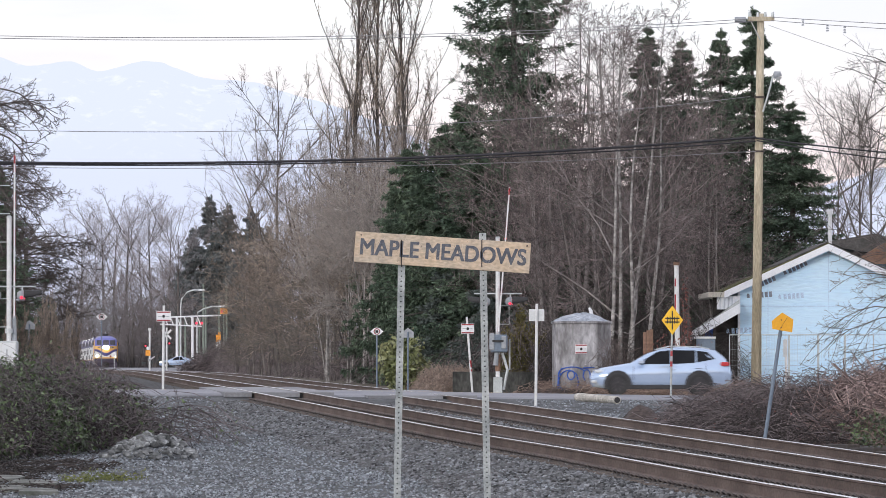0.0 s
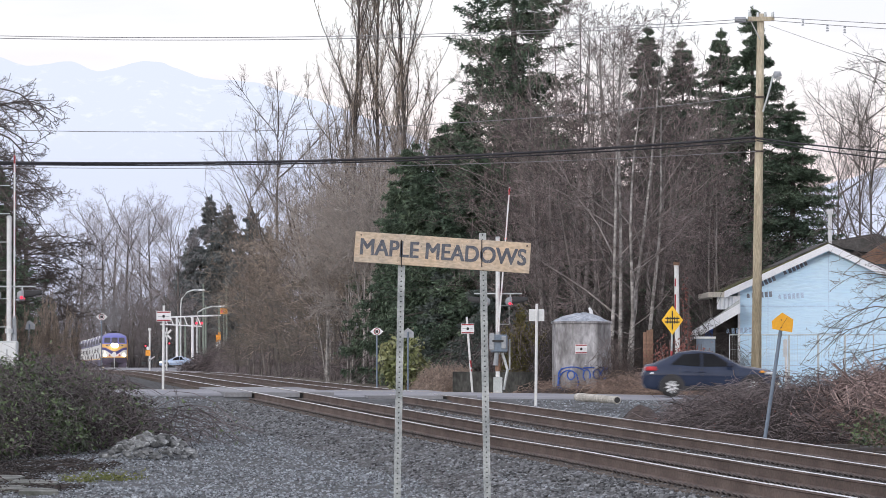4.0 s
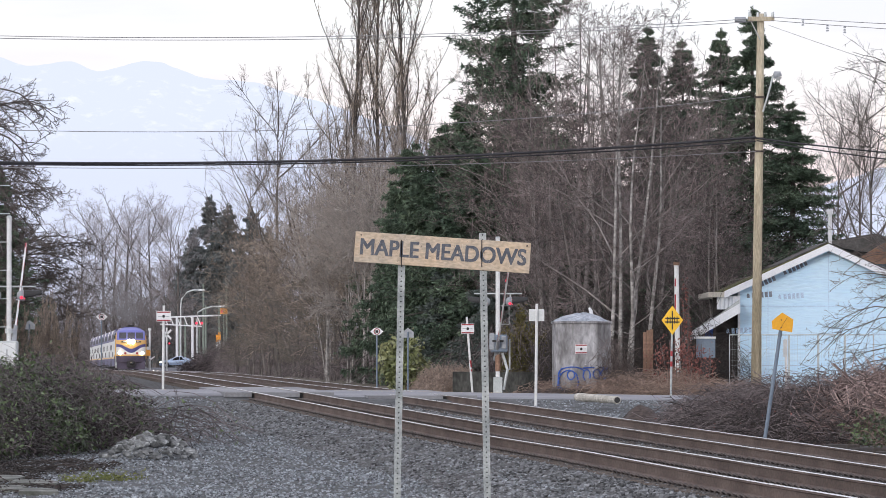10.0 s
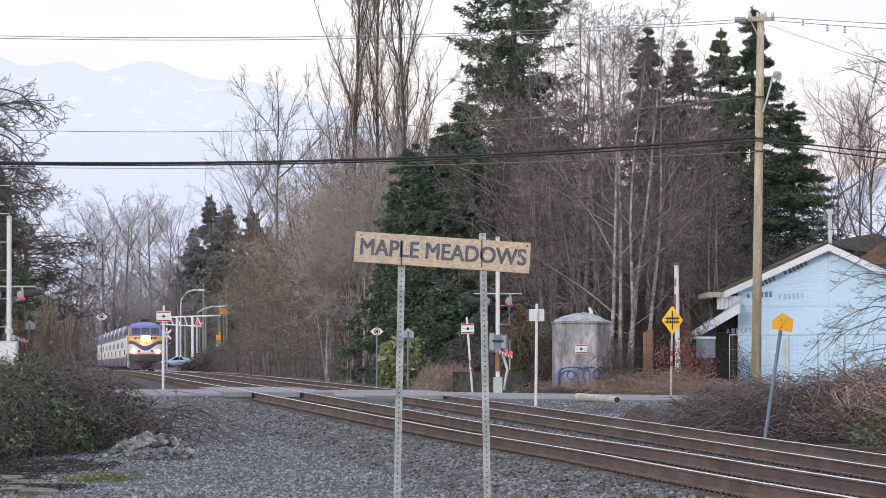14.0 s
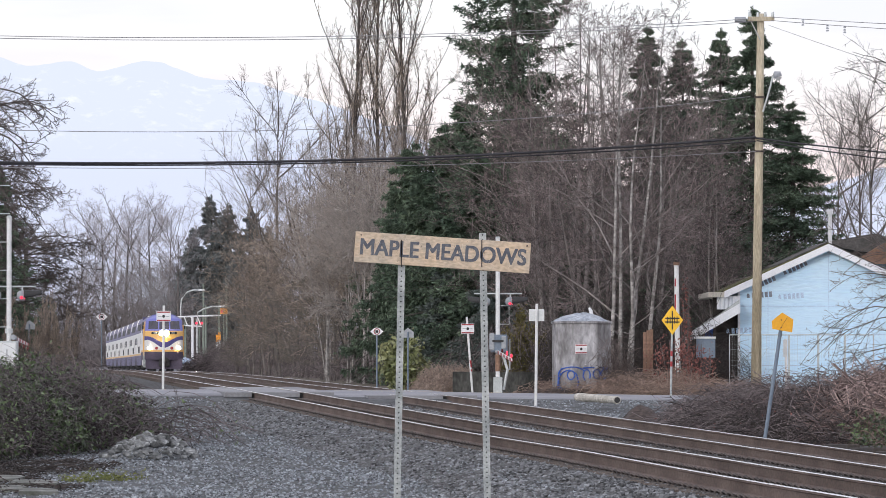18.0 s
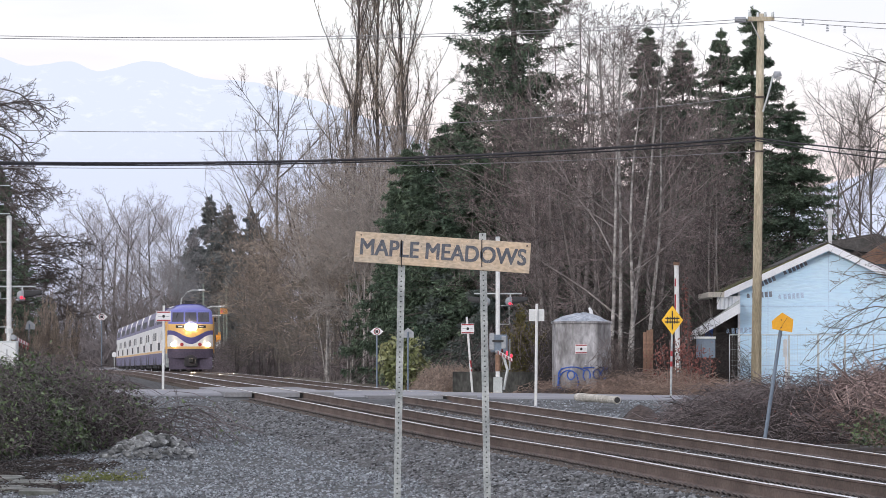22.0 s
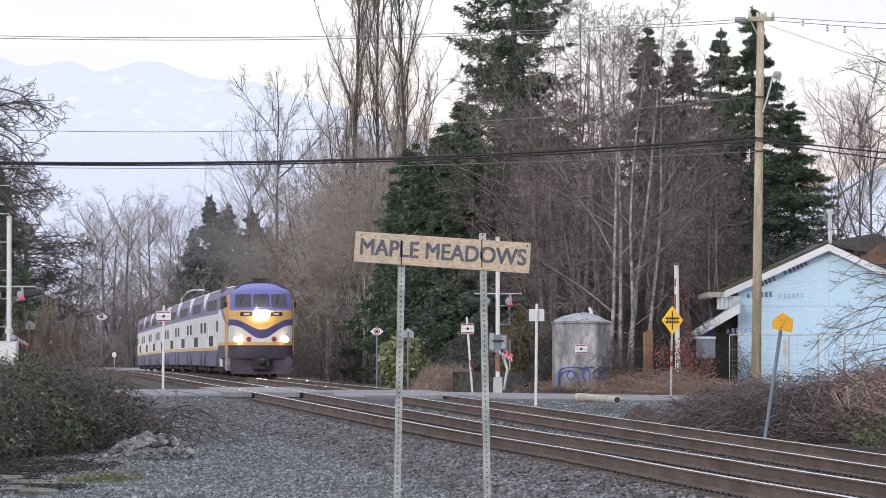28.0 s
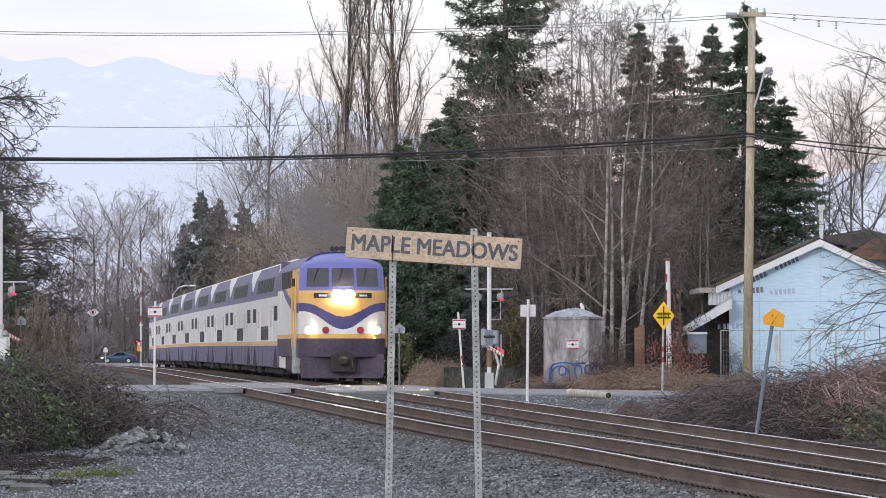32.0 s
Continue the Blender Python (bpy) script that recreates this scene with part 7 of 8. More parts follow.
def locomotive():
    """The streamlined diesel, nose towards +x, origin on the rail below the nose."""
    t = thing("locomotive", "purple, gold and white streamlined diesel locomotive with lit headlamps", "locomotive")
    W = 1.60
    def half_width(z):
        """Half of the body's width: upright, then leaning in, then rounded into the roof."""
        return W - 0.06 * max(0.0, z - 3.2) - 0.42 * (max(0.0, z - 4.2) / 0.62) ** 2
    def corner_drop(z):
        return 0.15 * min(1.0, max(0.0, (z - 4.2) / 0.5))
    def front(u, z):
        """The nose: u from -1 to 1 across; bowed in plan, raked above the lamps, rounded into the roof."""
        bow = 0.42 * u * u + 0.35 * abs(u) ** 6
        rake = 0.0 if z < 3.3 else 0.42 * (z - 3.3) if z < 4.35 else 0.44 + 1.5 * ((z - 4.35) / 0.45) ** 2
        low = 0.10 * max(0.0, 1.6 - z)
        return (-bow - rake - low, u * half_width(z), z - corner_drop(z) * u ** 4)
    def vee(u):
        a = min(abs(u), 1.0)
        return 0.5 - 0.5 * math.cos(math.pi * min(1.0, a * 1.12))
    def paint(u, z):
        v = vee(u)
        if z > 3.42:
            return 0
        if z > 2.43 + 0.50 * v:
            return 1
        if z > 1.96 + 0.66 * v:
            return 2
        if z > 1.78:
            return 3
        return 1 if z > 1.62 else 4
    body = Mesh()
    us = np.linspace(-1, 1, 81)
    zs = np.concatenate([np.linspace(0.95, 3.3, 130), np.linspace(3.33, 4.2, 15), np.linspace(4.25, 4.82, 12)])
    body.grid(front, us, zs, slots=paint)
    # cab and long hood sides, roof
    def flank(s):
        def at(x, z):
            return (x, s * half_width(z), z - corner_drop(z))
        return at
    def side_paint(x, z):
        k = min(1.0, max(0.0, (-x - 1.0) / 12.0))
        dip = 2.93 + 0.95 * k * k
        if z > 4.2 or x < -14.0:
            return 5 if z > 3.5 else 3 if z > 1.78 else 1 if z > 1.62 else 4
        if z > dip:
            return 1
        if z > dip - 0.36:
            return 2
        return 3 if z > 1.78 else 1 if z > 1.62 else 4
    for s in (-1, 1):
        x_edge = np.concatenate([np.linspace(-17.0, -14.2, 4), np.linspace(-14.0, -1.2, 52)])
        def wrap(x, z, s=s):
            p = flank(s)(x, z)
            if x > -1.3:
                q = front(float(s), z)
                return (q[0], q[1], q[2])
            return p
        body.grid(wrap, np.append(x_edge, -0.5), zs, slots=side_paint)
    def roof(x, u):
        return (x, u * half_width(4.82), 4.82 - 0.15 * u ** 4)
    body.grid(roof, [-17.0, -2.6, -1.9], np.linspace(-1, 1, 21), slots=lambda x, u: 0 if x > -3 else 5)
    body.grid(lambda u, v: front(u, 4.82) if v > 0.5 else roof(-1.9, u), np.linspace(-1, 1, 21), [0.0, 1.0], slots=lambda u, v: 0)
    body.box(-17.0, -1.45, 0.9, -16.95, 1.45, 4.7, slot=5)
    part("body", body, [T_BLUE, T_YELLOW, T_PURPLE, T_WHITE, T_PILOT, T_UPPER], t, smooth=False)
    def patch(name, u0, u1, z0, z1, d, material, parent=t, label="", corner=0.0):
        m = Mesh()
        uu, zz = np.linspace(u0, u1, 7), np.linspace(z0, z1, 6)
        def at(u, z):
            p = front(u, z)
            return (p[0] + d, p[1], p[2])
        m.grid(at, uu, zz)
        for seq in ([(u, z0) for u in uu], [(u, z1) for u in uu[::-1]], [(u0, z) for z in zz[::-1]], [(u1, z) for z in zz]):
            a = [at(*q) for q in seq]
            m.add(a + [(p[0] - d - 0.03, p[1], p[2]) for p in a], [(i, i + 1, len(a) + i + 1, len(a) + i) for i in range(len(a) - 1)])
        return part(name, m, material, parent, label)
    for u0, u1 in ((-0.84, -0.33), (-0.26, 0.26), (0.33, 0.84)):
        w = patch("windscreen", u0, u1, 3.54, 4.22, 0.02, CAB_GLASS)
        p = front((u0 + u1) / 2, 4.22)
        q = front((u0 + u1) / 2 - 0.1, 3.75)
        part("wiper", Mesh().tube([(p[0] + 0.05, p[1], p[2]), (q[0] + 0.05, q[1], q[2])], 0.015, 4), BLACK, w)
    for s in (-1, 1):
        nb = patch("number_board", s * 0.46 - 0.21, s * 0.46 + 0.21, 3.11, 3.30, 0.02, BLACK)
        patch("number_bar", s * 0.47 - 0.09, s * 0.47 + 0.09, 3.17, 3.24, 0.028, SIGN_BACK, nb)
        p = front(s * 0.78, 1.92)
        d = part("ditch_lamp", Mesh().tube([(p[0] - 0.05, p[1], p[2]), (p[0] + 0.08, p[1], p[2])], 0.15, 16), T_DARK, t)
        part("lens", Mesh().tube([(p[0] + 0.081, p[1], p[2]), (p[0] + 0.10, p[1], p[2])], 0.13, 16), LAMP_DITCH, d)
        p = front(s * 0.40, 1.93)
        d = part("marker_lamp", Mesh().tube([(p[0] - 0.03, p[1], p[2]), (p[0] + 0.06, p[1], p[2])], 0.13, 14), RED, t)
    p = front(0, 3.2)
    h = part("headlamp", Mesh().box(p[0] - 0.05, -0.42, 3.0, p[0] + 0.05, 0.42, 3.42, 0.04), T_YELLOW, t)
    for y in (-0.205, 0.205):
        part("lens", Mesh().tube([(p[0] + 0.051, y, 3.2), (p[0] + 0.07, y, 3.2)], 0.2, 16), LAMP_HEAD, h)
    # pilot, coupler, steps
    pil = Mesh()
    outl = [(-1.50, 0.16), (1.50, 0.16), (1.56, 0.55), (1.52, 1.05), (-1.52, 1.05), (-1.56, 0.55)]
    pil.loft([[(-0.75 - 0.25 * abs(y) / 1.5, y, z) for y, z in outl], [(-0.12 - 0.30 * (abs(y) / 1.5) ** 2, y, z) for y, z in outl]])
    part("pilot", pil, T_PILOT, t, "dark purple snowplough pilot")
    rec = part("coupler_pocket", Mesh().box(-0.2, -0.46, 0.36, -0.08, 0.46, 1.22, 0.04), BLACK, t)
    part("coupler_plate", Mesh().tube([(-0.09, 0, 0.80), (-0.03, 0, 0.80)], 0.40, 20), T_DARK, t)
    part("coupler", Mesh().box(-0.1, -0.16, 0.62, 0.30, 0.16, 0.96, 0.08), RUBBER, rec)
    part("hose", Mesh().tube([(0.08, 0.3, 0.9), (0.22, 0.34, 0.55), (0.1, 0.3, 0.4)], 0.03, 6), BLACK, rec)
    for s in (-1, 1):
        w = part("cab_window", Mesh().box(-2.6, s * 1.53 - 0.02, 3.45, -1.75, s * 1.53 + 0.03, 4.15, 0.02), GLASS, t)
        d = part("cab_door", Mesh().box(-3.8, s * 1.61 - 0.02, 1.75, -3.1, s * 1.61 + 0.008, 3.95, 0.01), T_YELLOW, t)
        for x in (-1.45, -3.95):
            part("grab_rail", Mesh().tube([(x, s * 1.68, 1.3), (x, s * 1.68, 3.9)], 0.035, 6), T_YELLOW, t)
        part("mirror", Mesh().box(-1.5, s * 1.75 - 0.08, 3.55, -1.42, s * 1.75 + 0.08, 3.85, 0.01), BLACK, t)
        part("window_frame", Mesh().box(-2.72, s * 1.53 - 0.02, 3.36, -1.62, s * 1.53 + 0.022, 4.24, 0.02), T_YELLOW, t)
        st = part("step_well", Mesh().box(-3.9, s * 1.35 - 0.35, 0.3, -2.4, s * 1.35 + 0.26, 1.62, 0.05), DULL_GALV, t, "grey step well under the cab door")
        for k in range(6):
            part("step", Mesh().box(-3.8, s * 1.5 - 0.12, 0.36 + 0.20 * k, -2.5, s * 1.5 + 0.2, 0.42 + 0.20 * k), T_DARK if k % 2 else GALV, st)
        for k in range(3):
            part("grille", Mesh().box(-8.4 - 2.6 * k, s * 1.57 - 0.02, 3.55, -6.2 - 2.6 * k, s * 1.57 + 0.02, 4.2, 0.01), T_DARK, t)
        part("fuel_tank", Mesh().box(-11.5, s * 1.25 - 0.3, 0.35, -6.5, s * 1.25 + 0.3, 1.05, 0.08), T_DARK, t)
    for x in (-4.0, -13.8):
        b = part("bogie", Mesh().box(x - 1.9, -1.25, 0.4, x + 1.9, 1.25, 0.85, 0.06), T_DARK, t)
        for dx in (-1.3, 1.3):
            for y in (-0.8, 0.8):
                part("wheel", Mesh().tube([(x + dx, y - 0.07, 0.51), (x + dx, y + 0.07, 0.51)], 0.51, 18), T_DARK, b)
    horn = part("horn_base", Mesh().box(-3.0, -0.35, 4.78, -2.6, 0.35, 4.86), T_DARK, t)
    for y in (-0.26, -0.09, 0.09, 0.26):
        part("horn", Mesh().tube([(-3.0, y, 4.95), (-2.5, y, 4.97)], [0.03, 0.1], 10), BLACK, horn)
    part("exhaust", Mesh().box(-9.5, -0.4, 4.7, -8.3, 0.4, 4.95, 0.05), T_DARK, t)
    return t


def exhaust():
    """A thin haze of soot trailing from the exhaust, in fine grains."""
    rng = np.random.default_rng(9)
    n = 36000
    u = rng.random(n) ** 0.8
    at = np.stack([-8.9 - 75 * u + rng.normal(0, 1, n), rng.normal(0, 0.3 + 2.6 * u, n), 5.2 + 4.5 * u ** 0.7 + rng.normal(0, 0.2 + 1.3 * u, n)], -1)
    at[:, 2] = np.maximum(at[:, 2], 5.0)
    tet_v = np.array([[1, 0, -0.5], [-0.5, 0.87, -0.5], [-0.5, -0.87, -0.5], [0, 0, 1.0]])
    tet_f = np.array([[0, 1, 3], [1, 2, 3], [2, 0, 3], [0, 2, 1]])
    v, f = scatter(rng, tet_v, tet_f, at, rng.uniform(0.010, 0.020, n))
    return tagged(new("smoke", raw_mesh("smoke", v, f, SOOT)), "thin grey exhaust haze above the locomotive", "smoke", kind="stuff")


LOCO = locomotive()
SMOKE = exhaust()
COACHES = [coach()]
COACHES += [copy_thing(COACHES[0], pose(0, 0, 0)) for _ in range(7)]
# distance along the far track
ARC_Y = np.linspace(60, 1350, 2600)
ARC_S = np.concatenate([[0], np.cumsum(np.hypot(np.diff(ARC_Y), np.diff(line_x(ARC_Y))))])


def rail_pose(s, half):
    """The pose of a vehicle whose ends are half metres ahead of and behind s on the line, its nose towards the camera."""
    a, b = (on_line(float(np.interp(v, ARC_S, ARC_Y))) for v in (s - half, s + half))
    d = a - b
    mid = on_line(float(np.interp(s, ARC_S, ARC_Y)))
    return Matrix.Translation((a + b) / 2 * 0.5 + mid * 0.5) @ pose(0, 0, 0, 0, -math.degrees(math.asin(d.z / d.length)), math.degrees(math.atan2(d.y, d.x)))


# ---- cars ----
def car(name, label, paint, length, stations, glass, wheel_x, wheel_r, half, rim, lamps, tail, roof_rail=False):
    """A car, nose towards +x, origin on the road at its middle. stations: x, sill, belt, roof or bonnet height, belt width, top width."""
    c = thing(name, label, "car")
    rings = []
    for x, z0, zb, zt, wb, wt in stations:
        zm = z0 + (zb - z0) * 0.62
        side = [(wb * 0.86, z0), (wb * 0.93, z0 + 0.10), (wb, zm), (wb * 0.955, zb), (wt + 0.03, zt - 0.07), (wt * 0.9, zt - 0.015), (wt * 0.45, zt)]
        rings.append([(x, -y, z) for y, z in side] + [(x, y, z) for y, z in side[::-1]])
    shiny = lambda i, k: 1 if k in (5, 6, 7) and (stations[i + 1][3] - stations[i][3] > 0.1 and stations[i + 1][0] > -0.4 and stations[i][0] < 1.1 or
                                                stations[i][3] - stations[i + 1][3] > 0.12 and -2.1 < stations[i][0] < -0.9) else 0
    part("body", Mesh().loft(rings, slots=shiny), [paint, GLASS], c, smooth=True)
    rev = stations[::-1]
    xs = [s[0] for s in rev]
    lerp = lambda x, k: float(np.interp(x, xs, [s[k] for s in rev]))
    def skin(x, z):
        zb, zt, wb, wt = (lerp(x, k) for k in (2, 3, 4, 5))
        return wb * 0.955 + (wt + 0.03 - wb * 0.955) * min(1, max(0, (z - zb) / max(zt - 0.07 - zb, 0.05)))
    for s in (-1, 1):
        for quad in glass:
            p00, p01, p11, p10 = (Vector(q) for q in quad)
            def pane_at(u, v):
                q = p00.lerp(p10, u).lerp(p01.lerp(p11, u), v)
                return (q.x, s * (skin(q.x, q.y) + 0.018), q.y)
            part("side_window", Mesh().grid(pane_at, np.linspace(0, 1, 9), np.linspace(0, 1, 5)), GLASS, c)
        def flank(x, z):
            z0, zb, wb = lerp(x, 1), lerp(x, 2), lerp(x, 4)
            return float(np.interp(z, [z0, z0 + 0.10, z0 + (zb - z0) * 0.62, zb], [wb * 0.86, wb * 0.93, wb, wb * 0.955]))
        for x in (glass[0][0][0] + 0.12, -0.31, glass[-1][-1][0] + 0.30):
            strip = lambda u, z: (u, s * (flank(u, z) + 0.004), z)
            part("door_seam", Mesh().grid(strip, [x - 0.008, x + 0.008], np.linspace(0.36, lerp(x, 2) - 0.01, 9)), RUBBER, c)
        part("rubbing_strip", Mesh().grid(lambda u, z: (u, s * (flank(u, z) + 0.012), z), np.linspace(wheel_x[1] + wheel_r + 0.12, wheel_x[0] - wheel_r - 0.12, 8), [0.44, 0.50]), paint, c)
        part("sill", Mesh().box(wheel_x[1] + wheel_r + 0.05, s * half * 0.96 - 0.03, 0.2, wheel_x[0] - wheel_r - 0.05, s * half * 0.96 + 0.035, 0.34, 0.02), PLASTIC, c)
        for x in wheel_x:
            arch = Mesh()
            outer = [(x + (wheel_r + 0.10) * math.cos(a), wheel_r + (wheel_r + 0.10) * math.sin(a)) for a in np.linspace(-0.35, math.pi + 0.35, 18)]
            arch.prism(outer, "y", min(s * (half - 0.25), s * (half + 0.006)), max(s * (half - 0.25), s * (half + 0.006)))
            part("wheel_arch", arch, PLASTIC, c)
        for x0, x1, z0, z1, material in lamps:
            part("headlamp", Mesh().box(x0, s * half * 0.78 - 0.18, z0, x1, s * half * 0.78 + 0.13, z1, 0.03), material, c)
        for x0, x1, z0, z1 in tail:
            part("tail_lamp", Mesh().box(x0, s * half * 0.84 - 0.12, z0, x1, s * half * 0.84 + 0.145, z1, 0.03), LAMP_TAIL, c)
        mx, mz = glass[0][0][0] - 0.02, glass[0][0][1] + 0.06
        part("mirror", Mesh().box(mx - 0.2, s * (half + 0.1) - 0.09, mz - 0.06, mx, s * (half + 0.1) + 0.06, mz + 0.08, 0.03), paint, c)
        for x in (glass[0][-1][0] - 0.05, glass[-1][-1][0] + 0.55):
            part("door_handle", Mesh().box(x - 0.12, s * half - 0.01, lerp(x, 2) - 0.17, x + 0.12, s * half + 0.025, lerp(x, 2) - 0.13, 0.01), paint, c)
        if roof_rail:
            part("roof_rail", Mesh().tube([(-1.6, s * 0.57, 1.515), (-1.3, s * 0.60, 1.585), (-0.3, s * 0.61, 1.61), (0.15, s * 0.60, 1.50)], 0.018, 6), GALV, c)
    wheels = []
    for x in wheel_x:
        for s in (-1, 1):
            w = part("wheel", Mesh().tube([(0, -0.11, 0), (0, -0.10, 0), (0, 0.10, 0), (0, 0.11, 0)], [wheel_r - 0.03, wheel_r, wheel_r, wheel_r - 0.03], 28), RUBBER, c)
            w.matrix_basis = pose(x, s * (half - 0.10), wheel_r)
            hub = part("rim", Mesh().tube([(0, s * 0.100, 0), (0, s * 0.116, 0)], [wheel_r * 0.68, wheel_r * 0.64], 24), PLASTIC, w)
            for k in range(9):
                a = 2 * math.pi * k / 9
                part("spoke", Mesh().box(-wheel_r * 0.085, min(s * 0.117, s * 0.128), 0.05, wheel_r * 0.085, max(s * 0.117, s * 0.128), wheel_r * 0.66, turn=pose(0, 0, 0, 0, math.degrees(a), 0)), rim, hub)
            wheels.append(w)
    return c, wheels


SUV, SUV_WHEELS = car(
    "suv", "silver-blue compact sport utility car with black arches", SILVER, 4.6,
    [(2.30, 0.40, 0.58, 0.63, 0.60, 0.46), (2.22, 0.28, 0.70, 0.77, 0.78, 0.60), (1.95, 0.24, 0.82, 0.90, 0.88, 0.72), (1.40, 0.24, 0.92, 1.00, 0.92, 0.78),
     (1.02, 0.24, 0.96, 1.06, 0.92, 0.76), (0.45, 0.24, 0.98, 1.38, 0.92, 0.64), (0.02, 0.24, 0.99, 1.53, 0.92, 0.62), (-0.6, 0.24, 1.01, 1.59, 0.92, 0.61),
     (-1.3, 0.24, 1.05, 1.56, 0.92, 0.60), (-1.78, 0.25, 1.08, 1.48, 0.91, 0.58), (-2.05, 0.28, 1.08, 1.27, 0.89, 0.60), (-2.22, 0.32, 0.97, 1.05, 0.84, 0.66), (-2.30, 0.43, 0.72, 0.77, 0.74, 0.62)],
    [[(0.78, 1.03), (0.12, 1.43), (-0.30, 1.48), (-0.30, 1.03)], [(-0.34, 1.03), (-0.34, 1.48), (-1.12, 1.47), (-1.12, 1.07)], [(-1.16, 1.08), (-1.16, 1.46), (-1.52, 1.42), (-1.76, 1.19)]],
    (1.42, -1.24), 0.36, 0.925, T_DARK, [(1.90, 2.16, 0.74, 0.84, SIGN_BACK), (2.12, 2.27, 0.40, 0.50, SIGN_BACK)], [(-2.22, -1.94, 0.96, 1.09)], True)
SEDAN, SEDAN_WHEELS = car(
    "sedan", "dark navy saloon car with bright wheel covers", NAVY, 4.4,
    [(2.20, 0.40, 0.62, 0.66, 0.58, 0.46), (2.10, 0.26, 0.72, 0.78, 0.74, 0.58), (1.80, 0.20, 0.80, 0.88, 0.82, 0.68), (1.25, 0.20, 0.88, 0.97, 0.85, 0.72),
     (0.95, 0.20, 0.91, 1.01, 0.85, 0.70), (0.35, 0.20, 0.93, 1.34, 0.85, 0.58), (0.0, 0.20, 0.94, 1.46, 0.85, 0.56), (-0.55, 0.20, 0.95, 1.50, 0.85, 0.55),
     (-1.05, 0.20, 0.97, 1.43, 0.85, 0.56), (-1.55, 0.21, 1.0, 1.20, 0.84, 0.60), (-1.85, 0.23, 0.99, 1.08, 0.82, 0.66), (-2.1, 0.28, 0.94, 1.03, 0.78, 0.64), (-2.2, 0.42, 0.70, 0.74, 0.66, 0.56)],
    [[(0.72, 0.97), (0.10, 1.36), (-0.28, 1.40), (-0.28, 0.97)], [(-0.34, 0.97), (-0.34, 1.40), (-0.92, 1.36), (-1.30, 1.04)]],
    (1.33, -1.27), 0.315, 0.855, ALLOY, [(1.72, 2.08, 0.70, 0.80, SIGN_BACK), (1.55, 1.72, 0.76, 0.84, AMBER), (2.02, 2.16, 0.38, 0.46, LAMP_CAR)], [(-2.13, -1.75, 0.84, 0.97)])
def far_saloon(label, paint):
    return car(
        "sedan", label, paint, 4.5,
        [(2.25, 0.40, 0.62, 0.66, 0.60, 0.46), (2.1, 0.26, 0.74, 0.80, 0.78, 0.6), (1.25, 0.20, 0.88, 0.97, 0.88, 0.72), (0.95, 0.20, 0.91, 1.01, 0.88, 0.70), (0.2, 0.20, 0.93, 1.40, 0.88, 0.58),
         (-0.55, 0.20, 0.95, 1.46, 0.88, 0.55), (-1.55, 0.21, 1.0, 1.16, 0.88, 0.60), (-2.1, 0.28, 0.94, 1.03, 0.8, 0.64), (-2.25, 0.42, 0.70, 0.74, 0.68, 0.56)],
        [[(0.70, 0.97), (0.10, 1.33), (-0.28, 1.37), (-0.28, 0.97)], [(-0.34, 0.97), (-0.34, 1.37), (-0.95, 1.30), (-1.28, 1.05)]],
        (1.35, -1.3), 0.32, 0.88, ALLOY, [(1.9, 2.2, 0.64, 0.78, LAMP_CAR)], [(-2.2, -1.8, 0.84, 0.97)])


FAR_CAR, FAR_WHEELS = far_saloon("pale silver-blue saloon car beyond the far crossing", SILVER)
FAR_CAR_TWO, FAR_WHEELS_TWO = far_saloon("dark blue saloon car beyond the far crossing", STEEL_BLUE)


# ---- pieces of the railway and the crossing ----
lay_track(0.0, 0.0, "railway track with worn steel rails on timber sleepers")
lay_track(-APART, NEAR_RISE, "railway track with rusty-sided rails on timber sleepers")
lay_crossing()


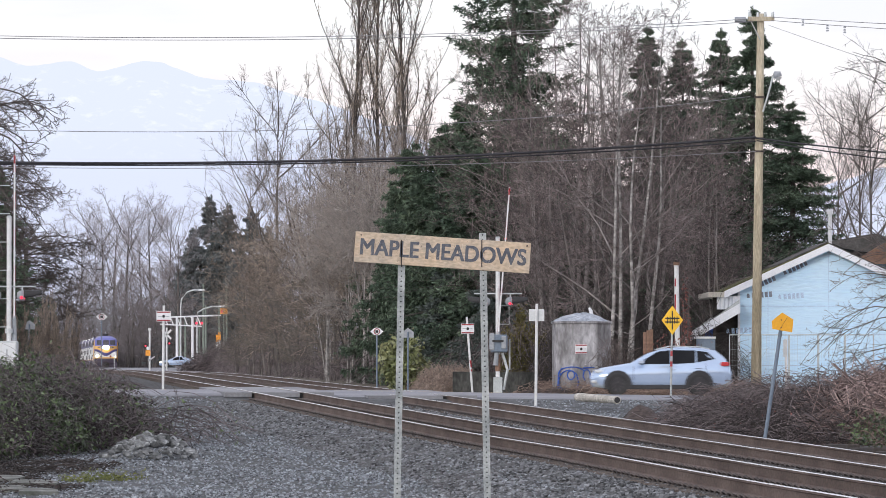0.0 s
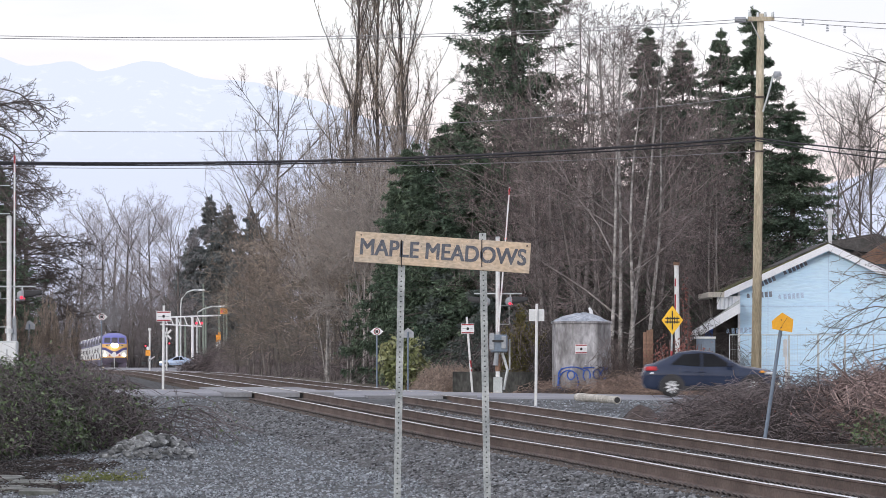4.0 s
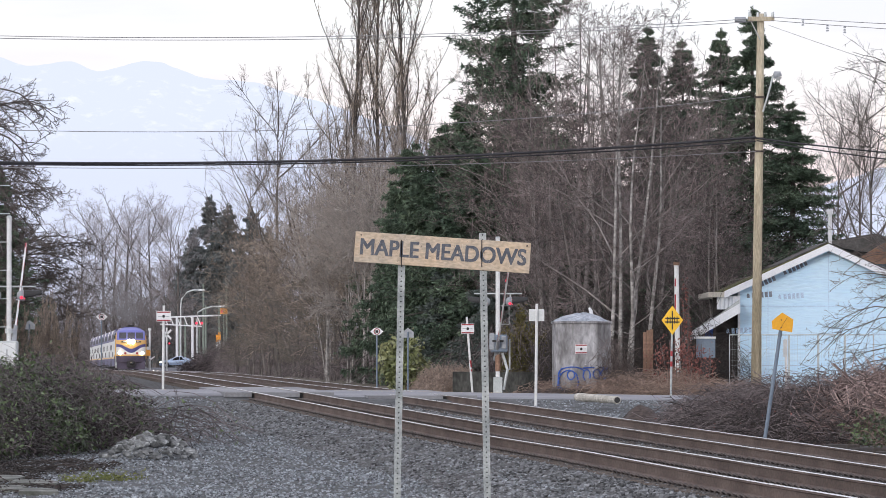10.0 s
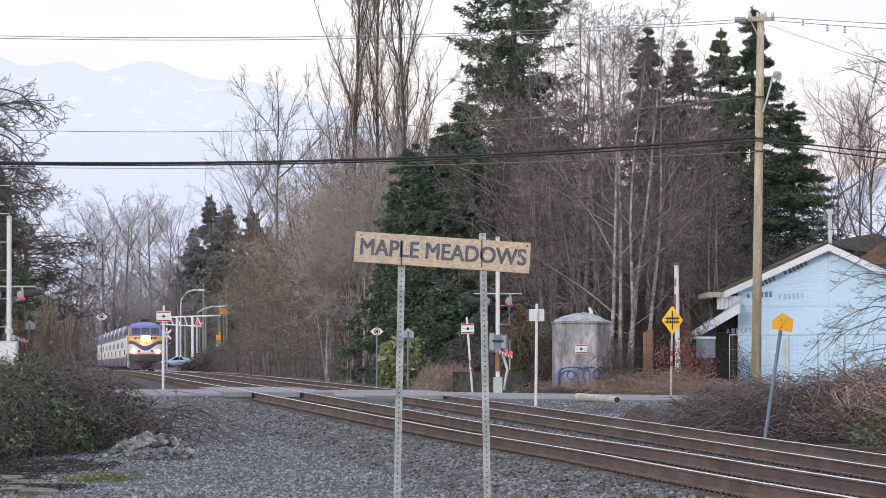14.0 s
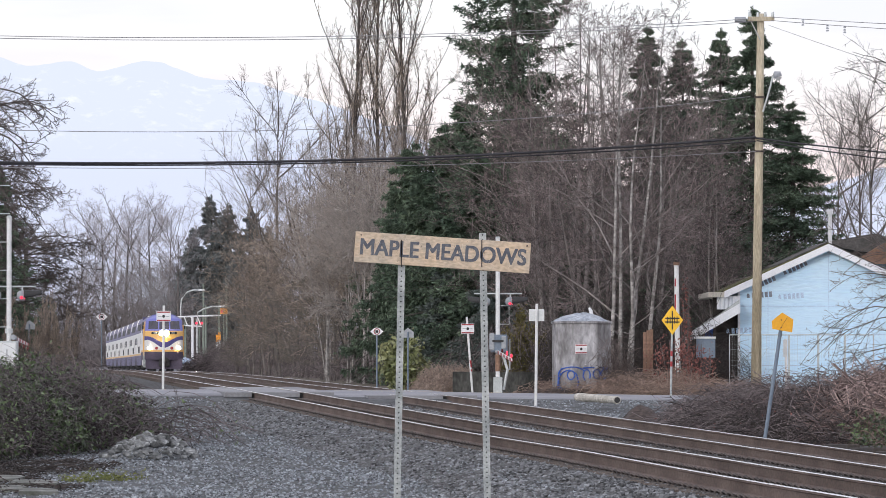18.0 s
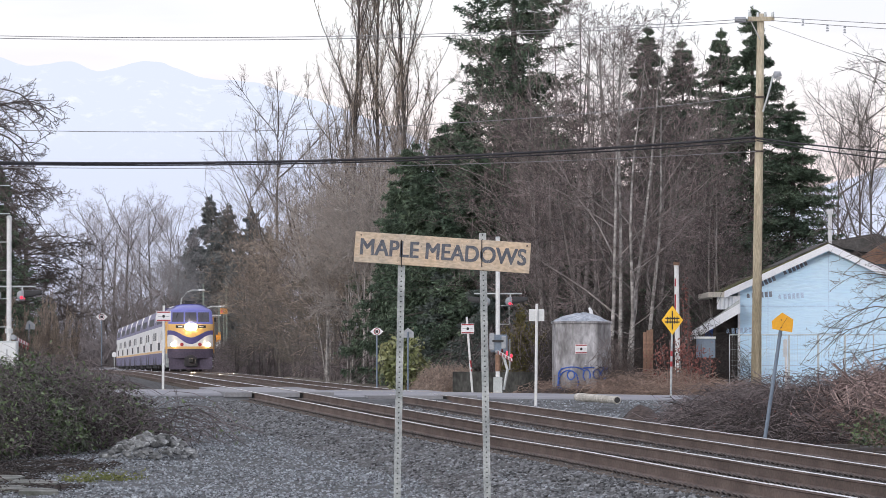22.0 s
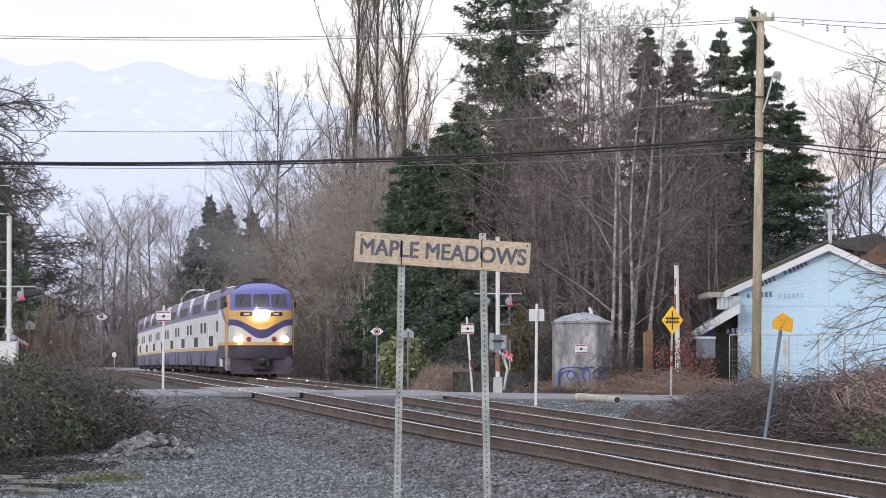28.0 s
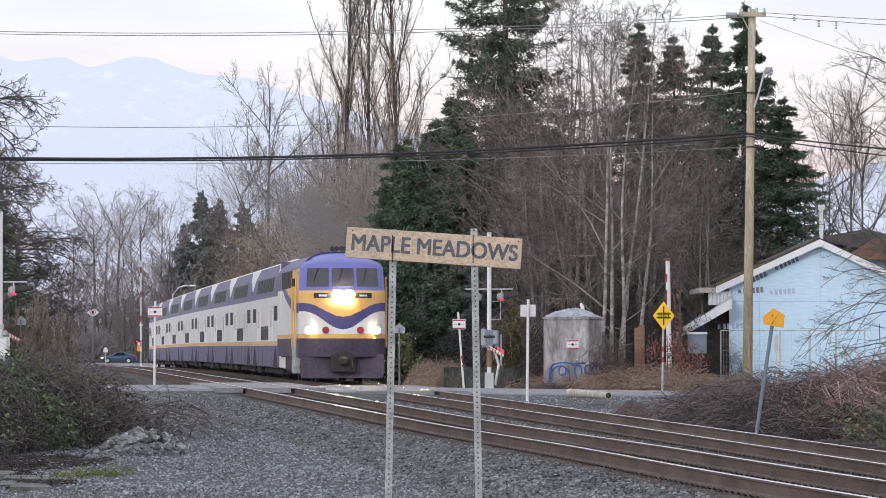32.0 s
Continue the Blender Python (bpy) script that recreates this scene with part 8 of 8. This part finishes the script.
# ---- what moves ----
def motions():
    # gate arms come down across the road
    def swing(x, y, z, tip):
        return lambda a: pose(x, y, z) @ pose(0, 0, 0, a, 0, 0) @ pose(0, 0, 0, 0, tip, 0)
    far = swing(-0.04, -0.14, FAR_ARM.location.z, 4.5)
    walk(FAR_ARM, [(t, far(a)) for t, a in ((0, 0), (5.6, 0), (6.0, 1), (7, 15), (8, 29), (9, 41), (10, 54), (11, 66), (12, 77), (13, 86), (14, 92), (15, 93), (32, 93))])
    near = swing(0.16, 0.12, NEAR_ARM.location.z, 0.0)
    walk(NEAR_ARM, [(t, near(-a)) for t, a in ((0, 0), (5.6, 0), (6.2, 3), (7, 18), (8, 35), (9, 47), (10, 58), (11, 69), (12, 79), (13, 87), (14, 91), (15, 92), (32, 92))])
    low = lambda a: pose(0, -0.3, 1.1) @ pose(0, 0, 0, a, 0, 0)
    walk(DISTANT_ARM, [(t, low(a)) for t, a in ((0, -88), (14, -88), (28.2, -88), (28.7, -60), (29.2, -38), (29.7, -18), (30.3, -5), (31, 0), (32, 0))])
    # the train runs along the far track
    nose = lambda t: 725.2 - 16.83 * t - 0.041 * t * t
    for k, ob in enumerate([LOCO] + COACHES):
        rows = []
        for t in range(0, 33):
            if k == 0:
                m = rail_pose(nose(t) + 8.5, 5.0) @ pose(8.5, 0, 0)
            else:
                m = rail_pose(nose(t) + 17.7 + 12.95 + 25.9 * (k - 1), 9.6)
            rows.append((t, m))
        walk(ob, rows)
        if k == 0:
            walk(SMOKE, rows)
    # cars over the crossing
    def drive(ob, wheels, rows, y, heading, r):
        level = lambda x: road_z(x) + 0.045
        walk(ob, [(t, pose(x, y, level(x), 0, 0, heading)) for t, x in rows])
        for w in wheels:
            base, turned, last, spin = w.matrix_basis.translation.copy(), 0.0, rows[0][1], []
            ts = np.arange(rows[0][0], 5.01, 0.1)
            for t in ts:
                x = float(np.interp(t, [a for a, _ in rows], [b for _, b in rows]))
                turned += math.degrees(abs(x - last) / r)
                last = x
                spin.append((float(t), pose(*base, 0, turned, 0)))
            spin.append((32.0, spin[-1][1]))
            walk(w, spin)
    drive(SUV, SUV_WHEELS, [(0, 7.13), (0.5, 3.24), (1.0, -0.66), (1.5, -4.48), (2.0, -8.50), (2.5, -12.55), (3.0, -16.6), (4.0, -24.6), (5.0, -32.5), (32, -32.5)], 181.8, 180, 0.36)
    drive(SEDAN, SEDAN_WHEELS, [(0, -28.5), (1.0, -19.1), (2.0, -9.87), (2.5, -5.26), (3.2, 1.2), (3.5, 3.9), (4.0, 8.6), (4.5, 13.2), (5.0, 17.8), (32, 19.0)], 178.2, 0, 0.315)
    # cars waiting at the far crossing, then crossing behind the train
    walk(FAR_CAR, [(t, pose(x, 700, 0.12, 0, 0, 180)) for t, x in ((0, -33.6), (27.5, -33.6), (28.5, -33.7), (29.0, -34.0), (29.5, -35.2), (30.0, -37.5), (30.3, -39.65), (30.6, -41.6), (31.0, -44.25), (32.0, -51.0))])
    walk(FAR_CAR_TWO, [(t, pose(x, 700, 0.12, 0, 0, 180)) for t, x in ((0, -21.0), (27.5, -21.0), (28.5, -22.0), (29.5, -25.5), (30.5, -30.8), (31.0, -33.8), (31.6, -37.4), (31.8, -38.75), (32.0, -39.9))])


motions()
